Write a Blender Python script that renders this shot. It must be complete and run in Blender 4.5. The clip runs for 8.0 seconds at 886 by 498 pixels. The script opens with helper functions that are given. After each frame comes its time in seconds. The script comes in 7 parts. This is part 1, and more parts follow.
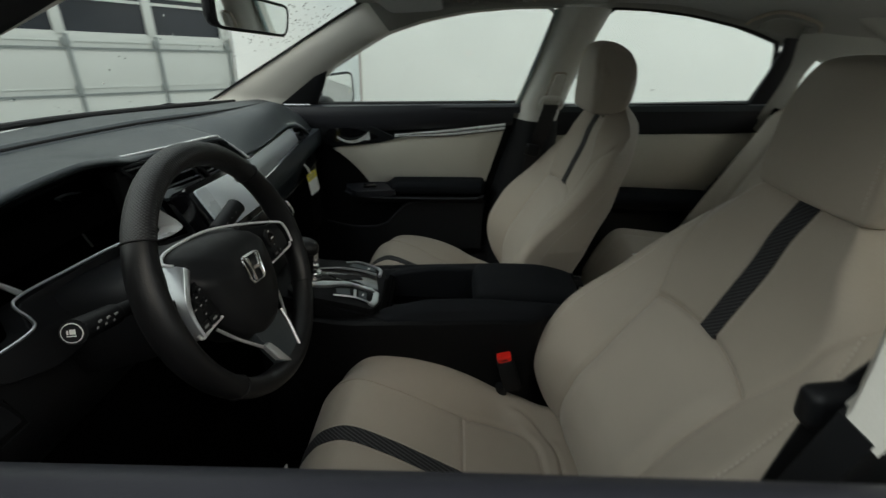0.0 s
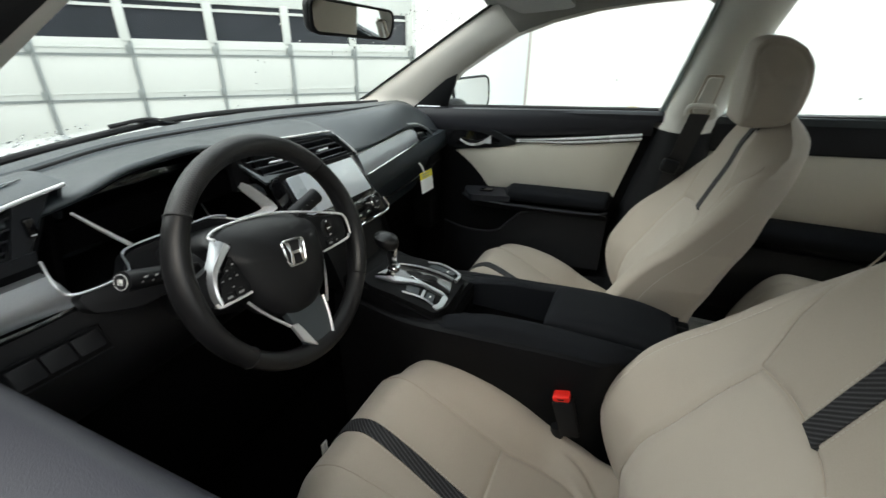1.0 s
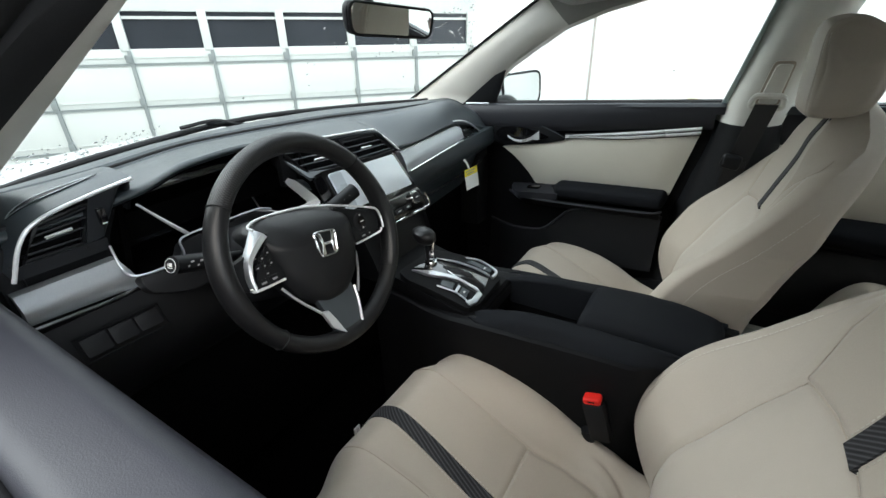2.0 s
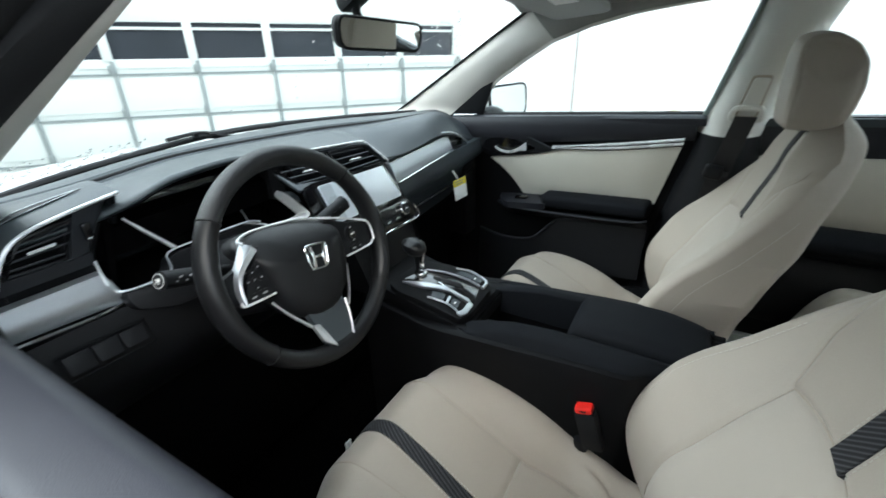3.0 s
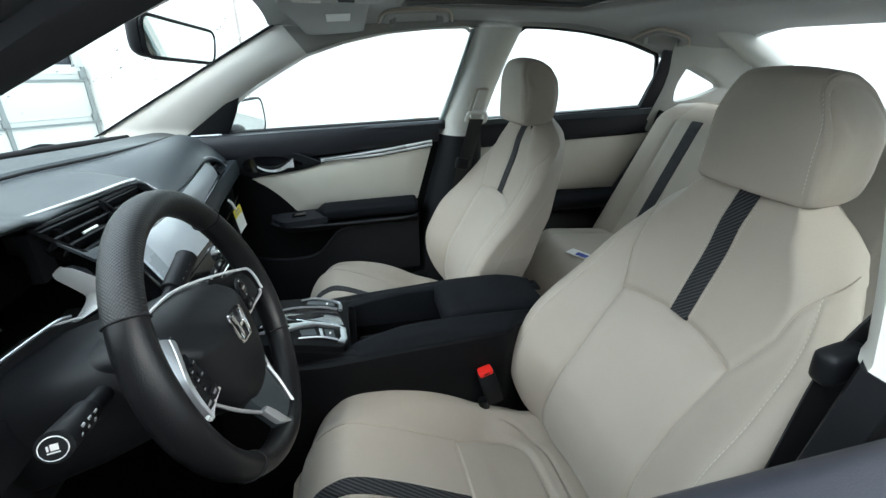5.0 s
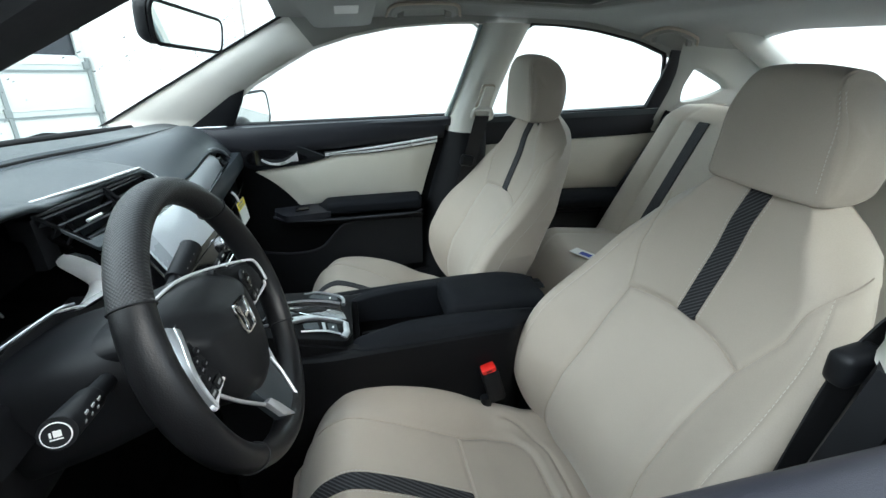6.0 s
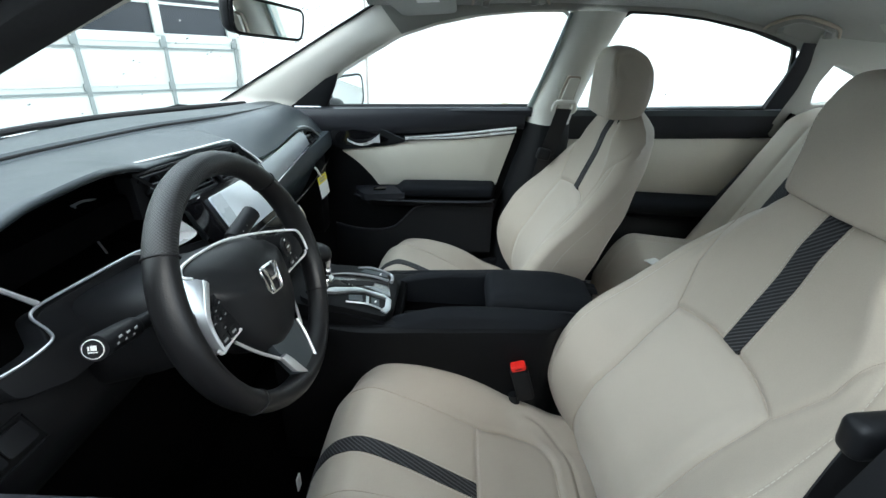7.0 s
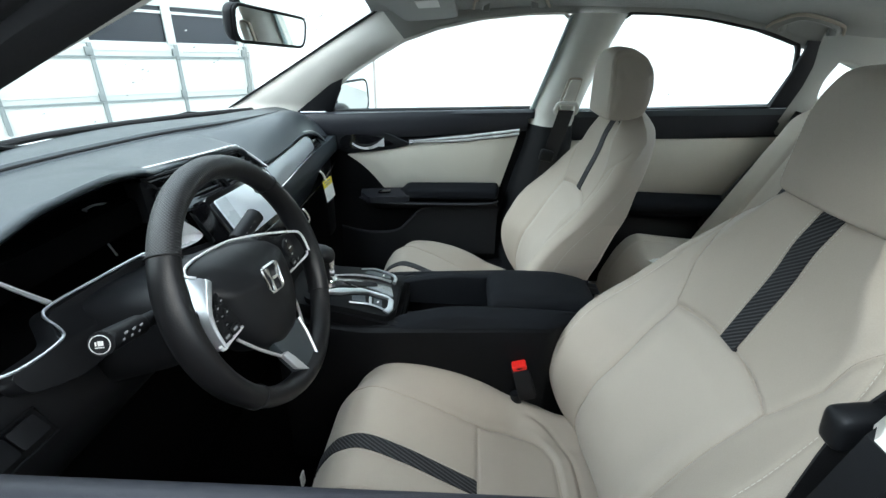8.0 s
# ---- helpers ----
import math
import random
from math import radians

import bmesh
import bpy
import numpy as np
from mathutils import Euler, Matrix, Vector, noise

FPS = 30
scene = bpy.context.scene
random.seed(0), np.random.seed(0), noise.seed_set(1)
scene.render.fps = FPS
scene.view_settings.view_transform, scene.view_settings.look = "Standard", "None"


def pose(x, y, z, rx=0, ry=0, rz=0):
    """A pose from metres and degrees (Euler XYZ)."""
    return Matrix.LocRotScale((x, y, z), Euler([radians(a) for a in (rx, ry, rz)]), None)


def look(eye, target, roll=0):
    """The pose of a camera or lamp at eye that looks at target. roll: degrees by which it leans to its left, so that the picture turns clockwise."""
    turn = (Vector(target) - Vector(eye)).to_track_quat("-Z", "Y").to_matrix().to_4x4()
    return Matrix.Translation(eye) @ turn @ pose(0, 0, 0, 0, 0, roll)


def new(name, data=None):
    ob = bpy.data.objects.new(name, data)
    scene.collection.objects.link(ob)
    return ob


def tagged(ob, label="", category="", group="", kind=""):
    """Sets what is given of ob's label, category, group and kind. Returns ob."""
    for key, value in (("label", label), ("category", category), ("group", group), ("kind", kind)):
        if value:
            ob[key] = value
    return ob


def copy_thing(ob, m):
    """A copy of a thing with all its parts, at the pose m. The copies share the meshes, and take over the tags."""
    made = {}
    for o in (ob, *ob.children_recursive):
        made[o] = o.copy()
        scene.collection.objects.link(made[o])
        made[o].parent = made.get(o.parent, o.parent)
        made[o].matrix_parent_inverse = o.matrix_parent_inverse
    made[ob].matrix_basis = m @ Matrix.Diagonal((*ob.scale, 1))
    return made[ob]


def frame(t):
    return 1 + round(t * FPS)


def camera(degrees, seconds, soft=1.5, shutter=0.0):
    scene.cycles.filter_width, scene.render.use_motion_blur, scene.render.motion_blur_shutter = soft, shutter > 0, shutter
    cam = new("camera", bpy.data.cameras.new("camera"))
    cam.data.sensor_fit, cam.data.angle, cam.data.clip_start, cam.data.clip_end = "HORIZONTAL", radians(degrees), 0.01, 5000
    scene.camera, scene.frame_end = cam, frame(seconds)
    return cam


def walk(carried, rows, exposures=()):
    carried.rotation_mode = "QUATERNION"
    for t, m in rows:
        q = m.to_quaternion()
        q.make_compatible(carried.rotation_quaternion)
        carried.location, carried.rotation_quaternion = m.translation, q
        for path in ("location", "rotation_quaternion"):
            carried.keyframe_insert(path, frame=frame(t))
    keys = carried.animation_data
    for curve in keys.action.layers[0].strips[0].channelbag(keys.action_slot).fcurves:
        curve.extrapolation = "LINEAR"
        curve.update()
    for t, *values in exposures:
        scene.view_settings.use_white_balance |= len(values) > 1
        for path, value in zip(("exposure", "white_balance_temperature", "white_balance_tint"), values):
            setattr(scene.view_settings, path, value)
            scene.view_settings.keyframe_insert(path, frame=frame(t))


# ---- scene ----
cam = camera(91.9, 8.0, shutter=0.5)
PATH = [
    (0, (-0.033, -0.883, 1.23), (-0.047, 0.901, 0.326), 2.4),
    (0.5, (0.056, -0.833, 1.227), (-0.322, 0.915, 0.331), 1.3),
    (1, (0.137, -0.803, 1.225), (-0.586, 0.829, 0.322), 0.4),
    (1.5, (0.176, -0.793, 1.228), (-0.745, 0.731, 0.318), -2.1),
    (1.7, (0.185, -0.787, 1.221), (-0.783, 0.71, 0.315), -2.3),
    (2.8, (0.195, -0.788, 1.232), (-0.768, 0.713, 0.325), -2.2),
    (3, (0.186, -0.79, 1.228), (-0.741, 0.754, 0.358), -2.0),
    (3.5, (0.138, -0.8, 1.223), (-0.37, 0.95, 0.397), -1.8),
    (4, (-0.02, -0.836, 1.218), (-0.024, 0.963, 0.344), -2.8),
    (4.5, (-0.125, -0.853, 1.234), (0.208, 0.94, 0.412), -0.2),
    (4.7, (-0.148, -0.853, 1.236), (0.255, 0.921, 0.404), 0.3),
    (6, (-0.167, -0.847, 1.226), (0.251, 0.919, 0.386), 1.9),
    (6.5, (-0.109, -0.853, 1.24), (0.025, 0.934, 0.351), 3.3),
    (7, (-0.058, -0.867, 1.241), (-0.085, 0.914, 0.331), 2.7),
    (7.5, (-0.041, -0.877, 1.242), (-0.115, 0.904, 0.334), 1.7),
    (8, (-0.038, -0.88, 1.242), (-0.112, 0.906, 0.345), 1.6),
]
EXPOSURES = [(0, 0.32, 7030, 4), (0.5, 1.23, 7030, 5), (1, 1.51, 6980, 7), (1.5, 1.65, 6830, 8), (3, 1.91, 6270, 5), (3.5, 2.0, 6200, 4), (4.5, 1.86, 6150, 4), (8, 1.98, 6150, 4)]
walk(cam, [(t, look(eye, target, roll)) for t, eye, target, roll in PATH], EXPOSURES)

# ---- light ----
world = bpy.data.worlds.new("overcast")
scene.world = world
world.use_nodes = True
wn = world.node_tree.nodes
sky = wn.new("ShaderNodeTexSky")
sky.sky_type = "NISHITA"
sky.sun_disc = False
sky.sun_elevation, sky.sun_rotation = radians(42), radians(150)
sky.air_density, sky.dust_density, sky.ozone_density = 1.0, 6.0, 2.0
soft_sky = wn.new("ShaderNodeMix")
soft_sky.data_type = "RGBA"
soft_sky.inputs[0].default_value = 0.75
world.node_tree.links.new(sky.outputs[0], soft_sky.inputs[6])
soft_sky.inputs[7].default_value = (8.4, 9.2, 9.9, 1)
world.node_tree.links.new(soft_sky.outputs[2], wn["Background"].inputs[0])
wn["Background"].inputs[1].default_value = 0.15
sun = new("sun", bpy.data.lights.new("sun", "SUN"))
sun.data.energy, sun.data.angle, sun.data.color = 0.64, radians(45), (0.97, 1.0, 0.985)
sun.matrix_world = look((0, 0, 0), (0.69, 0.26, -0.52))


# ---- materials ----
def mat(name, color, rough=0.5, metal=0.0, vary=0.12, scale=6.0, grain=400.0, bump=0.0, coat=0.0, spec=0.5, sheen=0.0, dist=0.001, rvary=0.15):
    """A surface with variation at two scales (stains and grain) and a fine relief."""
    m = bpy.data.materials.new(name)
    m.use_nodes = True
    nt = m.node_tree
    n, l = nt.nodes, nt.links
    b = n["Principled BSDF"]
    co = n.new("ShaderNodeTexCoord")
    big, fine = n.new("ShaderNodeTexNoise"), n.new("ShaderNodeTexNoise")
    for t, s, d in ((big, scale, 5.0), (fine, grain, 2.0)):
        t.inputs["Scale"].default_value, t.inputs["Detail"].default_value = s, d
        l.new(co.outputs["Object"], t.inputs["Vector"])
    both = n.new("ShaderNodeMath")
    both.operation = "ADD"
    l.new(big.outputs["Fac"], both.inputs[0])
    l.new(fine.outputs["Fac"], both.inputs[1])
    rng = n.new("ShaderNodeMapRange")
    rng.inputs["From Min"].default_value, rng.inputs["From Max"].default_value = 0.6, 1.4
    rng.inputs["To Min"].default_value, rng.inputs["To Max"].default_value = 1 - vary, 1 + vary
    l.new(both.outputs[0], rng.inputs["Value"])
    mul = n.new("ShaderNodeVectorMath")
    mul.operation = "SCALE"
    mul.inputs[0].default_value = color
    l.new(rng.outputs[0], mul.inputs["Scale"])
    l.new(mul.outputs[0], b.inputs["Base Color"])
    rr = n.new("ShaderNodeMapRange")
    rr.inputs["From Min"].default_value, rr.inputs["From Max"].default_value = 0.3, 0.7
    rr.inputs["To Min"].default_value, rr.inputs["To Max"].default_value = max(rough * (1 - rvary), 0.02), min(rough * (1 + rvary), 1)
    l.new(big.outputs["Fac"], rr.inputs["Value"])
    l.new(rr.outputs[0], b.inputs["Roughness"])
    b.inputs["Metallic"].default_value = metal
    b.inputs["Coat Weight"].default_value = coat
    b.inputs["Coat Roughness"].default_value = 0.08
    b.inputs["Specular IOR Level"].default_value = spec
    b.inputs["Sheen Weight"].default_value = sheen
    if bump:
        bp = n.new("ShaderNodeBump")
        bp.inputs["Strength"].default_value, bp.inputs["Distance"].default_value = bump, dist
        l.new(fine.outputs["Fac"], bp.inputs["Height"])
        l.new(bp.outputs[0], b.inputs["Normal"])
    return m


def glass(name, color=(1, 1, 1), rough=0.0):
    """Thin pane: it lets light straight through and mirrors a little."""
    m = bpy.data.materials.new(name)
    m.use_nodes = True
    n, l = m.node_tree.nodes, m.node_tree.links
    n.remove(n["Principled BSDF"])
    tr, gl, mix = (n.new(k) for k in ("ShaderNodeBsdfTransparent", "ShaderNodeBsdfGlossy", "ShaderNodeMixShader"))
    tr.inputs[0].default_value = (*color, 1)
    gl.inputs["Roughness"].default_value = rough
    mix.inputs[0].default_value = 0.03
    l.new(tr.outputs[0], mix.inputs[1])
    l.new(gl.outputs[0], mix.inputs[2])
    l.new(mix.outputs[0], n["Material Output"].inputs[0])
    return m


def ribs(m, phase_socket, pitch, dark, light, depth):
    """Adds ribs to a surface: colour and relief follow the sine of a length."""
    n, l = m.node_tree.nodes, m.node_tree.links
    b = n["Principled BSDF"]
    mul, sn, rg, mix, bp = n.new("ShaderNodeMath"), n.new("ShaderNodeMath"), n.new("ShaderNodeMapRange"), n.new("ShaderNodeMix"), n.new("ShaderNodeBump")
    mul.operation, sn.operation = "MULTIPLY", "SINE"
    mul.inputs[1].default_value = 2 * math.pi / pitch
    l.new(phase_socket, mul.inputs[0])
    l.new(mul.outputs[0], sn.inputs[0])
    rg.inputs["From Min"].default_value, rg.inputs["From Max"].default_value = -0.2, 1.0
    l.new(sn.outputs[0], rg.inputs["Value"])
    mix.data_type = "RGBA"
    mix.inputs[6].default_value, mix.inputs[7].default_value = (*dark, 1), (*light, 1)
    l.new(rg.outputs[0], mix.inputs[0])
    l.new(mix.outputs[2], b.inputs["Base Color"])
    bp.inputs["Strength"].default_value, bp.inputs["Distance"].default_value = 0.6, depth
    l.new(rg.outputs[0], bp.inputs["Height"])
    l.new(bp.outputs[0], b.inputs["Normal"])


def along(m, direction):
    """The length of a point of the object along a direction."""
    n, l = m.node_tree.nodes, m.node_tree.links
    co, dot = n.new("ShaderNodeTexCoord"), n.new("ShaderNodeVectorMath")
    dot.operation = "DOT_PRODUCT"
    dot.inputs[1].default_value = direction
    l.new(co.outputs["Object"], dot.inputs[0])
    return dot.outputs["Value"]


def weave(name, dark, light, pitch, run):
    """Black webbing with slanting ribs."""
    m = mat(name, dark, 0.75, vary=0.2, grain=900)
    ribs(m, along(m, run), pitch, dark, light, 0.0010)
    return m


def knurl(name, dark, light, pitch, axis, right, up):
    """Leather with a fine diamond knurl round a rim of 0.16 m."""
    m = mat(name, dark, 0.45, vary=0.15, grain=900)
    n, l = m.node_tree.nodes, m.node_tree.links
    b = n["Principled BSDF"]
    turn, size = n.new("ShaderNodeMath"), n.new("ShaderNodeMath")
    turn.operation, size.operation = "ARCTAN2", "MULTIPLY"
    l.new(along(m, up), turn.inputs[0])
    l.new(along(m, right), turn.inputs[1])
    l.new(turn.outputs[0], size.inputs[0])
    size.inputs[1].default_value = 0.16
    waves = []
    for sign in ("ADD", "SUBTRACT"):
        both, mul, sn = (n.new("ShaderNodeMath") for _ in range(3))
        both.operation, mul.operation, sn.operation = sign, "MULTIPLY", "SINE"
        mul.inputs[1].default_value = 2 * math.pi / pitch
        l.new(size.outputs[0], both.inputs[0])
        l.new(along(m, axis), both.inputs[1])
        l.new(both.outputs[0], mul.inputs[0])
        l.new(mul.outputs[0], sn.inputs[0])
        waves.append(sn.outputs[0])
    grid, rg, mix, bp = n.new("ShaderNodeMath"), n.new("ShaderNodeMapRange"), n.new("ShaderNodeMix"), n.new("ShaderNodeBump")
    grid.operation = "ADD"
    l.new(waves[0], grid.inputs[0])
    l.new(waves[1], grid.inputs[1])
    rg.inputs["From Min"].default_value, rg.inputs["From Max"].default_value = -1.0, 1.6
    l.new(grid.outputs[0], rg.inputs["Value"])
    mix.data_type = "RGBA"
    mix.inputs[6].default_value, mix.inputs[7].default_value = (*dark, 1), (*light, 1)
    l.new(rg.outputs[0], mix.inputs[0])
    l.new(mix.outputs[2], b.inputs["Base Color"])
    bp.inputs["Strength"].default_value, bp.inputs["Distance"].default_value = 0.6, 0.0007
    l.new(rg.outputs[0], bp.inputs["Height"])
    l.new(bp.outputs[0], b.inputs["Normal"])
    return m


CLOTH = mat("beige_upholstery", (0.414, 0.361, 0.300), 0.62, vary=0.06, scale=9, grain=700, bump=0.25, sheen=0.15, dist=0.0006)


def dents(m, scale, depth):
    """Soft puckers of a padded cover, under its fine relief."""
    n, l = m.node_tree.nodes, m.node_tree.links
    b, co, no, bp = n["Principled BSDF"], n.new("ShaderNodeTexCoord"), n.new("ShaderNodeTexNoise"), n.new("ShaderNodeBump")
    no.inputs["Scale"].default_value, no.inputs["Detail"].default_value = scale, 3.0
    bp.inputs["Strength"].default_value, bp.inputs["Distance"].default_value = 0.35, depth
    l.new(co.outputs["Object"], no.inputs["Vector"])
    l.new(no.outputs["Fac"], bp.inputs["Height"])
    fine = b.inputs["Normal"].links[0].from_node
    l.new(bp.outputs[0], fine.inputs["Normal"])


dents(CLOTH, 9.0, 0.008)
CLOTH_INSERT = mat("beige_insert_cloth", (0.426, 0.374, 0.313), 0.70, vary=0.06, scale=9, grain=1100, bump=0.35, sheen=0.25, dist=0.0006)
dents(CLOTH_INSERT, 9.0, 0.008)
STRIP = mat("bright_satin_strip", (0.76, 0.77, 0.78), 0.28, metal=0.3, vary=0.04, scale=5)
WATER = bpy.data.materials.new("rain_water")
WATER.use_nodes = True
WATER.node_tree.nodes["Principled BSDF"].inputs["Transmission Weight"].default_value = 1.0
WATER.node_tree.nodes["Principled BSDF"].inputs["IOR"].default_value = 1.33
WATER.node_tree.nodes["Principled BSDF"].inputs["Roughness"].default_value = 0.02
BELT_BLACK = mat("black_belt_webbing", (0.009, 0.009, 0.011), 0.7, vary=0.2, grain=900, bump=0.4, dist=0.0006)
SEAM = mat("shadowed_seam_thread", (0.40, 0.345, 0.285), 0.8, vary=0.1, grain=900)
STITCH = mat("pale_thread", (0.54, 0.51, 0.45), 0.7, vary=0.1, grain=900)
WEBBING = weave("black_ribbed_webbing", (0.007, 0.007, 0.009), (0.060, 0.060, 0.066), 0.0040, (-0.70, 0.55, 0.78))
WEBBING_SEAT = weave("black_ribbed_seat_webbing", (0.007, 0.007, 0.009), (0.060, 0.060, 0.066), 0.0056, (0.55, 0.80, 0.62))
AIRBAG = mat("black_airbag_cover", (0.0075, 0.008, 0.0095), 0.50, spec=0.30, vary=0.12, scale=8, grain=800, bump=0.4, dist=0.0006)
SOFT_DASH = mat("dark_grey_soft_touch", (0.031, 0.039, 0.045), 0.42, vary=0.12, scale=5, grain=900, bump=0.35, dist=0.0006)
BLACK = mat("black_grained_plastic", (0.0085, 0.0090, 0.0105), 0.48, vary=0.2, scale=7, grain=900, bump=0.3, dist=0.0006, spec=0.22)
CAP = mat("black_door_capping", (0.019, 0.020, 0.025), 0.5, vary=0.15, scale=5, grain=900, bump=0.3, dist=0.0006, spec=0.3)
SILL = mat("dark_grey_door_capping", (0.020, 0.0205, 0.027), 0.42, vary=0.12, scale=5, grain=900, bump=0.3, dist=0.0006, spec=0.3)
POD = mat("dark_grey_vent_panel", (0.020, 0.022, 0.026), 0.40, vary=0.12, scale=6, grain=900, bump=0.3, dist=0.0006, spec=0.35)
SATIN_PANEL = mat("satin_grey_dash_panel", (0.36, 0.38, 0.40), 0.42, metal=0.60, vary=0.08, scale=4, grain=600, bump=0.1, dist=0.0004)
CONSOLE_BLACK = mat("black_console_plastic", (0.0045, 0.0047, 0.0055), 0.6, vary=0.2, scale=7, grain=900, bump=0.3, dist=0.0006, spec=0.12)
BLACK_GLOSS = mat("piano_black_plastic", (0.006, 0.006, 0.007), 0.12, vary=0.15, coat=0.6)
BLACK_RUBBER = mat("black_rubber", (0.012, 0.012, 0.013), 0.7, vary=0.2, spec=0.25)
BLACK_CLOTH = mat("black_armrest_cloth", (0.0062, 0.0072, 0.0095), 0.85, vary=0.25, grain=1200, bump=0.4, dist=0.0006, spec=0.15)
# near-black carpet; shade of footwell, binnacle and bin is put into its colour
SHADE_BLACK = mat("black_carpet_and_recess_shade", (0.0016, 0.0016, 0.0018), 0.95, vary=0.4, scale=20, grain=700, bump=0.6, spec=0.03)
LEATHER = mat("black_wheel_leather", (0.0065, 0.0065, 0.0075), 0.40, spec=0.38, vary=0.15, scale=14, grain=650, bump=0.35, dist=0.0006)
PERF = knurl("black_ribbed_leather", (0.005, 0.005, 0.006), (0.024, 0.024, 0.026), 0.0033, (0.9455, 0, 0.3256), (0, 1, 0), (-0.3256, 0, 0.9455))
SILVER = mat("satin_silver_trim", (0.50, 0.52, 0.54), 0.34, metal=0.85, vary=0.06, scale=4, grain=600)
SATIN = mat("satin_chrome_trim", (0.66, 0.67, 0.69), 0.36, metal=0.8, vary=0.04, scale=5)
GREY_MARK = mat("pale_grey_legend", (0.26, 0.265, 0.27), 0.6, vary=0.05)
CHROME = mat("bright_chrome", (0.80, 0.81, 0.82), 0.12, metal=1.0, vary=0.03)
GLASS_EDGE = mat("grey_green_glass_edge", (0.30, 0.38, 0.37), 0.2, vary=0.05, coat=0.5)
TRIM_BEIGE = mat("beige_moulded_trim", (0.64, 0.625, 0.58), 0.8, vary=0.06, scale=6, grain=800, bump=0.25, dist=0.0006)
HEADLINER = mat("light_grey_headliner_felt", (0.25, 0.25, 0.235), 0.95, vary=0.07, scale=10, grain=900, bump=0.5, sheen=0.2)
# darker copy of the door beige; the rear's shade is put into it
SHADED_BEIGE = mat("shaded_beige_rear_door", (0.54, 0.51, 0.44), 0.75, vary=0.07, scale=7, grain=1000, bump=0.3, dist=0.0006)
PILLAR_GREY = mat("grey_moulded_pillar_trim", (0.36, 0.36, 0.335), 0.8, vary=0.06, scale=6, grain=800, bump=0.25, dist=0.0006)
DOOR_BEIGE = mat("beige_door_vinyl", (0.64, 0.61, 0.53), 0.55, vary=0.06, scale=6, grain=800, bump=0.3, dist=0.0006)
RED = mat("red_release_button", (0.75, 0.022, 0.016), 0.35, vary=0.08)
WHITE = mat("white_print", (0.78, 0.78, 0.76), 0.6, vary=0.05)
TAN = mat("tan_sticker", (0.55, 0.45, 0.28), 0.6, vary=0.2, scale=60)
YELLOW = mat("yellow_print", (0.75, 0.62, 0.03), 0.6, vary=0.06)
BLUE = mat("blue_print", (0.03, 0.06, 0.35), 0.5, vary=0.1)
PAINT = mat("white_car_paint", (0.64, 0.65, 0.66), 0.25, vary=0.04, coat=0.8)
MIRROR = mat("mirror_glass", (0.86, 0.88, 0.88), 0.02, metal=1.0, vary=0.01)
SCREEN = mat("dark_glossy_screen", (0.02, 0.022, 0.025), 0.12, vary=0.1, coat=1.0)
# screen film; the sky mirrored in it is put into the pale base colour
SCREEN_FILM = mat("filmed_touchscreen_glare", (0.74, 0.80, 0.86), 0.22, vary=0.06, scale=3, spec=0.9, coat=0.8)
KEY_FILM = mat("filmed_touch_keys", (0.46, 0.51, 0.56), 0.25, vary=0.06, scale=3, spec=0.8, coat=0.6)
GLASS = glass("clear_car_glass", (0.95, 0.98, 0.97))
DARK_PANE = mat("dark_window_glass", (0.022, 0.026, 0.032), 0.2, vary=0.25, scale=2, spec=0.35)
WALL_PAINT = mat("white_painted_block", (0.77, 0.795, 0.785), 0.85, vary=0.06, scale=2.5, grain=60, bump=0.3, dist=0.003)
DOOR_PAINT = mat("white_garage_door_paint", (0.47, 0.505, 0.49), 0.6, vary=0.06, scale=2, grain=80)
DOOR_RAIL = mat("grey_painted_rail", (0.17, 0.195, 0.195), 0.6, vary=0.12, scale=6)
ASPHALT = mat("wet_grey_concrete", (0.24, 0.24, 0.235), 0.55, vary=0.25, scale=1.5, grain=40, bump=0.4, dist=0.004)
UNSEEN_GREY = mat("unseen_wall_grey", (0.22, 0.22, 0.215), 0.8, vary=0.25, scale=3, grain=60)
RUST = mat("rusty_grey_strip", (0.36, 0.33, 0.31), 0.7, vary=0.35, scale=8)


# ---- mesh tools ----
def curve(*pts):
    """A smooth function through (x, y) pairs."""
    xs, ys = [p[0] for p in pts], [p[1] for p in pts]
    sl = [(ys[i + 1] - ys[i]) / (xs[i + 1] - xs[i]) for i in range(len(xs) - 1)]
    m = [sl[0]] + [0.0 if a * b <= 0 else 2 * a * b / (a + b) for a, b in zip(sl, sl[1:])] + [sl[-1]]

    def f(x):
        if x <= xs[0]:
            return ys[0]
        if x >= xs[-1]:
            return ys[-1]
        i = max(k for k in range(len(xs) - 1) if xs[k] <= x)
        h = xs[i + 1] - xs[i]
        t = (x - xs[i]) / h
        return ((2 * t**3 - 3 * t * t + 1) * ys[i] + (t**3 - 2 * t * t + t) * h * m[i] + (3 * t * t - 2 * t**3) * ys[i + 1] + (t**3 - t * t) * h * m[i + 1])

    return f


def smooth(a, b, x):
    t = min(max((x - a) / (b - a), 0.0), 1.0)
    return t * t * (3 - 2 * t)


def thing(name, label, category, loc=(0, 0, 0), group="", kind=""):
    ob = new(name)
    ob.location = loc
    ob.empty_display_size = 0.05
    return tagged(ob, label, category, group, kind)


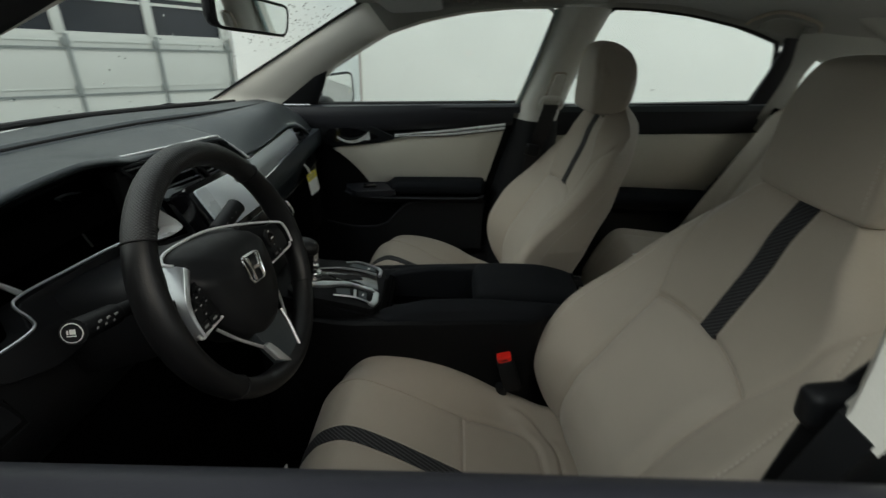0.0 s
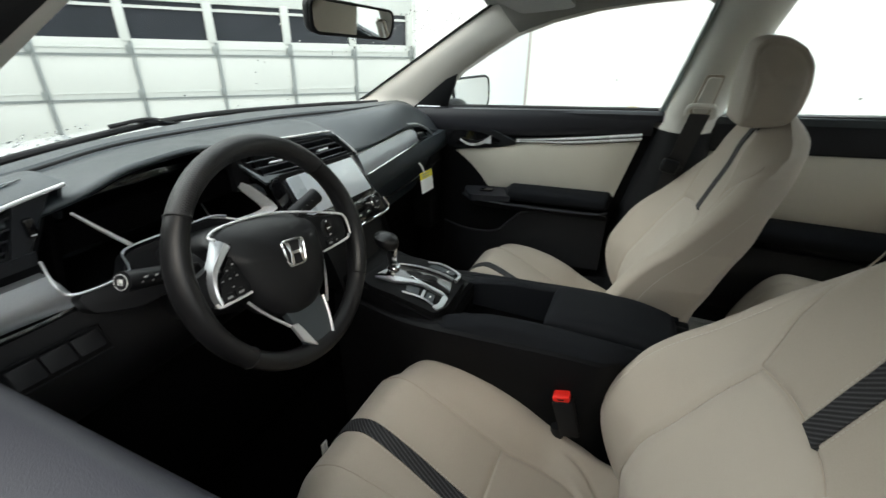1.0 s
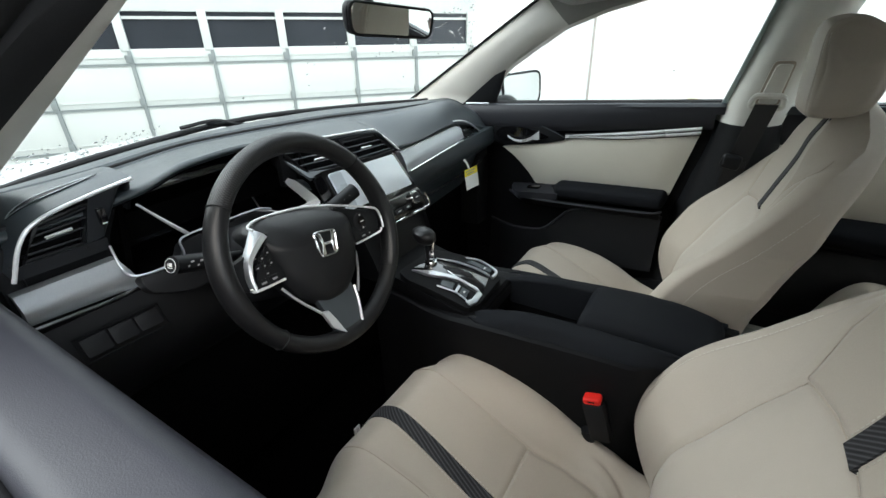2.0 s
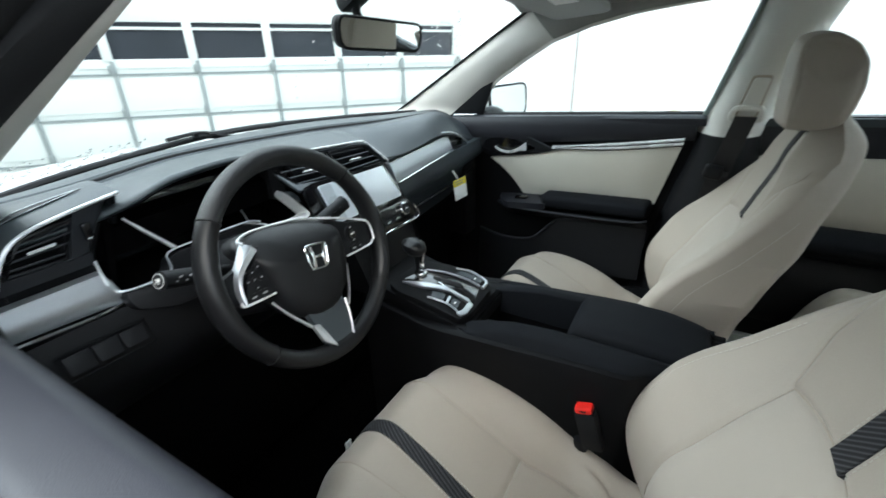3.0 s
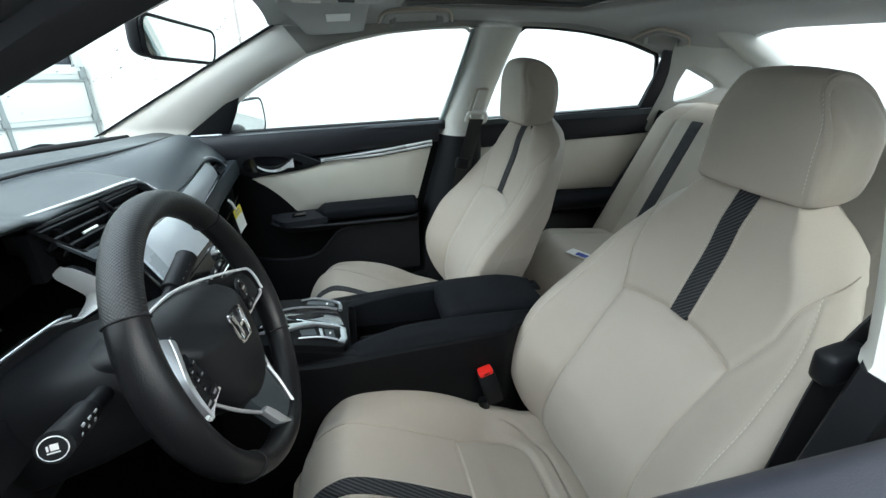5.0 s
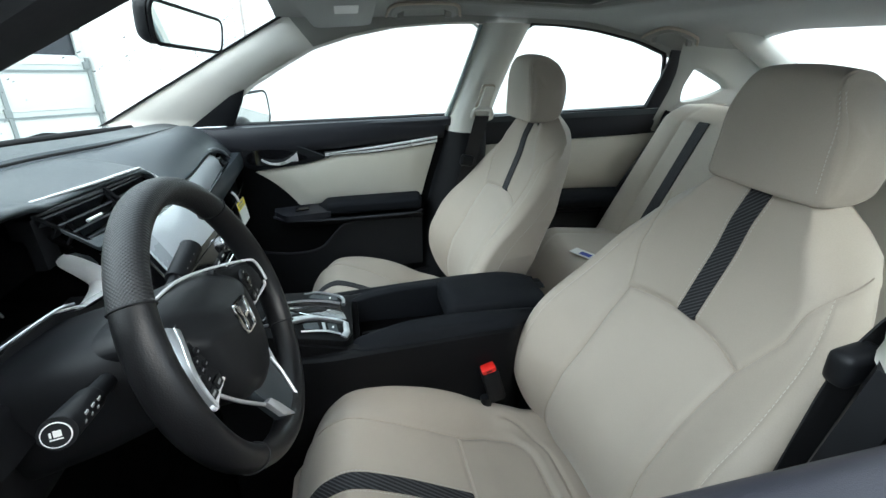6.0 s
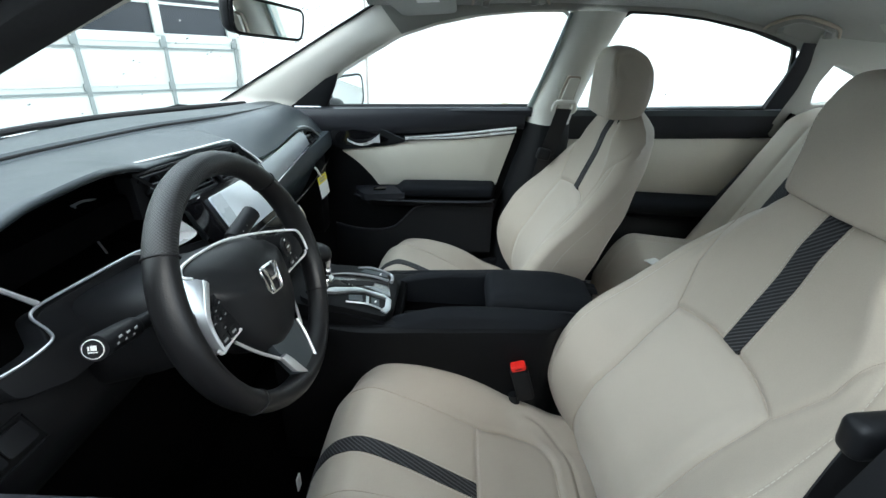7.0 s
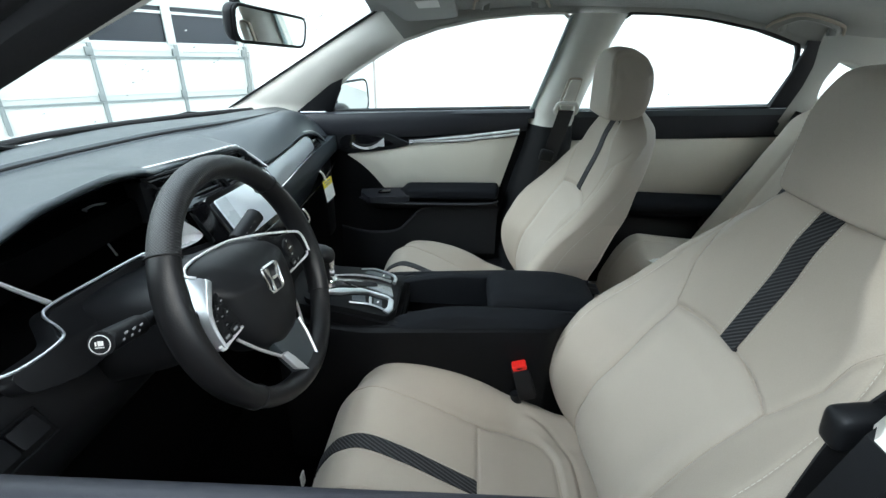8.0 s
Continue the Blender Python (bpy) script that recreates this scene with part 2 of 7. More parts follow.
def part(name, bm, material, parent=None, label="", shade=True, fix=True):
    if fix:
        bmesh.ops.recalc_face_normals(bm, faces=bm.faces)
    me = bpy.data.meshes.new(name)
    bm.to_mesh(me)
    bm.free()
    for m in material if isinstance(material, (list, tuple)) else [material]:
        me.materials.append(m)
    if shade:
        for p in me.polygons:
            p.use_smooth = True
        me.set_sharp_from_angle(angle=radians(40))
    ob = new(name, me)
    ob.parent = parent
    if label:
        ob["label"] = label
    return ob


def loft(rings, closed=True, caps=True, bm=None):
    bm = bm or bmesh.new()
    vs = [[bm.verts.new(p) for p in r] for r in rings]
    for a, b in zip(vs, vs[1:]):
        k = len(a)
        for i in range(k if closed else k - 1):
            j = (i + 1) % k
            bm.faces.new((a[i], a[j], b[j], b[i]))
    if caps and closed:
        bm.faces.new(vs[0])
        bm.faces.new(vs[-1])
    return bm


def sheet(f, nu, nv, thick=None):
    """An open surface f(u, v), u and v from 0 to 1; thick: a shift vector that gives it depth."""
    top = [[Vector(f(i / nu, j / nv)) for i in range(nu + 1)] for j in range(nv + 1)]
    if thick is None:
        return loft(top, closed=False, caps=False)
    t = Vector(thick)
    bm = bmesh.new()
    a = [[bm.verts.new(p) for p in r] for r in top]
    b = [[bm.verts.new(p + t) for p in r] for r in top]
    for j in range(nv):
        for i in range(nu):
            bm.faces.new((a[j][i], a[j][i + 1], a[j + 1][i + 1], a[j + 1][i]))
            bm.faces.new((b[j][i], b[j + 1][i], b[j + 1][i + 1], b[j][i + 1]))
    for i in range(nu):
        for j, s in ((0, 1), (nv, -1)):
            q = (a[j][i], b[j][i], b[j][i + 1], a[j][i + 1])
            bm.faces.new(q)
    for j in range(nv):
        for i in (0, nu):
            bm.faces.new((a[j][i], a[j + 1][i], b[j + 1][i], b[j][i]))
    return bm


def box(size, at=(0, 0, 0), bevel=0.0, seg=2, turn=None, bm=None):
    bm = bm or bmesh.new()
    made = bmesh.ops.create_cube(bm, size=1)["verts"]
    bmesh.ops.scale(bm, vec=size, verts=made)
    if bevel:
        es = list({e for v in made for e in v.link_edges})
        made = list({v for f in bmesh.ops.bevel(bm, geom=es, offset=bevel, segments=seg, affect="EDGES", profile=0.6)["faces"] for v in f.verts} | {v for v in made if v.is_valid})
    m = Matrix.Translation(at) @ (turn or Matrix())
    bmesh.ops.transform(bm, matrix=m, verts=[v for v in made if v.is_valid])
    return bm


def spline(pts, n):
    """n + 1 points on a smooth line through pts."""
    P = [Vector(p) for p in pts]
    P = [2 * P[0] - P[1]] + P + [2 * P[-1] - P[-2]]
    out = []
    k = len(P) - 3
    for s in range(n + 1):
        u = s / n * k
        i = min(int(u), k - 1)
        t = u - i
        a, b, c, d = P[i : i + 4]
        out.append(0.5 * ((2 * b) + (c - a) * t + (2 * a - 5 * b + 4 * c - d) * t * t + (3 * b - a - 3 * c + d) * t**3))
    return out


def tube(pts, radius, n=24, sides=10, flat=1.0, up=(0, 0, 1), straight=False, loop=False, bm=None):
    """A rod along a smooth line; flat squeezes it along the up direction; radius may be a function of 0 to 1."""
    line = [Vector(p) for p in pts] if straight else spline(pts, n)
    rings = []
    for i, p in enumerate(line):
        if loop:
            t = line[(i + 1) % len(line)] - line[i - 1]
        else:
            t = line[min(i + 1, len(line) - 1)] - line[max(i - 1, 0)]
        t.normalize()
        a = t.cross(Vector(up))
        if a.length < 1e-4:
            a = t.cross(Vector((1, 0, 0)))
        a.normalize()
        b = a.cross(t)
        r = radius(i / (len(line) - 1)) if callable(radius) else radius
        rings.append([p + a * r * math.cos(w) + b * r * flat * math.sin(w) for w in (2 * math.pi * k / sides for k in range(sides))])
    if loop:
        rings.append(rings[0])
        bm = loft(rings, caps=False, bm=bm)
        bmesh.ops.remove_doubles(bm, verts=bm.verts, dist=1e-6)
        return bm
    return loft(rings, bm=bm)


def plate(outline, depth, bevel=0.0, seg=2):
    """A slab from a plan outline of 3D points, given depth along a vector."""
    bm = bmesh.new()
    f = bm.faces.new([bm.verts.new(p) for p in outline])
    r = bmesh.ops.extrude_face_region(bm, geom=[f])
    bmesh.ops.translate(bm, vec=depth, verts=[e for e in r["geom"] if isinstance(e, bmesh.types.BMVert)])
    if bevel:
        bmesh.ops.recalc_face_normals(bm, faces=bm.faces)
        bmesh.ops.bevel(bm, geom=list(bm.edges), offset=bevel, segments=seg, affect="EDGES", profile=0.6)
    return bm


def disc(center, axis, radius, depth, sides=28, bevel=0.0, bm=None):
    bm = bm or bmesh.new()
    ax = Vector(axis).normalized()
    m = Matrix.Translation(center) @ ax.to_track_quat("Z", "Y").to_matrix().to_4x4()
    made = bmesh.ops.create_cone(bm, cap_ends=True, segments=sides, radius1=radius, radius2=radius, depth=depth, matrix=m)["verts"]
    if bevel:
        es = [e for e in {e for v in made for e in v.link_edges} if len(e.link_faces) == 2 and e.calc_face_angle() > 1]
        bmesh.ops.bevel(bm, geom=es, offset=bevel, segments=2, affect="EDGES")
    return bm


def rounded(pts, r, n=5):
    """A closed outline with its corners rounded off by about r."""
    out = []
    P = [Vector(p) for p in pts]
    for i, p in enumerate(P):
        a, b = P[i - 1] - p, P[(i + 1) % len(P)] - p
        ra, rb = min(r, a.length * 0.45), min(r, b.length * 0.45)
        s, e = p + a.normalized() * ra, p + b.normalized() * rb
        for k in range(n + 1):
            t = k / n
            out.append((1 - t) ** 2 * s + 2 * t * (1 - t) * p + t * t * e)
    return out


# ---- the car's shell ----
def side_y(z):
    """How far the side glass stands from the middle at a height."""
    return 0.70 - 0.45 * (z - 1.0) if z > 1.0 else 0.70


def belt(x):
    return 0.990 + 0.047 * (x + 0.30)


RAIL = curve((-0.32, 1.292), (-0.09, 1.300), (0.25, 1.318), (0.55, 1.318), (0.80, 1.285), (0.95, 1.245), (1.10, 1.205), (1.30, 1.14))
# outlines of the side windows, in length and height
FRONT_WINDOW = [(-0.535, 0.975), (-0.50, 1.045), (-0.43, 1.105), (-0.33, 1.165), (-0.24, 1.215), (-0.13, 1.252), (0.00, 1.281), (0.13, 1.296), (0.235, 1.301), (0.252, 1.29), (0.245, 1.25), (0.215, 1.13), (0.183, 1.008)]
REAR_WINDOW = [(0.335, 1.017), (0.36, 1.10), (0.392, 1.24), (0.405, 1.285), (0.43, 1.305), (0.52, 1.305), (0.65, 1.296), (0.80, 1.272), (0.935, 1.236), (0.948, 1.22), (0.975, 1.165), (0.968, 1.052)]
QUARTER_WINDOW = [(1.085, 1.195), (1.135, 1.188), (1.20, 1.165), (1.27, 1.132), (1.265, 1.118), (1.20, 1.092), (1.12, 1.076), (1.095, 1.09), (1.078, 1.14)]


def ring(outer, inner, side, depth_in, name, material, parent, lift=0.0):
    """A frame between two outlines of equal count, with depth towards the middle of the car."""
    def at(p, d):
        return Vector((p[0], side * (side_y(p[1]) - lift - d), p[1]))
    rows = [[at(p, 0) for p in outer], [at(p, depth_in) for p in outer], [at(p, depth_in) for p in inner], [at(p, 0) for p in inner], [at(p, 0) for p in outer]]
    bm = loft(rows, closed=True, caps=False)
    bmesh.ops.remove_doubles(bm, verts=bm.verts, dist=1e-6)
    return part(name, bm, material, parent)


def grow(outline, d):
    """An outline pushed outward by d in its plane."""
    out = []
    n = len(outline)
    area = sum(outline[i - 1][0] * outline[i][1] - outline[i][0] * outline[i - 1][1] for i in range(n))
    s = 1 if area > 0 else -1
    for i in range(n):
        a, b, c = (Vector(outline[(i + k) % n]) for k in (-1, 0, 1))
        e1, e2 = (b - a).normalized(), (c - b).normalized()
        n1, n2 = Vector((e1.y, -e1.x)) * s, Vector((e2.y, -e2.x)) * s
        m = (n1 + n2)
        m = m / max(m.length_squared / 2, 0.6)
        out.append(tuple(b + m * d))
    return out


def strip(edge_a, edge_b, side, bulge, n, name, material, parent, lift=0.004, label="", cross=8, fade=0.0):
    """Pillar trim between two edges in length and height; it bulges towards the cabin by bulge."""
    A = spline([(p[0], 0, p[1]) for p in edge_a], n)
    B = spline([(p[0], 0, p[1]) for p in edge_b], n)

    def f(u, v):
        a, b = A[round(v * n)], B[round(v * n)]
        p = a.lerp(b, u)
        d = lift + bulge * (1 - abs(2 * u - 1) ** 2.6) * (1 - fade * smooth(0.70, 1.0, v))
        return (p.x, side * (side_y(p.z) - d), p.z)

    return part(name, sheet(f, cross, n, thick=(0, side * 0.03, 0)), material, parent, label)


def headliner():
    def f(u, v):
        x = -0.33 + 1.58 * v
        zr = RAIL(x) + 0.004
        yr = side_y(zr) - 0.012
        y = (2 * u - 1)
        z = zr + max(0.035, 1.338 - 0.05 * max(0, x - 0.9) - zr) * (1 - abs(y) ** (5 + 5 * smooth(0.6, 1.2, x)))
        return (x, y * yr, z)
    bm = sheet(f, 40, 60)
    # opening of the moonroof
    gone = [q for q in bm.faces if 0.02 < q.calc_center_median().x < 0.52 and abs(q.calc_center_median().y) < 0.38]
    bmesh.ops.delete(bm, geom=gone, context="FACES")
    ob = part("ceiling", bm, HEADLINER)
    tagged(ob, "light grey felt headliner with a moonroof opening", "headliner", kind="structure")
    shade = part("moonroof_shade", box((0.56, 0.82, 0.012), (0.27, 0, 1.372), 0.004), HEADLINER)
    tagged(shade, "closed grey felt moonroof shade panel", "moonroof shade", kind="structure")
    lip = thing("moonroof_trim", "grey moulded lip round the moonroof opening", "trim", (0, 0, 0), kind="structure")
    o = rounded([(0.0, -0.40, 1.352), (0.54, -0.40, 1.352), (0.54, 0.40, 1.352), (0.0, 0.40, 1.352)], 0.06)
    for size, at in (((0.02, 0.86, 0.07), (-0.014, 0, 1.381)), ((0.02, 0.86, 0.07), (0.552, 0, 1.381)), ((0.55, 0.02, 0.07), (0.267, 0.420, 1.381)), ((0.55, 0.02, 0.07), (0.267, -0.420, 1.381))):
        part("collar", box(size, at, 0.003), HEADLINER, lip)
    for a in (0,):
        part("lip", tube(o, 0.012, straight=True, loop=True, sides=8), HEADLINER, lip)
    roof = part("roof_skin", sheet(lambda u, v: (-0.36 + 1.62 * v, -0.02 + (2 * u - 1) * 0.60, 1.352 + 0.070 * (1 - abs(2 * u - 1) ** 3.5) - 0.5 * max(0, v - 0.75) ** 1.3), 24, 24, thick=(0, 0, 0.012)), PAINT)
    tagged(roof, "white painted steel car roof", "car roof", kind="structure")


def side_shell(side, name):
    """Pillar trims, header rail and glass of one side."""
    s = thing(name, "beige moulded pillar trims and window seals of the car side", "pillar trim", kind="structure")
    # A pillar, between windscreen and front window
    up = 0.0 if side > 0 else 0.045
    if side > 0:
        strip([(-0.885, 0.985), (-0.72, 1.075), (-0.58, 1.152), (-0.43, 1.234), (-0.29, 1.308)],
              [(-0.60, 0.975), (-0.51, 1.050), (-0.43, 1.115), (-0.31, 1.185), (-0.20, 1.238)], side, 0.020, 40, "a_pillar_trim", TRIM_BEIGE, s, cross=14, fade=0.7)
        strip([(-0.90, 0.982), (-0.73, 1.076), (-0.585, 1.155), (-0.435, 1.238), (-0.295, 1.313)],
              [(-0.885, 0.985), (-0.72, 1.075), (-0.58, 1.152), (-0.43, 1.234), (-0.29, 1.308)], side, 0.004, 24, "windscreen_seal", BLACK_RUBBER, s, lift=0.010)
        ring(grow(FRONT_WINDOW, 0.008), FRONT_WINDOW, side, 0.010, "front_window_seal", TRIM_BEIGE, s)
    else:
        def near(u, v):
            z = 0.985 + 0.345 * v
            inner = Vector((-0.852 + 2.25 * (z - 0.985), -0.574 + 0.21 * (z - 0.985), z))
            outer = Vector((-0.574 + 1.245 * (z - 1.0), -0.772 + 0.823 * (z - 1.0), z))
            p = outer.lerp(inner, u)
            return p + Vector((0.012, 0.010, 0)) * math.sin(u * math.pi)
        part("a_pillar_trim", sheet(near, 10, 24, thick=(-0.03, -0.02, 0.01)), TRIM_BEIGE, s)
        part("door_frame_inner", sheet(lambda u, v: near(-0.06 + 0.44 * u, v) + Vector((0.012, 0.004, 0.004)), 8, 24, thick=(-0.01, -0.008, 0.004)), BLACK_RUBBER, s)
        part("windscreen_seal", tube([(-0.92, -0.62, 0.985), (-0.62, -0.595, 1.12), (-0.30, -0.57, 1.27)], 0.012, 16, 8), BLACK_RUBBER, s)
        part("front_window_frame", tube([(-0.62, -0.80, 0.985), (-0.475, -0.722, 1.110), (-0.350, -0.640, 1.212), (-0.225, -0.565, 1.312), (-0.05, -0.55, 1.372), (0.30, -0.55, 1.385)], 0.030, 30, 12), BLACK_RUBBER, s)
    # header above the windows
    strip([(-0.30, 1.305 + up), (-0.10, 1.315 + up), (0.20, 1.332 + up), (0.55, 1.335), (0.80, 1.305), (0.97, 1.265), (1.15, 1.215), (1.32, 1.16)],
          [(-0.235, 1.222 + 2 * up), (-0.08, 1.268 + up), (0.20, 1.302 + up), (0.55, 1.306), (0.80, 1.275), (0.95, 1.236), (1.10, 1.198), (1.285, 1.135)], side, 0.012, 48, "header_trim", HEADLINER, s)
    # B pillar
    if side > 0:
        strip([(0.175, 0.965), (0.212, 1.09), (0.243, 1.21), (0.262, 1.305)],
              [(0.345, 0.965), (0.365, 1.09), (0.392, 1.21), (0.420, 1.305)], side, 0.085, 24, "b_pillar_upper_trim", TRIM_BEIGE, s)
    else:
        strip([(0.258, 0.990), (0.287, 1.07), (0.318, 1.21), (0.335, 1.305)],
              [(0.405, 0.990), (0.425, 1.09), (0.452, 1.21), (0.480, 1.305)], side, 0.035, 24, "b_pillar_upper_trim", TRIM_BEIGE, s, lift=0.105)

    def low(u, v):
        z = (0.97 if side > 0 else 0.994) - 0.66 * v
        a, b = (0.178 - 0.16 * v**1.3, 0.345 + 0.04 * v) if side > 0 else (0.258 - 0.12 * v, 0.405 + 0.04 * v)
        x = a + (b - a) * u
        d = (0.012 if side > 0 else 0.110) + (0.080 if side > 0 else 0.02) * (1 - abs(2 * u - 1) ** 2.6)
        return (x, side * (side_y(z) - d), z)

    part("b_pillar_lower_trim", sheet(low, 8, 14, thick=(0, side * 0.03, 0)), BLACK, s)
    # C pillar: one moulding from the rear door to the rear glass, pierced by the quarter window
    hole = [(p.x, p.z) for p in spline([(p[0], 0, p[1]) for p in QUARTER_WINDOW + QUARTER_WINDOW[:1]], 44)[:-1]]
    mid = (1.16, 1.14)
    edge = [(0.970, 1.310), (1.20, 1.275), (1.40, 1.205), (1.70, 1.110), (1.95, 1.03), (1.95, 0.90), (1.40, 0.94), (1.02, 0.96), (1.022, 1.12), (1.012, 1.185), (0.986, 1.245)]

    def reach(p):
        """Where a line from the hole's middle through p leaves the moulding."""
        dx, dz = p[0] - mid[0], p[1] - mid[1]
        best = 9.0
        for (ax, az), (bx, bz) in zip(edge, edge[1:] + edge[:1]):
            ex, ez = bx - ax, bz - az
            den = dx * ez - dz * ex
            if abs(den) > 1e-9:
                k, m = ((ax - mid[0]) * ez - (az - mid[1]) * ex) / den, ((ax - mid[0]) * dz - (az - mid[1]) * dx) / den
                if k > 0 and -1e-6 <= m <= 1 + 1e-6:
                    best = min(best, k)
        return (mid[0] + dx * best, mid[1] + dz * best)
    rows = []
    for f, d in ((0.0, -0.010), (0.0, 0.016), (0.03, 0.024), (0.10, 0.026), (1.0, 0.026)):
        ring_ = []
        for p in hole:
            q = reach(p)
            x, z = p[0] + (q[0] - p[0]) * f, p[1] + (q[1] - p[1]) * f
            ring_.append((x, side * (side_y(z) - d), z))
        rows.append(ring_)
    part("c_pillar_trim", loft(rows, caps=False), PILLAR_GREY, s, "grey moulded rear pillar trim")
    low_c = plate([(0.98, side * 0.69, 1.03), (1.42, side * 0.69, 1.10), (1.50, side * 0.69, 0.60), (0.98, side * 0.69, 0.50)], (0, side * 0.03, 0))
    part("rear_quarter_trim", low_c, PILLAR_GREY, s)
    # seals and glass
    ring(grow(REAR_WINDOW, 0.010), REAR_WINDOW, side, 0.010, "rear_window_seal", BLACK_RUBBER, s)
    for nm, o in (("front_pane", FRONT_WINDOW), ("rear_pane", REAR_WINDOW), ("quarter_pane", hole)):
        if side < 0 and nm == "front_pane":
            continue
        g = part(nm, plate([(p[0], side * (side_y(p[1]) + 0.006), p[1]) for p in grow(o, 0.01)], (0, side * 0.003, 0)), GLASS, s, shade=False)
        g.visible_shadow = False
    # black frame behind the B pillar edge of the front window
    if side > 0:
        part("b_pillar_window_post", plate([(p[0], side * (side_y(p[1]) - 0.013), p[1]) for p in ((0.183, 1.0), (0.252, 1.30), (0.262, 1.30), (0.197, 1.0))], (0, -side * 0.012, 0), 0.003), GLASS_EDGE, s, "grey green glass edge strip")
    return s


def windscreens():
    w = thing("windscreen", "clear laminated windscreen with rain drops", "windscreen", kind="structure")

    def f(u, v):
        y = 2 * u - 1
        zb, zt = 0.985, 1.312
        z = zb + (zt - zb) * v
        x = -0.89 + 0.60 * v - (0.13 * (1 - v) + 0.06 * v) * (1 - y * y)
        return (x, y * (side_y(z) - 0.002), z)
    g = part("pane", sheet(f, 24, 10), GLASS, w)
    g.visible_shadow = False
    r = thing("rear_windscreen", "clear rear windscreen behind the rear bench", "rear windscreen", kind="structure")

    def h(u, v):
        y = 2 * u - 1
        z = 1.30 - 0.24 * v
        x = 1.235 + 0.60 * v + 0.05 * (1 - y * y)
        return (x, y * (0.54 + 0.08 * v), z)
    g = part("pane", sheet(h, 16, 8), GLASS, r)
    g.visible_shadow = False
    part("side_trim", tube([(1.02, 0.500, 1.372), (1.24, 0.540, 1.290), (1.50, 0.580, 1.180), (1.80, 0.62, 1.05)], 0.042, 20, 14), PILLAR_GREY, r)
    part("side_trim", tube([(1.02, -0.500, 1.372), (1.24, -0.540, 1.290), (1.50, -0.580, 1.180), (1.80, -0.62, 1.05)], 0.042, 20, 14), PILLAR_GREY, r)
    shelf = part("parcel_shelf", box((0.60, 1.24, 0.02), (1.55, 0, 1.03), 0.006), HEADLINER)
    tagged(shelf, "grey felt parcel shelf behind the rear bench", "parcel shelf", kind="structure")


def floor_pan():
    ob = part("floor", box((2.5, 1.36, 0.04), (0.25, 0, 0.20), 0.01), SHADE_BLACK)
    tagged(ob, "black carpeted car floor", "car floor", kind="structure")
    ob = part("firewall", box((0.05, 1.36, 0.78), (-1.02, 0, 0.58), 0.01), SHADE_BLACK)
    tagged(ob, "black carpeted bulkhead behind the dashboard", "bulkhead", kind="structure")
    for s in (-1, 1):
        ob = part("door_sill", box((2.4, 0.07, 0.16), (0.25, s * 0.70, 0.27), 0.02), BLACK)
        tagged(ob, "black plastic door sill trim", "door sill", kind="structure")


def bonnet():
    def f(u, v):
        y = 2 * u - 1
        x = -0.98 - 0.95 * v + 0.10 * y * y * (1 - v)
        return (x, y * 0.72, 0.955 - 0.10 * v ** 1.6 - 0.03 * y * y)
    ob = part("bonnet", sheet(f, 20, 16, thick=(0, 0, -0.012)), PAINT)
    tagged(ob, "white painted car bonnet wet with rain", "bonnet", kind="structure")
    c = part("cowl", sheet(lambda u, v: (-1.03 + 0.10 * (2 * u - 1) ** 2 + 0.07 * v, (2 * u - 1) * 0.70, 0.958 + 0.02 * v), 20, 3, thick=(0, 0, -0.01)), BLACK_RUBBER)
    tagged(c, "black plastic cowl below the windscreen", "cowl", kind="structure")
    wp = thing("wiper", "black windscreen wiper at rest", "wiper")
    part("arm", tube([(-1.04, 0.16, 0.985), (-1.02, 0.02, 0.990), (-0.985, -0.12, 1.024)], 0.006, 14, 8), BLACK, wp)
    part("blade", tube([(-1.03, 0.20, 0.975), (-1.00, 0.0, 0.998), (-0.974, -0.10, 1.028), (-0.968, -0.20, 1.027)], 0.005, 18, 6), BLACK_RUBBER, wp)


headliner()
side_shell(1, "passenger_side_trim")
side_shell(-1, "driver_side_trim").location.y = -0.06
windscreens()
floor_pan()
bonnet()


# ---- yard ----
GA, FALL = radians(53.3), -0.028
GD, GN = Vector((math.cos(GA), math.sin(GA), 0)), Vector((math.sin(GA), -math.cos(GA), 0))
G0 = Vector((-3.57, 2.33, 0))


def gp(s, z, out=0.0):
    return G0 + GD * s + GN * out + Vector((0, 0, z + FALL * s))


def gbox(s0, s1, z0, z1, o0, o1, bevel=0.0):
    c = gp((s0 + s1) / 2, (z0 + z1) / 2, (o0 + o1) / 2)
    return box((s1 - s0, abs(o1 - o0), z1 - z0), c, bevel, turn=Matrix.Rotation(GA, 4, "Z") @ Matrix.Rotation(-math.atan(FALL), 4, "Y"))


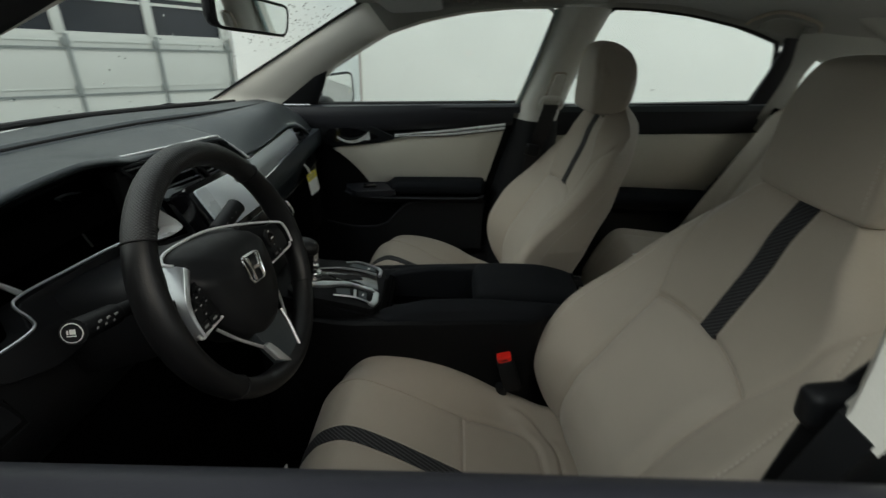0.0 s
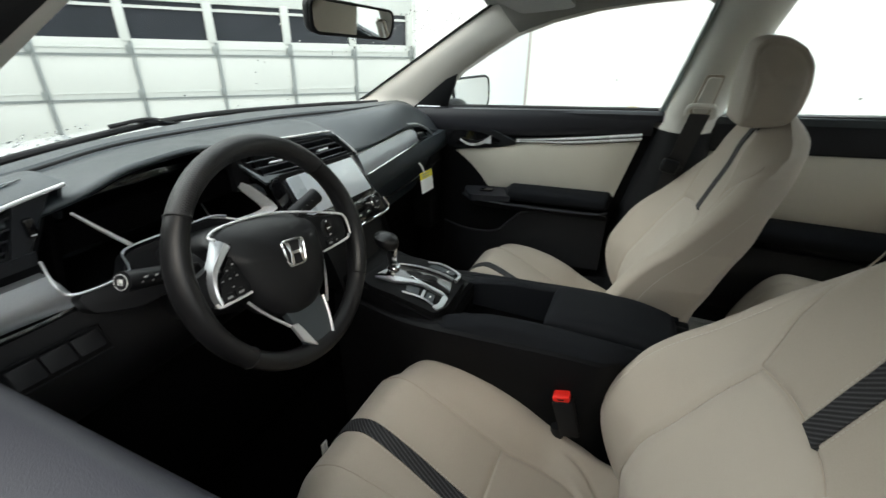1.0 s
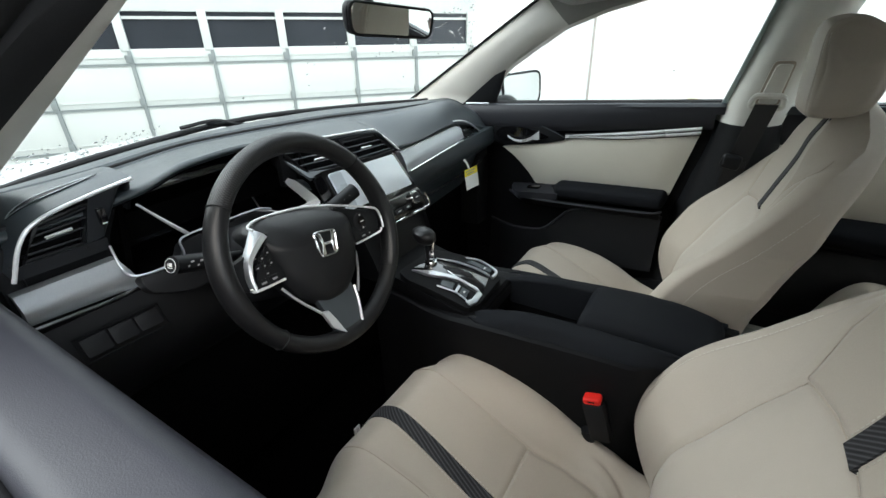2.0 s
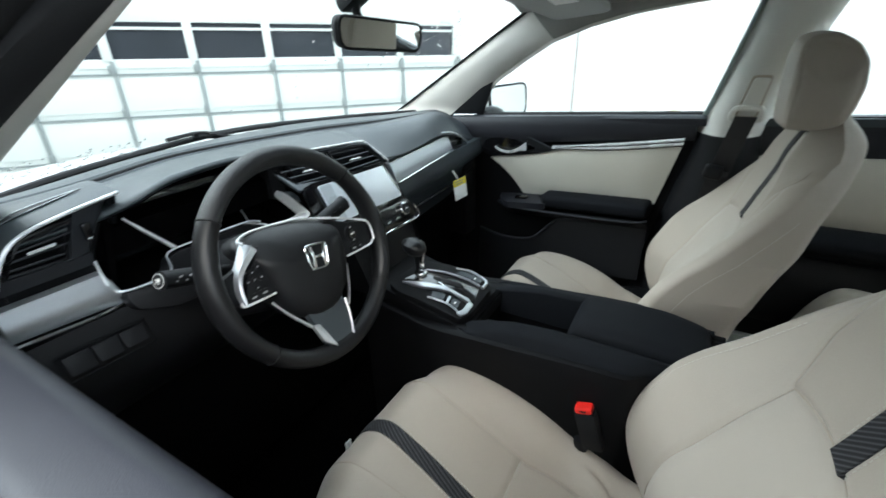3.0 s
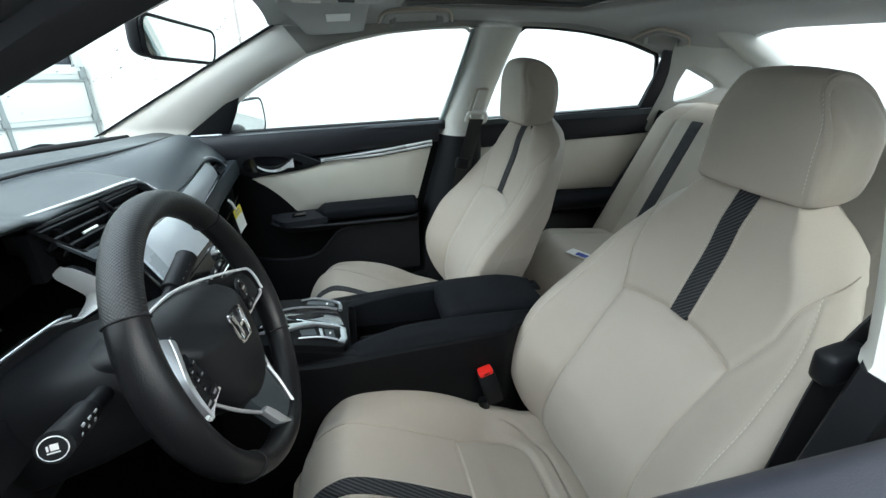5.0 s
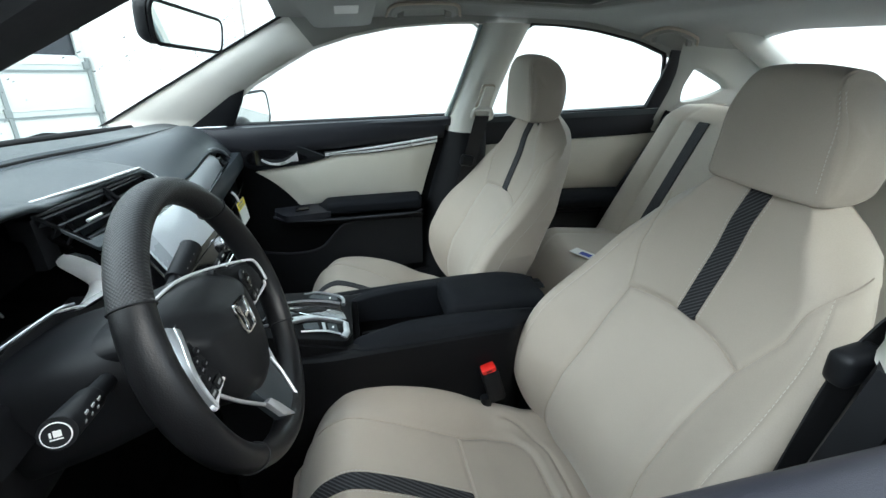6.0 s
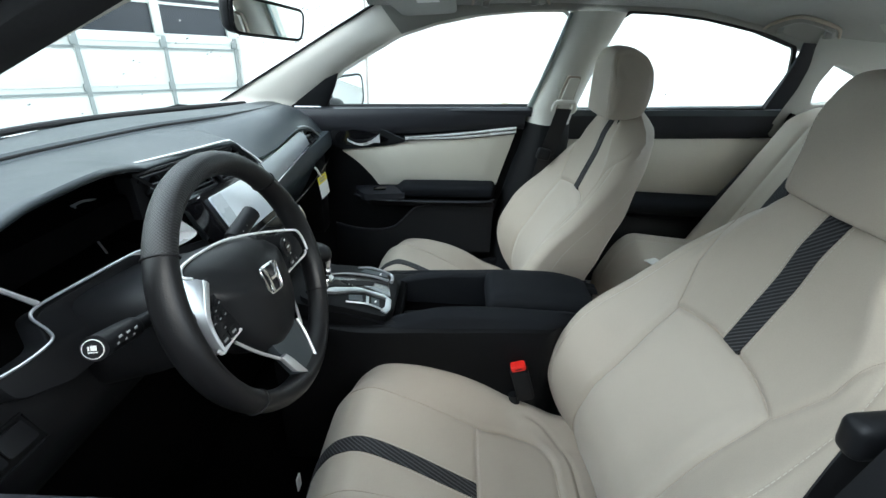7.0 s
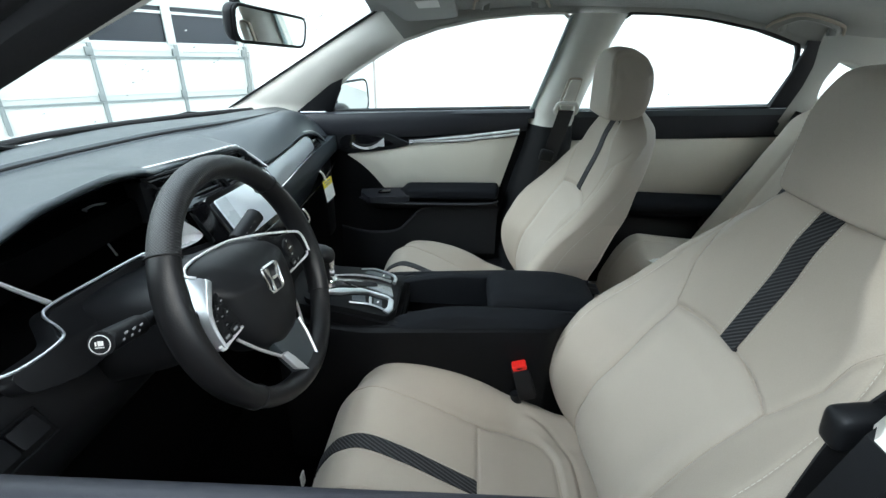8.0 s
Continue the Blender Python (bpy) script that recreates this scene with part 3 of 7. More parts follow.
def yard():
    # unseen wall, added to hold back sky light on the driver's side
    w = part("unseen_wall", box((40, 0.3, 4.4), (2, -6.6, 2.2), 0.01), UNSEEN_GREY)
    tagged(w, "unseen grey wall added to dim the driver's side", "wall", kind="structure")
    g = part("ground", box((120, 120, 0.2), (0, 0, -0.1)), ASPHALT)
    tagged(g, "wet grey concrete yard", "ground", kind="structure")
    w = part("wall_garage", gbox(2.06, 40, -1.5, 3.7, -0.3, 0.0), WALL_PAINT)
    tagged(w, "white painted block wall of the garage building", "wall", kind="structure")
    w = part("wall_garage_end", gbox(-12.0, -3.70, -1.5, 3.7, -0.3, 0.0), WALL_PAINT)
    tagged(w, "white painted block wall of the garage building", "wall", kind="structure")
    w = part("wall_garage_lintel", gbox(-3.70, 2.06, 2.20, 3.7, -0.3, 0.0), WALL_PAINT)
    tagged(w, "white painted block wall above the garage door", "wall", kind="structure")
    w = part("wall_side", box((16.0, 0.30, 3.5), (7.02, 3.95, 1.75), 0.01), WALL_PAINT)
    tagged(w, "white painted block wall beside the car", "wall", kind="structure")
    j = part("corner_strip", box((0.022, 0.02, 3.4), (-0.985, 3.80, 1.7), 0.004), RUST)
    tagged(j, "rusty grey corner strip on the white wall", "corner strip", kind="structure")
    d = thing("garage_door", "white sectional garage door with a row of dark panes", "garage door", kind="structure")
    pitch, left, right = 0.6715, -3.70, 2.06
    for z0, z1 in ((-0.30, 0.280), (0.286, 0.647), (0.655, 1.014), (1.022, 1.142), (1.440, 1.80), (1.81, 2.20)):
        part("panel", gbox(left, right, z0, z1, -0.11, -0.06, 0.006), DOOR_PAINT, d)
    for k in range(-5, 3):
        a, b = k * pitch + 0.030, (k + 1) * pitch - 0.030
        part("pane", gbox(a - 0.02, b + 0.02, 1.13, 1.445, -0.10, -0.09), DARK_PANE, d, shade=False)
        part("glazing_bar", gbox(a - 0.02, b + 0.02, 1.380, 1.402, -0.09, -0.068), DOOR_PAINT, d)
    for k in range(-5, 4):
        part("stile", gbox(k * pitch - 0.037, k * pitch + 0.037, 1.125, 1.455, -0.085, -0.050, 0.004), DOOR_PAINT, d)
        part("stile", gbox(k * pitch - 0.016, k * pitch + 0.016, -0.30, 1.125, -0.062, -0.042, 0.003), DOOR_RAIL, d)
        for z in (0.283, 0.651, 1.018):
            part("hinge", gbox(k * pitch - 0.024, k * pitch + 0.024, z + 0.010, z + 0.075, -0.060, -0.034, 0.003), DOOR_RAIL, d)
    for z in (0.283, 0.651, 1.018):
        part("rail", gbox(left, right, z - 0.009, z + 0.007, -0.062, -0.046), DOOR_RAIL, d)
        part("rail_lip", gbox(left, right, z + 0.050, z + 0.056, -0.061, -0.052), DOOR_PAINT, d)


yard()


# ---- front seats ----
BACK_X = curve((0.42, 0.273), (0.50, 0.246), (0.55, 0.241), (0.62, 0.250), (0.70, 0.287), (0.77, 0.324), (0.83, 0.361), (0.90, 0.386), (0.96, 0.406), (1.00, 0.415), (1.03, 0.427), (1.05, 0.436), (1.07, 0.449), (1.09, 0.464))
BACK_W = curve((0.42, 0.176), (0.50, 0.213), (0.60, 0.242), (0.70, 0.257), (0.78, 0.246), (0.85, 0.231), (0.90, 0.218), (0.95, 0.195), (1.00, 0.162), (1.03, 0.130), (1.055, 0.100), (1.075, 0.078), (1.09, 0.045))
BACK_B = curve((0.42, -0.005), (0.52, 0.037), (0.62, 0.060), (0.72, 0.064), (0.82, 0.040), (0.90, 0.007), (0.96, -0.018), (1.02, -0.036), (1.09, -0.028))
BACK_I = curve((0.42, 0.150), (0.50, 0.143), (0.59, 0.129), (0.72, 0.119), (0.83, 0.122), (0.90, 0.122), (0.97, 0.116), (1.03, 0.104), (1.06, 0.085), (1.09, 0.04))
BACK_T = curve((0.42, 0.195), (0.60, 0.202), (0.75, 0.168), (0.90, 0.135), (1.00, 0.135), (1.03, 0.122), (1.05, 0.097), (1.07, 0.058), (1.09, 0.014))


def sweep(z):
    """Where the bolster's seam runs over the shoulder, sideways, at a height over the insert."""
    return 0.120 + 0.032 * min(max((z - 0.815) / 0.085, 0.0), 1.0) + 0.022 * smooth(0.93, 1.005, z)


def back_front(q, z):
    """Depth of the backrest's front face at a sideways place q and height z."""
    w, i = BACK_W(z), BACK_I(z)
    a = abs(q)
    x = BACK_X(z)
    e = i if z < 0.80 else max(i, min(sweep(z), 0.72 * w))
    x -= 0.016 * min(a / e, 1.0) ** 2
    x -= BACK_B(z) * smooth(e - 0.01, e + 0.85 * (w - e), a)
    arch = 0.828 + 0.012 * (1 - (q / 0.127) ** 2) if a < 0.127 else 9
    d = min(abs(z - arch), 9)
    g = 0.0065 * math.exp(-((d / 0.0055) ** 2))
    if z < 0.828:
        d = abs(a - i)
        g = max(g, 0.0065 * math.exp(-((d / 0.0055) ** 2)) * smooth(0.50, 0.60, z))
        x -= 0.007 * smooth(i + 0.0, i - 0.035, a) * smooth(0.828, 0.795, z)
    else:
        # the bolster's seam over the shoulder
        g = max(g, 0.0040 * math.exp(-(((a - sweep(z)) / 0.0045) ** 2)) * smooth(1.01, 0.99, z))
    # sewn ridge of the bolster
    g = max(g, 0.0018 * math.exp(-(((a - 0.86 * w) / 0.0030) ** 2)) * smooth(0.50, 0.54, z) * smooth(0.985, 0.96, z))
    return x + g


def seat_back(parent):
    nz, nf, nb = 150, 150, 26
    rings = []
    for k in range(nz + 1):
        t = k / nz
        z = 0.42 + 0.668 * (t if t < 0.85 else 0.85 + 0.15 * math.sin((t - 0.85) / 0.15 * math.pi / 2))
        w, th = BACK_W(z), BACK_T(z)
        xb = BACK_X(z) + th * 0.8
        r = []
        for j in range(nf + 1):
            q = -1 + 2 * j / nf
            q = math.copysign(1 - (1 - abs(q)) ** 1.35, q) if abs(q) > 0 else 0
            edge = max(0.0, (abs(q) - 0.87) / 0.13)
            x = back_front(q * w, z) + (0.026 + 0.25 * th * smooth(0.98, 1.08, z)) * (1 - math.sqrt(max(0.0, 1 - edge**2.2)))
            r.append((min(x, xb - 0.045 * q**4 * th / 0.12 - 0.003), q * w, z))
        for j in range(1, nb):
            q = 1 - 2 * j / nb
            r.append((xb - 0.045 * abs(q) ** 4 * th / 0.12, q * w * 0.93, z))
        rings.append(r)
    return part("backrest", loft(rings), CLOTH, parent)


def ribbon(f, us, half, thick, name, material, parent, label=""):
    """A flat band over a face: f(u, q) gives the place of a point of it."""
    top = [[Vector(f(u, q * half)) for q in (-1, -0.5, 0, 0.5, 1)] for u in us]
    rows = []
    for i, r in enumerate(top):
        n = (r[-1] - r[0]).cross(top[min(i + 1, len(top) - 1)][2] - top[max(i - 1, 0)][2]).normalized()
        if n.z < n.x:
            n = -n
        rows.append([p + n * thick for p in r] + [r[-1] - n * 0.004, r[0] - n * 0.004])
    return part(name, loft(rows), material, parent, label)


CUSH_Z = curve((-0.315, 0.357), (-0.30, 0.429), (-0.285, 0.497), (-0.265, 0.551), (-0.23, 0.595), (-0.19, 0.611), (-0.12, 0.593), (-0.05, 0.562), (0.03, 0.518), (0.10, 0.480), (0.15, 0.463), (0.20, 0.449), (0.28, 0.440))
CUSH_W = curve((-0.315, 0.172), (-0.30, 0.202), (-0.27, 0.216), (-0.20, 0.228), (-0.05, 0.235), (0.10, 0.225), (0.20, 0.213), (0.28, 0.205))
CUSH_B = curve((-0.32, -0.080), (-0.25, -0.044), (-0.10, 0.004), (0.05, 0.034), (0.15, 0.036), (0.20, 0.032), (0.28, 0.030))
CUSH_I = curve((-0.32, 0.113), (-0.20, 0.106), (-0.05, 0.098), (0.02, 0.100), (0.09, 0.119), (0.28, 0.121))
SEAM_X, PANEL_END, PANEL_R = 0.016, 0.180, 0.055


def cush_top(x, q):
    w = CUSH_W(x)
    a = abs(q)
    i = CUSH_I(x)
    z = CUSH_Z(x) + 0.006 * (1 - min(a / i, 1) ** 2) * smooth(0.02, 0.07, x)
    z += CUSH_B(x) * smooth(i - 0.005, i + 0.6 * (w - i), a)
    # the seat panel ends at the back in a rounded edge, with a padded band round it
    dx, dq = x - PANEL_END + PANEL_R, a - i + PANEL_R
    d = math.hypot(dx, dq) - PANEL_R if dx > 0 and dq > 0 else max(dx, dq) - PANEL_R
    back = smooth(0.005, 0.03, x)
    z += 0.008 * smooth(0.10, 0.15, x) * smooth(-0.002, 0.012, d) * smooth(0.045, 0.030, d)
    g = 0.0045 * math.exp(-((d / 0.0055) ** 2)) * back
    g = max(g, 0.0045 * math.exp(-(((d - 0.040) / 0.005) ** 2)) * smooth(0.12, 0.16, x))
    # seam between the front panel and its bolsters
    g = max(g, 0.0022 * math.exp(-(((a - i) / 0.0055) ** 2)) * smooth(-0.21, -0.13, x) * (1 - back))
    if a < i:
        g = max(g, 0.005 * math.exp(-(((x - SEAM_X) / 0.0035) ** 2)))
    return z - g


def seat_cushion(parent):
    rings = []
    n, nf = 140, 130
    for k in range(n + 1):
        t = k / n
        x = -0.315 + 0.595 * (t if t > 0.12 else 0.12 * (1 - math.cos(t / 0.12 * math.pi / 2)))
        w = CUSH_W(x)
        r = []
        zb = 0.34 + 0.06 * smooth(-0.2, -0.315, x)
        for j in range(nf + 1):
            q = -1 + 2 * j / nf
            q = math.copysign(1 - (1 - abs(q)) ** 1.3, q) if q else 0
            edge = max(0.0, (abs(q) - 0.78) / 0.22)
            z = cush_top(x, q * w) - 0.065 * (1 - math.sqrt(max(0.0, 1 - edge**2.4)))
            r.append((x, q * w, z))
        r.append((x, w * 0.985, zb))
        r.append((x, -w * 0.985, zb))
        rings.append(r)
    return part("cushion", loft(rings), CLOTH, parent)


def seam(pts, parent, r=0.0009):
    part("seam", tube(pts, r, straight=True, sides=5), SEAM, parent, "sewn seam")


def stitches(f, us, parent, name="stitching"):
    bm = bmesh.new()
    for u in us:
        a, b = Vector(f(u)), Vector(f(u + 0.0036))
        tube([a, b], 0.0006, straight=True, sides=4, bm=bm)
    ob = part(name, bm, STITCH, parent, "pale twin stitching")
    return ob


def headrest(parent):
    """A padded block: one side profile carried across, with a soft edge and a seam before each flank."""
    side = [(0.410, 1.055), (0.408, 1.085), (0.406, 1.13), (0.404, 1.175), (0.406, 1.203), (0.415, 1.219), (0.440, 1.226), (0.470, 1.223), (0.498, 1.207), (0.515, 1.178), (0.520, 1.135), (0.516, 1.095), (0.504, 1.066), (0.480, 1.056), (0.445, 1.053)]
    prof = rounded([(x, 0, z) for x, z in side], 0.010, 4)
    mid = Vector((0.450, 0, 1.14))

    def half(z):
        """Half width of the front face at a height."""
        return 0.097 - 0.005 * smooth(1.06, 1.14, z) - 0.025 * smooth(1.13, 1.226, z) ** 1.5

    n, rings = 64, []
    for k in range(n + 1):
        qn = math.sin((k / n - 0.5) * math.pi * 0.96) / math.sin(0.48 * math.pi)
        e = max(0.0, (abs(qn) - 0.88) / 0.12)
        inset = 0.010 * (1 - math.sqrt(max(0.0, 1 - e * e)))
        dip = 0.0024 * math.exp(-(((abs(qn) - 0.915) / 0.016) ** 2))
        r = []
        for p in prof:
            out = (p - mid).normalized()
            top = smooth(1.10, 1.226, p.z)
            front = smooth(0.46, 0.40, p.x)
            g = p - out * (inset + dip)
            r.append(Vector((g.x + 0.010 * front * qn * qn, qn * half(p.z), g.z - 0.006 * qn * qn * top)))
        rings.append(r)

    def flank(r, sd):
        """Rings that close the flank, bulging a little to the side."""
        c = sum(r, Vector()) / len(r)
        return [[c + (p - c) * f + Vector((0, sd * h, 0)) for p in r] for f, h in ((0.93, 0.0035), (0.80, 0.0065), (0.55, 0.0095), (0.2, 0.0110))]
    rings = flank(rings[0], -1)[::-1] + rings + flank(rings[-1], 1)
    hr = part("headrest", loft(rings), CLOTH, parent)
    for s in (-1, 1):
        part("post", tube([(0.470, s * 0.055, 1.0), (0.462, s * 0.055, 1.09)], 0.006, 4, 10), CHROME, hr)
        for off in (0.90, 0.935):
            line = [(0.4135 + 0.006 * (off - 0.9) / 0.035 + 0.10 * max(0, 1.12 - z) ** 1.6, s * off * half(z), z) for z in (1.075 + 0.0056 * k for k in range(23))]
            stitches(lambda u: line[u] if isinstance(u, int) else (line[int(u)][0], line[int(u)][1], line[int(u)][2] + 0.0036), range(22), hr)
    return hr


def front_seat():
    s = thing("front_seat", "beige cloth front seat with a black ribbed stripe", "car seat", group="front seats")
    b = seat_back(s)

    def over(u, q):
        """Place of the stripe: it stays clear of the seam's hollow at its foot."""
        x = back_front(q, u) if u > 0.853 else back_front(q, 0.853) + (u - 0.853) * (back_front(q, 0.863) - back_front(q, 0.853)) / 0.010
        return (x, q, u)
    ribbon(over, [0.8415 + 0.2315 * k / 40 for k in range(41)], 0.0172, 0.0022, "stripe", WEBBING, b, "black ribbed webbing stripe")
    # insert cloth of the lower back, a padded panel inside its seams

    def pad(u, v):
        q = 2 * u - 1
        z = 0.455 + (0.8265 + 0.012 * (1 - q * q) - 0.455) * v
        y = q * (BACK_I(z) - 0.0015)
        return (back_front(y, z) - 0.0007, y, z)
    part("insert", sheet(pad, 90, 80, thick=(0.006, 0, 0)), CLOTH_INSERT, b, "pale beige insert cloth")
    c = seat_cushion(s)

    def stripe_q(x):
        return -0.020 - 0.020 * smooth(-0.25, 0.0, x)
    ribbon(lambda u, q: (u, q + stripe_q(u), cush_top(u, q + stripe_q(u))), [-0.306 + (SEAM_X + 0.302) * k / 50 for k in range(51)], 0.0142, 0.0022, "stripe", WEBBING_SEAT, c, "black ribbed webbing stripe")
    headrest(s)
    e = 0.0006
    seam([(back_front(0.122 * k / 20, 0.828 + 0.012 * (1 - (k / 20) ** 2)) - e, 0.122 * k / 20, 0.828 + 0.012 * (1 - (k / 20) ** 2)) for k in range(-20, 21)], b)
    half = [(x, CUSH_I(x)) for x in (SEAM_X + (PANEL_END - PANEL_R - SEAM_X) * k / 12 for k in range(13))]
    q0 = half[-1][1] - PANEL_R
    half += [(PANEL_END - PANEL_R + PANEL_R * math.sin(w), q0 + PANEL_R * math.cos(w)) for w in (math.pi / 2 * k / 8 for k in range(1, 9))]
    half += [(PANEL_END, q0 * (1 - k / 8)) for k in range(1, 9)]
    seam([(x, q, cush_top(x, q) + e) for x, q in half + [(x, -q) for x, q in reversed(half[:-1])]], c)
    seam([(SEAM_X, 0.100 * k / 20, cush_top(SEAM_X, 0.100 * k / 20) + e) for k in range(-20, 21)], c)
    for sd in (-1, 1):
        zs = [0.47 + 0.358 * k / 40 for k in range(41)]
        seam([(back_front(sd * BACK_I(z), z) - e, sd * BACK_I(z), z) for z in zs], b)
        seam([(back_front(sd * sweep(z), z) - e, sd * sweep(z), z) for z in (0.828 + 0.170 * k / 30 for k in range(31))], b)
        seam([(x, sd * CUSH_I(x), cush_top(x, sd * CUSH_I(x)) + e) for x in (-0.25 + 0.266 * k / 30 for k in range(31))], c)
        stitches(lambda u: (back_front(sd * BACK_W(u) * 0.86, u) - 0.0004, sd * BACK_W(u) * 0.86, u), [0.54 + 0.0056 * k for k in range(76 if sd < 0 else 62)], b)
        stitches(lambda u: (back_front(sd * BACK_W(u), u) + 0.062, sd * (BACK_W(u) * 0.986 + 0.0002), u), [0.60 + 0.0056 * k for k in range(56)], b)
        stitches(lambda u: (back_front(sd * 0.0225, u) - 0.001, sd * 0.0225, u), [0.845 + 0.006 * k for k in range(38)], b)
        stitches(lambda u: (u, stripe_q(u) + sd * 0.0180, cush_top(u, stripe_q(u) + sd * 0.0180) + 0.001), [-0.28 + 0.006 * k for k in range(49)], c)
    # plinth, side covers and recliner
    part("plinth", box((0.50, 0.42, 0.14), (0.0, 0, 0.29), 0.02), BLACK, s)
    for sd in (-1, 1):
        part("side_cover", plate([(-0.22, sd * 0.262, 0.36), (-0.20, sd * 0.262, 0.43), (0.05, sd * 0.262, 0.425), (0.22, sd * 0.262, 0.47), (0.29, sd * 0.262, 0.44), (0.28, sd * 0.262, 0.33), (0.0, sd * 0.262, 0.31)], (0, sd * 0.022, 0), 0.006), BLACK, s)
        part("rail", box((0.62, 0.035, 0.05), (0.02, sd * 0.19, 0.235), 0.006), BLACK, s)
    return s


driver_seat = front_seat()
driver_seat.location = (0, -0.352, 0)
passenger_seat = copy_thing(driver_seat, Matrix.Translation((-0.058, 0.362, 0)))
for ob in passenger_seat.children:
    if ob.name.startswith("cushion"):
        ob.location.z -= 0.041
part("sewn_label", box((0.003, 0.016, 0.032), (-0.313, -0.012, 0.482), 0.001), WHITE, driver_seat, "small white sewn label", shade=False)
part("label_print", box((0.0036, 0.006, 0.018), (-0.3133, -0.012, 0.486)), GREY_MARK, driver_seat, shade=False)
for ob in passenger_seat.children:
    if ob.name.split(".")[0] in ("cushion", "plinth", "side_cover", "rail"):
        ob.location.x += 0.033
    elif ob.name.split(".")[0] == "headrest":
        ob.location.x -= 0.035


# ---- rear bench ----
def rear_bench():
    s = thing("rear_bench", "beige cloth rear bench with black ribbed stripes", "rear bench")

    def back(u, v):
        y = (2 * u - 1) * 0.635
        z = 0.52 + 0.55 * v
        x = 0.828 + 0.222 * v
        a = abs(abs(y) - 0.40)
        x += 0.022 * math.exp(-((a / 0.13) ** 2)) - 0.045 * smooth(0.50, 0.60, abs(y)) * (1 - 0.6 * v) + 0.10 * smooth(0.60, 0.635, abs(y))
        for g in (0.24, 0.53):
            x += 0.006 * math.exp(-(((abs(y) - g) / 0.006) ** 2))
        if v > 0.90:
            x += 0.06 * ((v - 0.90) / 0.10) ** 2
        return (x, y, z)
    b = part("backrest", sheet(back, 160, 60, thick=(0.12, 0, 0)), CLOTH, s)

    def cush(u, v):
        y = (2 * u - 1) * 0.62
        x = 0.515 + 0.415 * v
        z = 0.622 - 0.030 * v - 0.15 * max(0, 1 - v / 0.26) ** 2.4
        z -= 0.022 * math.exp(-(((abs(y) - 0.36) / 0.13) ** 2))
        z -= 0.06 * smooth(0.56, 0.62, abs(y)) ** 2
        for g in (0.20, 0.53):
            z -= 0.006 * math.exp(-(((abs(y) - g) / 0.006) ** 2))
        return (x, y, z)
    c = part("cushion", sheet(cush, 160, 50, thick=(0, 0, -0.22)), CLOTH, s)
    for sd in (-1, 1):
        ribbon(lambda u, q: back((q + sd * 0.445 + 0.635) / 1.27, u), [0.10 + 0.82 * k / 40 for k in range(41)], 0.022, 0.003, "stripe", WEBBING, b, "black ribbed webbing stripe")
    p = thing("leaflet", "folded white and blue paper leaflet on the rear bench", "leaflet")
    pm = Matrix.Translation((0.62, 0.36, 0.600)) @ Matrix.Rotation(0.5, 4, "Z") @ Matrix.Rotation(0.03, 4, "Y")
    part("sheet", box((0.05, 0.08, 0.003), (0, 0, 0), 0.001), WHITE, p, shade=False).matrix_local = pm
    part("print", box((0.024, 0.040, 0.002), (-0.006, -0.014, 0.002)), BLUE, p, shade=False).matrix_local = pm


rear_bench()


# ---- steering wheel ----
WC = Vector((-0.315, -0.372, 0.927))
WN = Vector((math.cos(radians(19)), 0, math.sin(radians(19))))
TURN = radians(3)
WU = Vector((-math.sin(radians(19)), 0, math.cos(radians(19)))) * math.cos(TURN) + Vector((0, math.sin(TURN), 0))
WR = WU.cross(WN)


def wp(a, b, n=0.0):
    """A place on the wheel: a to the passenger side, b up, n towards the driver."""
    return WC + WR * a + WU * b + WN * n


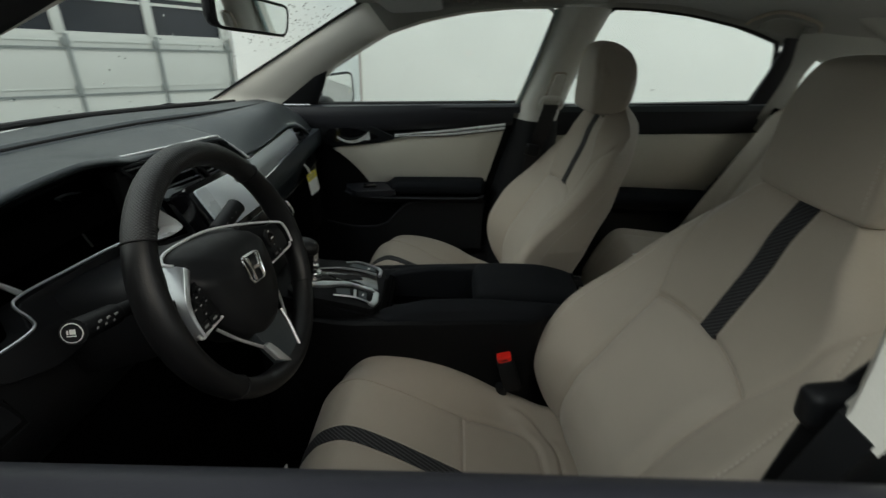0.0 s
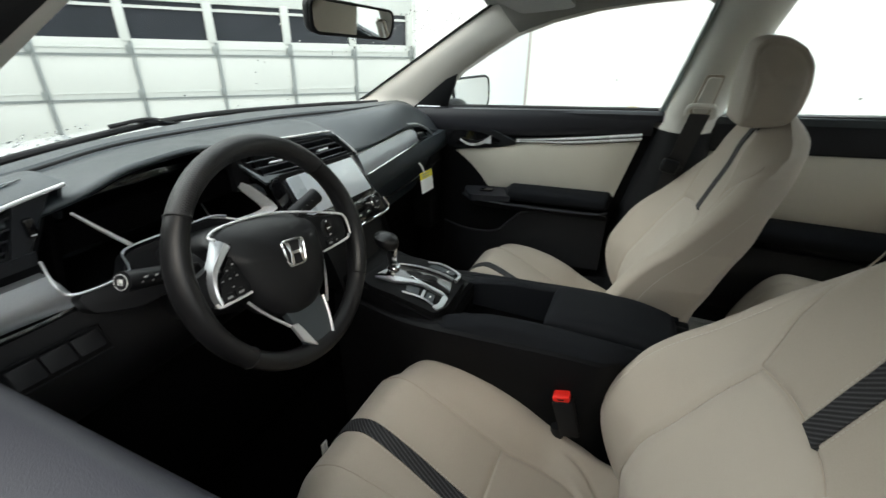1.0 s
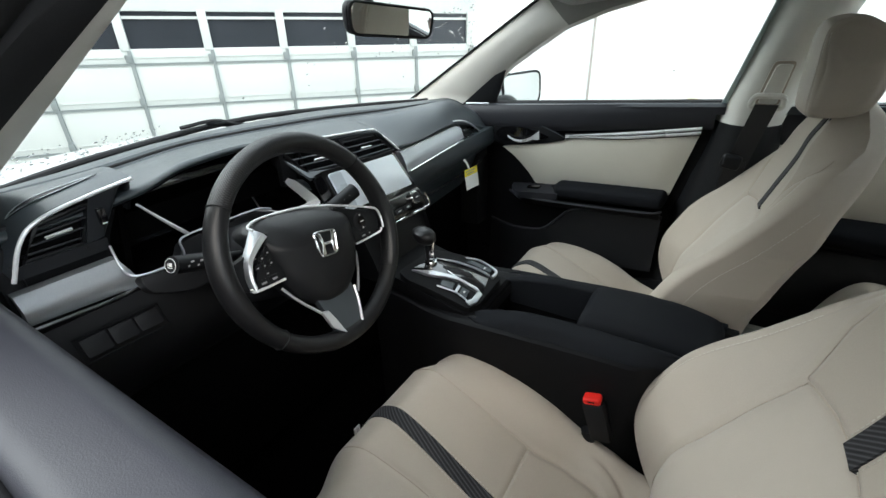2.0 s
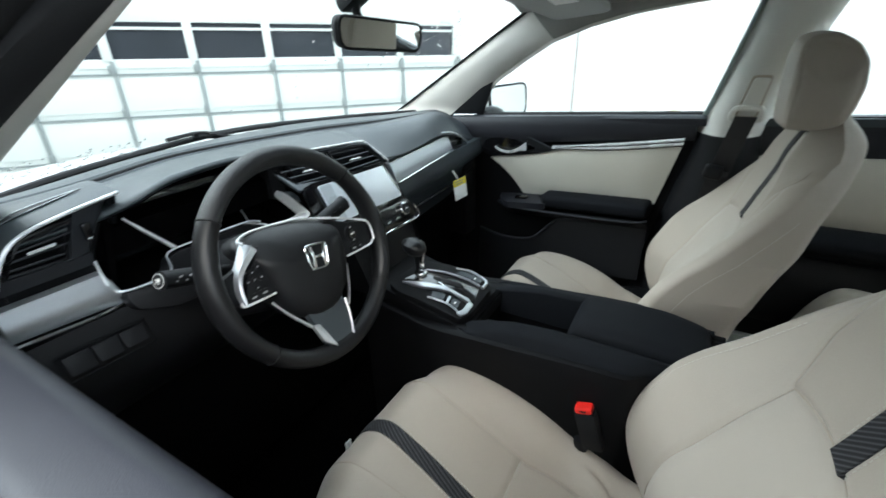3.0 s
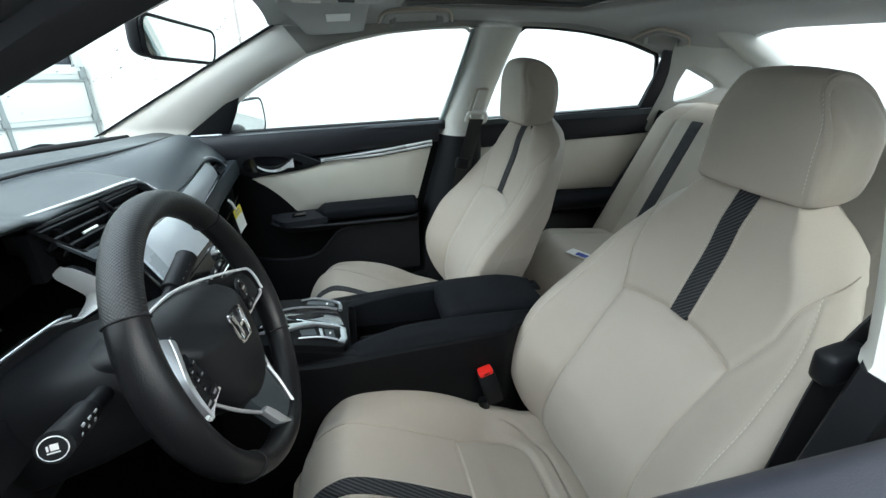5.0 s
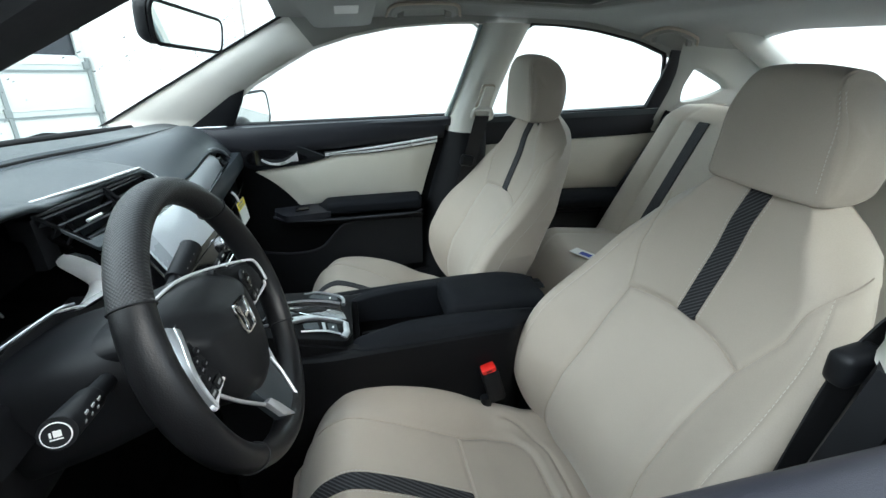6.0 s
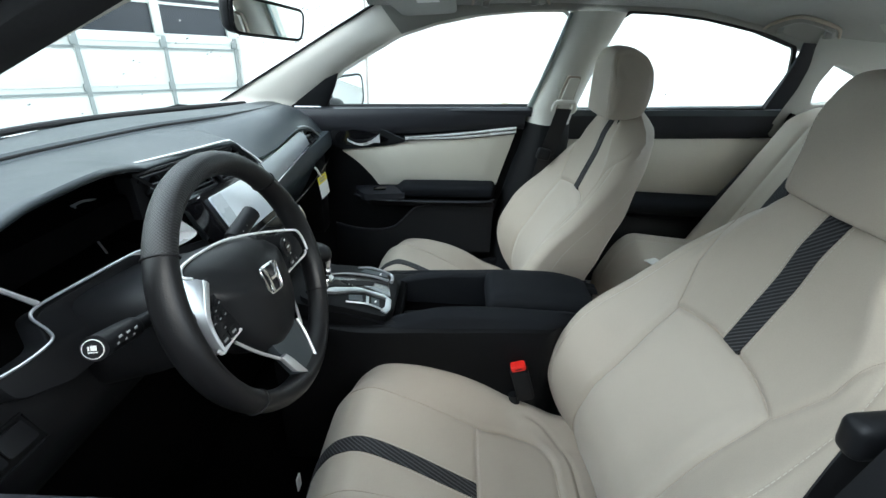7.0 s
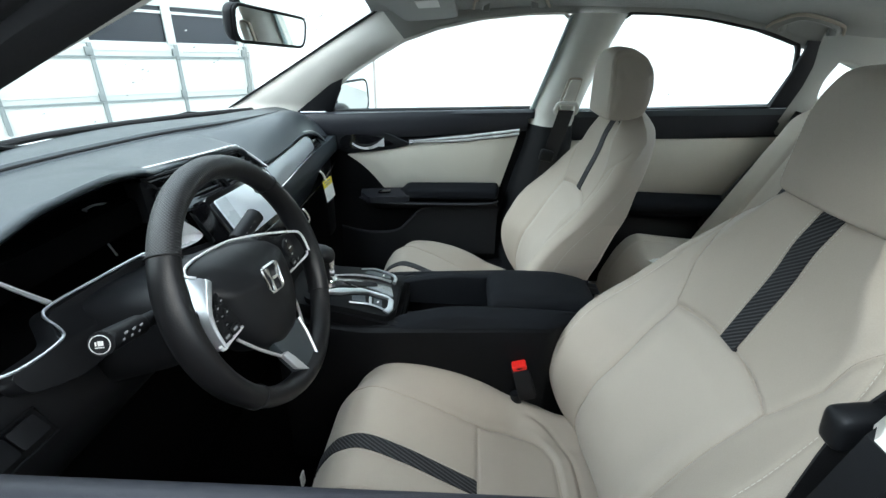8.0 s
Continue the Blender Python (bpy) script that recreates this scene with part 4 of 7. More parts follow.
def steering_wheel():
    s = thing("steering_wheel", "black leather three-spoke steering wheel with silver trim", "steering wheel", WC)
    s.matrix_world = Matrix.Translation(WC)
    inv = Matrix.Translation(-WC)

    def add(name, bm, material, parent=None, label=""):
        bm.transform(inv)
        return part(name, bm, material, parent or s, label)

    R = 0.1612

    def rim(a0, a1, n, mat_, nm, fat=0.0, label=""):
        rings = []
        for k in range(n + 1):
            w = a0 + (a1 - a0) * k / n
            c, d = math.cos(w), math.sin(w)
            thick = 0.0140 + fat + 0.0008 * math.cos(4 * w)
            ring_ = []
            for j in range(18):
                v = 2 * math.pi * j / 18
                rr = R + thick * math.cos(v) * 1.02
                ring_.append(wp(c * rr, d * rr, thick * 1.30 * math.sin(v)))
            rings.append(ring_)
        return add(nm, loft(rings, caps=True), mat_, None, label)

    seams = [radians(a) for a in (42, 144, 222, 324)]
    rim(seams[0], seams[1], 48, PERF, "rim_top", 0.0008, "ribbed leather grip")
    rim(seams[1] + 0.006, seams[2], 28, LEATHER, "rim_side", 0.0006)
    rim(seams[2] + 0.006, seams[3], 56, LEATHER, "rim_bottom")
    rim(seams[3] + 0.006, seams[0] - 0.006 + 2 * math.pi, 28, LEATHER, "rim_side", 0.0006)

    # airbag cover
    base = rounded([wp(-0.090, 0.048), wp(-0.072, 0.062), wp(-0.03, 0.0625), wp(0.02, 0.0575), wp(0.056, 0.049), wp(0.080, 0.034), wp(0.078, -0.005), wp(0.072, -0.040), wp(0.054, -0.074), wp(0.022, -0.098), wp(-0.022, -0.098), wp(-0.054, -0.074), wp(-0.072, -0.040), wp(-0.078, -0.005), wp(-0.086, 0.030)], 0.016, 5)
    rings = []
    for f, h in ((1.0, -0.055), (1.04, -0.020), (1.03, -0.012), (0.985, -0.004), (0.92, 0.003), (0.80, 0.009), (0.5, 0.0145), (0.2, 0.0160)):
        c = wp(0, -0.010)
        rings.append([c + (p - c) * f + WN * (h - 0.034 * smooth(0.012, 0.064, (p - WC).dot(WU)) * smooth(0.3, 1.0, f)) for p in base])
    cover = add("airbag_cover", loft(rings), AIRBAG)
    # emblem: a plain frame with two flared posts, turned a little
    def ep(a_, b_, n_):
        return wp(0.993 * a_ + 0.122 * b_ + 0.002, 0.993 * b_ - 0.122 * a_ - 0.003, n_)

    add("emblem", tube(rounded([ep(-0.0215, 0.0185, 0.017), ep(0.0215, 0.0185, 0.017), ep(0.0165, -0.0195, 0.017), ep(-0.0165, -0.0195, 0.017)], 0.008, 5), 0.0020, straight=True, loop=True, sides=6), CHROME, None, "chrome emblem frame")
    for sd in (-1, 1):
        add("emblem_post", plate([ep(sd * 0.0175, 0.0165, 0.0165), ep(sd * 0.0105, 0.0165, 0.0165), ep(sd * 0.0062, 0.0, 0.0165), ep(sd * 0.0080, -0.0175, 0.0165), ep(sd * 0.0135, -0.0175, 0.0165), ep(sd * 0.0112, 0.0, 0.0165)], WN * 0.004, 0.0008), CHROME, None, "chrome emblem bar")

    add("emblem_bar", plate([ep(-0.0085, 0.0022, 0.0165), ep(0.0085, 0.0022, 0.0165), ep(0.0085, -0.0026, 0.0165), ep(-0.0085, -0.0026, 0.0165)], WN * 0.0036, 0.0006), CHROME, None, "chrome emblem bar")

    # side spokes with switch pods
    for sd in (-1, 1):
        o = [wp(sd * 0.062, 0.046, -0.034), wp(sd * 0.112, 0.024, -0.028), wp(sd * 0.150, 0.016, -0.022), wp(sd * 0.152, -0.020, -0.022), wp(sd * 0.128, -0.026, -0.022), wp(sd * 0.062, -0.034, -0.034)]
        add("spoke", plate(rounded(o, 0.010), WN * 0.018, 0.004), BLACK)
        if sd < 0:
            face = [wp(-0.068, 0.034, -0.013), wp(-0.092, 0.020, -0.010), wp(-0.112, 0.002, -0.004), wp(-0.122, -0.014, 0.0), wp(-0.126, -0.022, 0.0), wp(-0.074, -0.027, -0.007)]
        else:
            face = [wp(0.070, 0.036, -0.020), wp(0.104, 0.025, -0.010), wp(0.132, 0.012, -0.001), wp(0.134, -0.004, 0.002), wp(0.131, -0.021, 0.003), wp(0.074, -0.026, -0.007)]
        add("switch_pod", plate(rounded(face, 0.006), WN * 0.004, 0.001), BLACK)
        if sd < 0:
            # broad satin blade, cut off square at its top
            outer = spline([wp(-0.085, 0.053, -0.016), wp(-0.102, 0.038, -0.006), wp(-0.1225, 0.017, 0.002), wp(-0.1310, -0.006, 0.006), wp(-0.1315, -0.027, 0.008)], 32)
            inner = spline([wp(-0.073, 0.037, -0.012), wp(-0.095, 0.027, -0.003), wp(-0.1155, 0.014, 0.004), wp(-0.1255, -0.004, 0.008), wp(-0.1270, -0.022, 0.009)], 32)
            ridge = [p.lerp(q, 0.48 - 0.46 * smooth(0, 22, k)) + WN * 0.0022 for k, (p, q) in enumerate(zip(outer, inner))]
            # outer facet of the same silver; a greyer satin stands for its shade
            add("shaded_facet", loft([[p - WN * 0.012, p.lerp(q, 0.5) - WN * 0.002, q - WN * 0.001, q - WN * 0.010, p - WN * 0.016] for p, q in zip(outer, ridge)]), SATIN_PANEL, None, "shaded outer facet of the satin switch surround")
            add("pod_blade", loft([[p, p.lerp(q, 0.5) + WN * 0.0012, q, q - WN * 0.006, p - WN * 0.006] for p, q in zip(ridge, inner)]), SATIN, None, "satin chrome switch surround")
        add("pod_trim", tube([wp(sd * a_, b_, n_) for a_, b_, n_ in ((0.136, -0.020, 0.008), (0.131, -0.026, 0.007), (0.105, -0.029, 0.0), (0.076, -0.030, -0.003))], 0.0022, 24, 8), STRIP, None, "satin chrome switch surround")
        hub = wp(sd * 0.100, 0.004 if sd > 0 else -0.001, 0.0 if sd > 0 else -0.003)
        if sd > 0:
            add("switch_ring", disc(hub, WN, 0.0155, 0.004, 28, 0.001), BLACK)
            add("switch_cap", disc(hub + WN * 0.002, WN, 0.0085, 0.003, 20, 0.001), BLACK_GLOSS)
            add("switch_mark", box((0.0008, 0.0085, 0.0016), hub + WN * 0.0036), WHITE)
            for k in (-1, 1):
                add("switch_mark", box((0.0008, 0.003, 0.0022), hub + WU * 0.0115 * k + WN * 0.0022), WHITE)
        else:
            for a_, b_ in ((0, 0.013), (0, -0.010), (-0.011, 0.002), (0.011, 0.002), (0.0, 0.002), (-0.010, 0.016), (0.011, 0.018)):
                c_ = hub + WR * a_ + WU * b_ + WN * 0.0012
                add("switch_key", disc(c_, WN, 0.0048, 0.003, 14, 0.0006), BLACK)
                add("switch_mark", box((0.0006, 0.0032, 0.0018), c_ + WN * 0.0017), GREY_MARK)
        for k in range(2):
            q = [wp(sd * (0.086 + 0.018 * k), -0.016, 0.0), wp(sd * (0.102 + 0.018 * k), -0.015, 0.0), wp(sd * (0.102 + 0.018 * k), -0.026, 0.0), wp(sd * (0.086 + 0.018 * k), -0.027, 0.0)]
            add("switch_key", plate(rounded(q, 0.002, 2), WN * 0.0025), BLACK)
            add("switch_mark", plate([wp(sd * (0.090 + 0.018 * k), -0.0195, 0.0027), wp(sd * (0.098 + 0.018 * k), -0.0195, 0.0027), wp(sd * (0.098 + 0.018 * k), -0.0225, 0.0027), wp(sd * (0.090 + 0.018 * k), -0.0225, 0.0027)], WN * 0.0003), GREY_MARK)
    # satin line over the hub
    L = spline([wp(*p) for p in ((-0.088, 0.052, -0.016), (-0.088, 0.058, -0.027), (-0.066, 0.0635, -0.038), (-0.03, 0.0635, -0.041), (0.02, 0.0595, -0.037), (0.06, 0.049, -0.026), (0.10, 0.034, -0.010), (0.132, 0.0195, 0.004), (0.1395, 0.012, 0.008), (0.141, -0.002, 0.010), (0.138, -0.021, 0.011))], 60)
    add("hub_trim", tube(L, 0.0020, straight=True, sides=8), STRIP, None, "satin chrome trim line")
    # lower spoke: grey tongue between two satin blades
    o = [wp(-0.040, -0.072, -0.022), wp(0.040, -0.072, -0.022), wp(0.028, -0.152, -0.006), wp(-0.028, -0.152, -0.006)]
    add("spoke", plate(rounded(o, 0.006), WN * 0.016, 0.003), SOFT_DASH)
    for sd in (-1, 1):
        L = spline([wp(sd * 0.080, -0.044, -0.016), wp(sd * 0.064, -0.074, -0.008), wp(sd * 0.042, -0.105, 0.0)], 16)
        add("spoke_trim", tube(L, 0.0024, straight=True, sides=8), SATIN, None, "satin silver spoke trim")
        L = [wp(sd * 0.038, -0.092, 0.0), wp(sd * 0.032, -0.118, 0.006), wp(sd * 0.020, -0.152, 0.012)]
        if sd > 0:
            add("spoke_trim", tube(L, 0.0024, 16, 8), SATIN, None, "satin silver spoke trim")
            continue
        q = [wp(sd * 0.043, -0.103, -0.003), wp(sd * 0.031, -0.106, -0.002), wp(sd * 0.027, -0.120, 0.002), wp(sd * 0.018, -0.153, 0.008), wp(sd * 0.037, -0.134, 0.003)]
        add("spoke_blade", plate(q, WN * 0.008, 0.002), SATIN, None, "satin silver spoke blade")
    add("boss", loft([[wp(0.075 * k * math.cos(a), 0.065 * k * math.sin(a), n) for a in (2 * math.pi * j / 28 for j in range(28))] for k, n in ((0.80, -0.03), (0.85, -0.06), (0.8, -0.10))]), BLACK)
    # rim seams
    for a in seams:
        c, d = math.cos(a), math.sin(a)
        add("rim_seam", tube([wp(c * (R + 0.0150 * math.cos(v)), d * (R + 0.0150 * math.cos(v)), 0.0192 * math.sin(v)) for v in (2 * math.pi * j / 24 for j in range(24))], 0.0010, straight=True, loop=True, sides=5), BLACK_RUBBER)
    return s


steering_wheel()


def column():
    s = thing("steering_column", "black plastic steering column shroud with two stalks", "steering column", WC - WN * 0.08)
    inv = Matrix.Translation(-(WC - WN * 0.08))

    def add(name, bm, material, parent=None, label=""):
        bm.transform(inv)
        return part(name, bm, material, parent or s, label)
    rings = []
    for n, w, h in ((-0.065, 0.070, 0.055), (-0.08, 0.078, 0.062), (-0.16, 0.082, 0.070), (-0.26, 0.080, 0.072)):
        rings.append([wp(math.copysign(abs(math.cos(a)) ** 0.6, math.cos(a)) * w, math.copysign(abs(math.sin(a)) ** 0.6, math.sin(a)) * h - 0.012, n) for a in (2 * math.pi * j / 36 for j in range(36))])
    add("shroud", loft(rings), BLACK)
    for sd, tip in ((-1, Vector((-0.392, -0.556, 0.955))), (1, Vector((-0.405, -0.188, 0.943)))):
        root = wp(sd * 0.060, 0.012, -0.105)
        d = (tip - root)
        add("stalk", tube([root, root + d * 0.3, root + d * 0.52], 0.009, 10, 12), BLACK)
        add("stalk_grip", tube([root + d * 0.50, root + d * 0.56, root + d * 0.97, tip], lambda t: (0.0118 if sd < 0 else 0.0140) + 0.0015 * t - (0.0020 if t > 0.97 else 0), 16, 18), BLACK)
        ax = d.normalized()
        if sd < 0:
            side = ax.cross(Vector((0, 0, 1))).normalized()
            upv = side.cross(ax)
            add("stalk_ring", tube([tip + ax * 0.0035 + (side * math.cos(w) + upv * math.sin(w)) * 0.0095 for w in (2 * math.pi * j / 32 for j in range(32))], 0.0005, straight=True, loop=True, sides=6, up=tuple(ax)), WHITE)
            add("stalk_cap", disc(tip + ax * 0.002, ax, 0.0098, 0.0036, 28), BLACK)
            side = ax.cross(Vector((0, 0, 1))).normalized()
            upv = side.cross(ax)
            for k, (a, b, w, h) in enumerate(((-0.001, 0.0012, 0.0026, 0.0036), (0.0034, 0.0008, 0.0007, 0.0030), (0, -0.0030, 0.0042, 0.0007))):
                c = tip + ax * 0.0040 + side * a + upv * b
                add("cap_mark", plate([c - side * w - upv * h * 0.7, c + side * w - upv * h * 0.7, c + side * w + upv * h * 0.7, c - side * w + upv * h * 0.7], ax * 0.0003), WHITE)
        for k in range(6):
            c = root + d * (0.60 + 0.055 * k)
            add("stalk_mark", box((0.0012, 0.0042 - 0.0016 * (k % 2), 0.0022), c + Vector((0.0128, 0, 0.0060 - 0.006 * (k % 2)))), GREY_MARK)


column()


# ---- dashboard ----
LIP_Z = curve((-0.70, 1.005), (-0.56, 1.012), (-0.50, 1.022), (-0.42, 1.046), (-0.33, 1.052), (-0.24, 1.036), (-0.17, 1.018), (0.0, 1.012), (0.055, 1.006), (0.11, 0.958), (0.20, 0.955), (0.38, 0.970), (0.464, 0.957), (0.59, 0.921), (0.70, 0.888))
LIP_X = curve((-0.70, -0.575), (-0.56, -0.565), (-0.42, -0.545), (-0.33, -0.540), (-0.17, -0.575), (0.05, -0.545), (0.11, -0.525), (0.45, -0.520), (0.70, -0.520))
RIDGE_X = curve((-0.70, -0.70), (-0.53, -0.72), (-0.27, -0.80), (0.05, -0.74), (0.22, -0.66), (0.45, -0.62), (0.70, -0.60))


def dashboard():
    s = thing("dashboard", "dark grey soft-touch dashboard with satin silver trim", "dashboard")

    def pad(u, v):
        y = -0.685 + 1.37 * u
        rx, lx, lz = RIDGE_X(y), LIP_X(y), LIP_Z(y)
        bx = -1.00 + 0.22 * (y / 0.69) ** 2
        fall, back = 0.095 * smooth(0.46, 0.76, y), 0.018 * smooth(0.15, 0.55, y)
        if v < 0.45:
            t = v / 0.45
            return (bx + (rx - bx) * t, y, 1.000 + 0.030 * math.sin(t * math.pi / 2) - fall * t**3 - back)
        if v < 0.50:
            t = (v - 0.45) / 0.05
            return (rx + 0.012 * t, y, 1.030 - fall - 0.012 * t - back * (1 - t))
        if v < 0.88:
            t = (v - 0.50) / 0.38
            x = rx + 0.012 + (lx - rx - 0.012) * t
            z = 1.018 - fall + (lz - 1.018 + fall) * t ** 1.6 + 0.010 * math.sin(t * math.pi)
            return (x, y, z)
        t = (v - 0.88) / 0.12
        return (lx + 0.005 * math.sin(t * math.pi), y, lz - 0.012 * t)
    part("top_pad", sheet(pad, 110, 60), SOFT_DASH, s)
    part("ridge_groove", tube([(RIDGE_X(y) + 0.006, y, 1.0235 - 0.095 * smooth(0.46, 0.76, y) - 0.010 * smooth(0.15, 0.55, y)) for y in (-0.685 + 1.37 * k / 40 for k in range(41))], 0.0032, straight=True, sides=6), BLACK_RUBBER, s)
    part("inner_frame", box((0.40, 1.28, 0.56), (-0.80, 0, 0.59), 0.02), SHADE_BLACK, s)
    part("underlay", box((0.42, 1.16, 0.05), (-0.80, -0.07, 0.955), 0.01), SHADE_BLACK, s)
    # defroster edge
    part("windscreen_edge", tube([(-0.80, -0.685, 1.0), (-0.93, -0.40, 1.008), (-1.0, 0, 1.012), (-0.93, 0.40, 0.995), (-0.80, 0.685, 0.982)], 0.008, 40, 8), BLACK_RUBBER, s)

    # instrument binnacle; its hollow takes its shade from the near-black colour
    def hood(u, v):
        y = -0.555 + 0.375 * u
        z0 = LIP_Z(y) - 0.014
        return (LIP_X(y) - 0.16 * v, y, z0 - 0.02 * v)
    part("binnacle_roof", sheet(hood, 24, 6, thick=(0, 0, 0.006)), SHADE_BLACK, s)
    part("binnacle_back", box((0.02, 0.40, 0.16), (-0.715, -0.365, 0.935), 0.005), SHADE_BLACK, s)
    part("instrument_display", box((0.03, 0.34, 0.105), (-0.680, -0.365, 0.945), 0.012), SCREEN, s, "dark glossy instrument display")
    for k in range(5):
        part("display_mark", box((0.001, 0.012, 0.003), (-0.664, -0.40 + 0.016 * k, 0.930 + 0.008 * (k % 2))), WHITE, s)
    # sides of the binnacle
    part("binnacle_side", plate([(-0.575, -0.530, 1.0), (-0.72, -0.530, 1.0), (-0.72, -0.530, 0.86), (-0.575, -0.556, 0.86)], (0, 0.01, 0), 0.002), SHADE_BLACK, s)
    part("binnacle_side", plate([(-0.56, -0.185, 1.0), (-0.72, -0.185, 1.0), (-0.72, -0.185, 0.86), (-0.50, -0.185, 0.86)], (0, 0.01, 0), 0.002), SHADE_BLACK, s)
    part("binnacle_floor", plate([(-0.72, -0.55, 0.885), (-0.555, -0.55, 0.872), (-0.520, -0.40, 0.862), (-0.52, -0.19, 0.862), (-0.72, -0.19, 0.885)], (0, 0, -0.012), 0.003), SHADE_BLACK, s)
    part("binnacle_trim", tube([(-0.534, -0.571, 0.958), (-0.526, -0.572, 0.936), (-0.517, -0.571, 0.918), (-0.508, -0.562, 0.909), (-0.503, -0.530, 0.906), (-0.503, -0.497, 0.908), (-0.520, -0.482, 0.910), (-0.545, -0.472, 0.920), (-0.546, -0.455, 0.926), (-0.530, -0.41, 0.932), (-0.505, -0.345, 0.940), (-0.502, -0.315, 0.932)], 0.0019, 70, 8), SILVER, s, "thin satin silver trim line")
    part("column_surround", plate(rounded([(-0.510, -0.560, 0.904), (-0.506, -0.500, 0.904), (-0.548, -0.466, 0.918), (-0.508, -0.345, 0.936), (-0.502, -0.292, 0.912), (-0.505, -0.168, 0.880), (-0.495, -0.168, 0.85), (-0.49, -0.50, 0.855), (-0.50, -0.555, 0.875)], 0.012), (-0.03, 0, -0.01), 0.002), BLACK, s)
    part("cluster_trim", tube([(-0.545, -0.514, 1.002), (-0.550, -0.484, 0.964), (-0.556, -0.450, 0.923)], lambda t: 0.0018 + 0.0018 * t, 16, 6), STRIP, s, "thin satin silver trim line")
    for k in range(3):
        part("display_mark", box((0.001, 0.004, 0.008), (-0.664, -0.43 + 0.012 * k, 0.955)), GREY_MARK, s)
    part("display_trim", tube([(-0.62, -0.293, 0.985), (-0.62, -0.266, 0.984), (-0.62, -0.225, 0.969), (-0.615, -0.165, 0.933)], 0.0020, 20, 6), SILVER, s, "thin satin display trim")
    part("display_trim", tube([(-0.62, -0.288, 0.983), (-0.62, -0.285, 0.955), (-0.62, -0.274, 0.926), (-0.62, -0.261, 0.890)], 0.0017, 20, 6), SILVER, s, "thin satin display trim")
    # silver blade between cluster and centre stack
    edge = spline([(-0.547, -0.229, 0.961), (-0.540, -0.216, 0.952), (-0.524, -0.202, 0.930), (-0.512, -0.187, 0.905), (-0.508, -0.194, 0.898), (-0.504, -0.228, 0.902), (-0.501, -0.265, 0.911), (-0.500, -0.303, 0.919)], 42)
    hollow = spline([(-0.551, -0.231, 0.958), (-0.555, -0.222, 0.946), (-0.553, -0.206, 0.926), (-0.549, -0.188, 0.901), (-0.545, -0.195, 0.896), (-0.535, -0.225, 0.899), (-0.522, -0.265, 0.907), (-0.512, -0.303, 0.915)], 42)
    part("cluster_blade", loft([[p, p.lerp(q, 0.5) + Vector((0.004, 0, 0.003)), q, q + Vector((-0.006, 0, -0.006)), p + Vector((-0.008, 0.002, -0.006))] for p, q in zip(edge, hollow)]), STRIP, s, "satin silver cluster surround")
    rim_ = spline([(-0.560, -0.196, 0.947), (-0.553, -0.168, 0.938), (-0.546, -0.142, 0.919), (-0.537, -0.124, 0.892), (-0.530, -0.119, 0.868)], 24)
    foot = spline([(-0.540, -0.196, 0.935), (-0.530, -0.180, 0.918), (-0.522, -0.166, 0.900), (-0.517, -0.158, 0.884), (-0.514, -0.155, 0.868)], 24)
    part("cluster_horn", loft([[p, p.lerp(q, 0.5) + Vector((0.005, 0, 0.002)), q, q + Vector((-0.02, 0, -0.004)), p + Vector((-0.02, 0, -0.004))] for p, q in zip(rim_, foot)]), SOFT_DASH, s, "grey curved cluster shoulder")
    part("cluster_shelf", tube([(-0.505, -0.345, 0.939), (-0.502, -0.320, 0.929), (-0.500, -0.303, 0.921)], 0.0020, 12, 6), STRIP, s, "thin satin silver trim line")

    # left vent pod
    vent(s, [(-0.554, -0.568, 1.021), (-0.551, -0.634, 1.012), (-0.551, -0.661, 0.970), (-0.554, -0.594, 0.967)], 4)
    def pod_side(u, v):
        """Panel between the vent and the binnacle, turning away to the back."""
        y = (-0.568 - 0.026 * v) + (0.048 - 0.020 * v) * u
        z = (1.030 - 0.070 * v) + 0.004 * u
        return (-0.548 - 0.004 * u - 0.014 * u ** 16, y, z)
    part("pod_panel", sheet(pod_side, 18, 10, thick=(-0.02, 0, 0)), POD, s)
    part("pod_panel", sheet(lambda u, v: (-0.547 - 0.006 * v, -0.566 - 0.112 * u, 0.967 - 0.020 * v), 14, 6, thick=(-0.02, 0, 0)), POD, s)
    part("pod_face", plate(rounded([(-0.578, -0.51, 1.030), (-0.578, -0.69, 1.010), (-0.578, -0.69, 0.86), (-0.578, -0.56, 0.86), (-0.578, -0.555, 0.95)], 0.01), (-0.03, 0, 0), 0.003), BLACK, s)
    part("bezel", tube([(-0.552, -0.505, 1.040), (-0.548, -0.57, 1.032), (-0.545, -0.628, 1.020), (-0.543, -0.658, 0.998), (-0.543, -0.682, 0.950)], 0.0030, 30, 8), STRIP, s, "bright chrome vent bezel")
    part("vent_dial", box((0.012, 0.011, 0.026), (-0.548, -0.561, 0.999), 0.003), BLACK_GLOSS, s)
    part("dial_mark", box((0.001, 0.006, 0.0016), (-0.5415, -0.562, 0.990)), WHITE, s)
    bez = spline([(-0.552, -0.505, 1.040), (-0.548, -0.57, 1.032), (-0.545, -0.628, 1.020), (-0.543, -0.658, 0.998), (-0.543, -0.682, 0.950)], 40)

    def cap(u, v):
        p = bez[round(u * 40)]
        top = p.z + 0.004
        return (p.x - 0.003 - 0.135 * v, p.y - 0.004 * v, top - 0.001 + (1.034 - top) * v * v + 0.009 * math.sin(v * math.pi))
    part("pod_cap", sheet(cap, 40, 12, thick=(0, 0.002, -0.006)), SOFT_DASH, s)
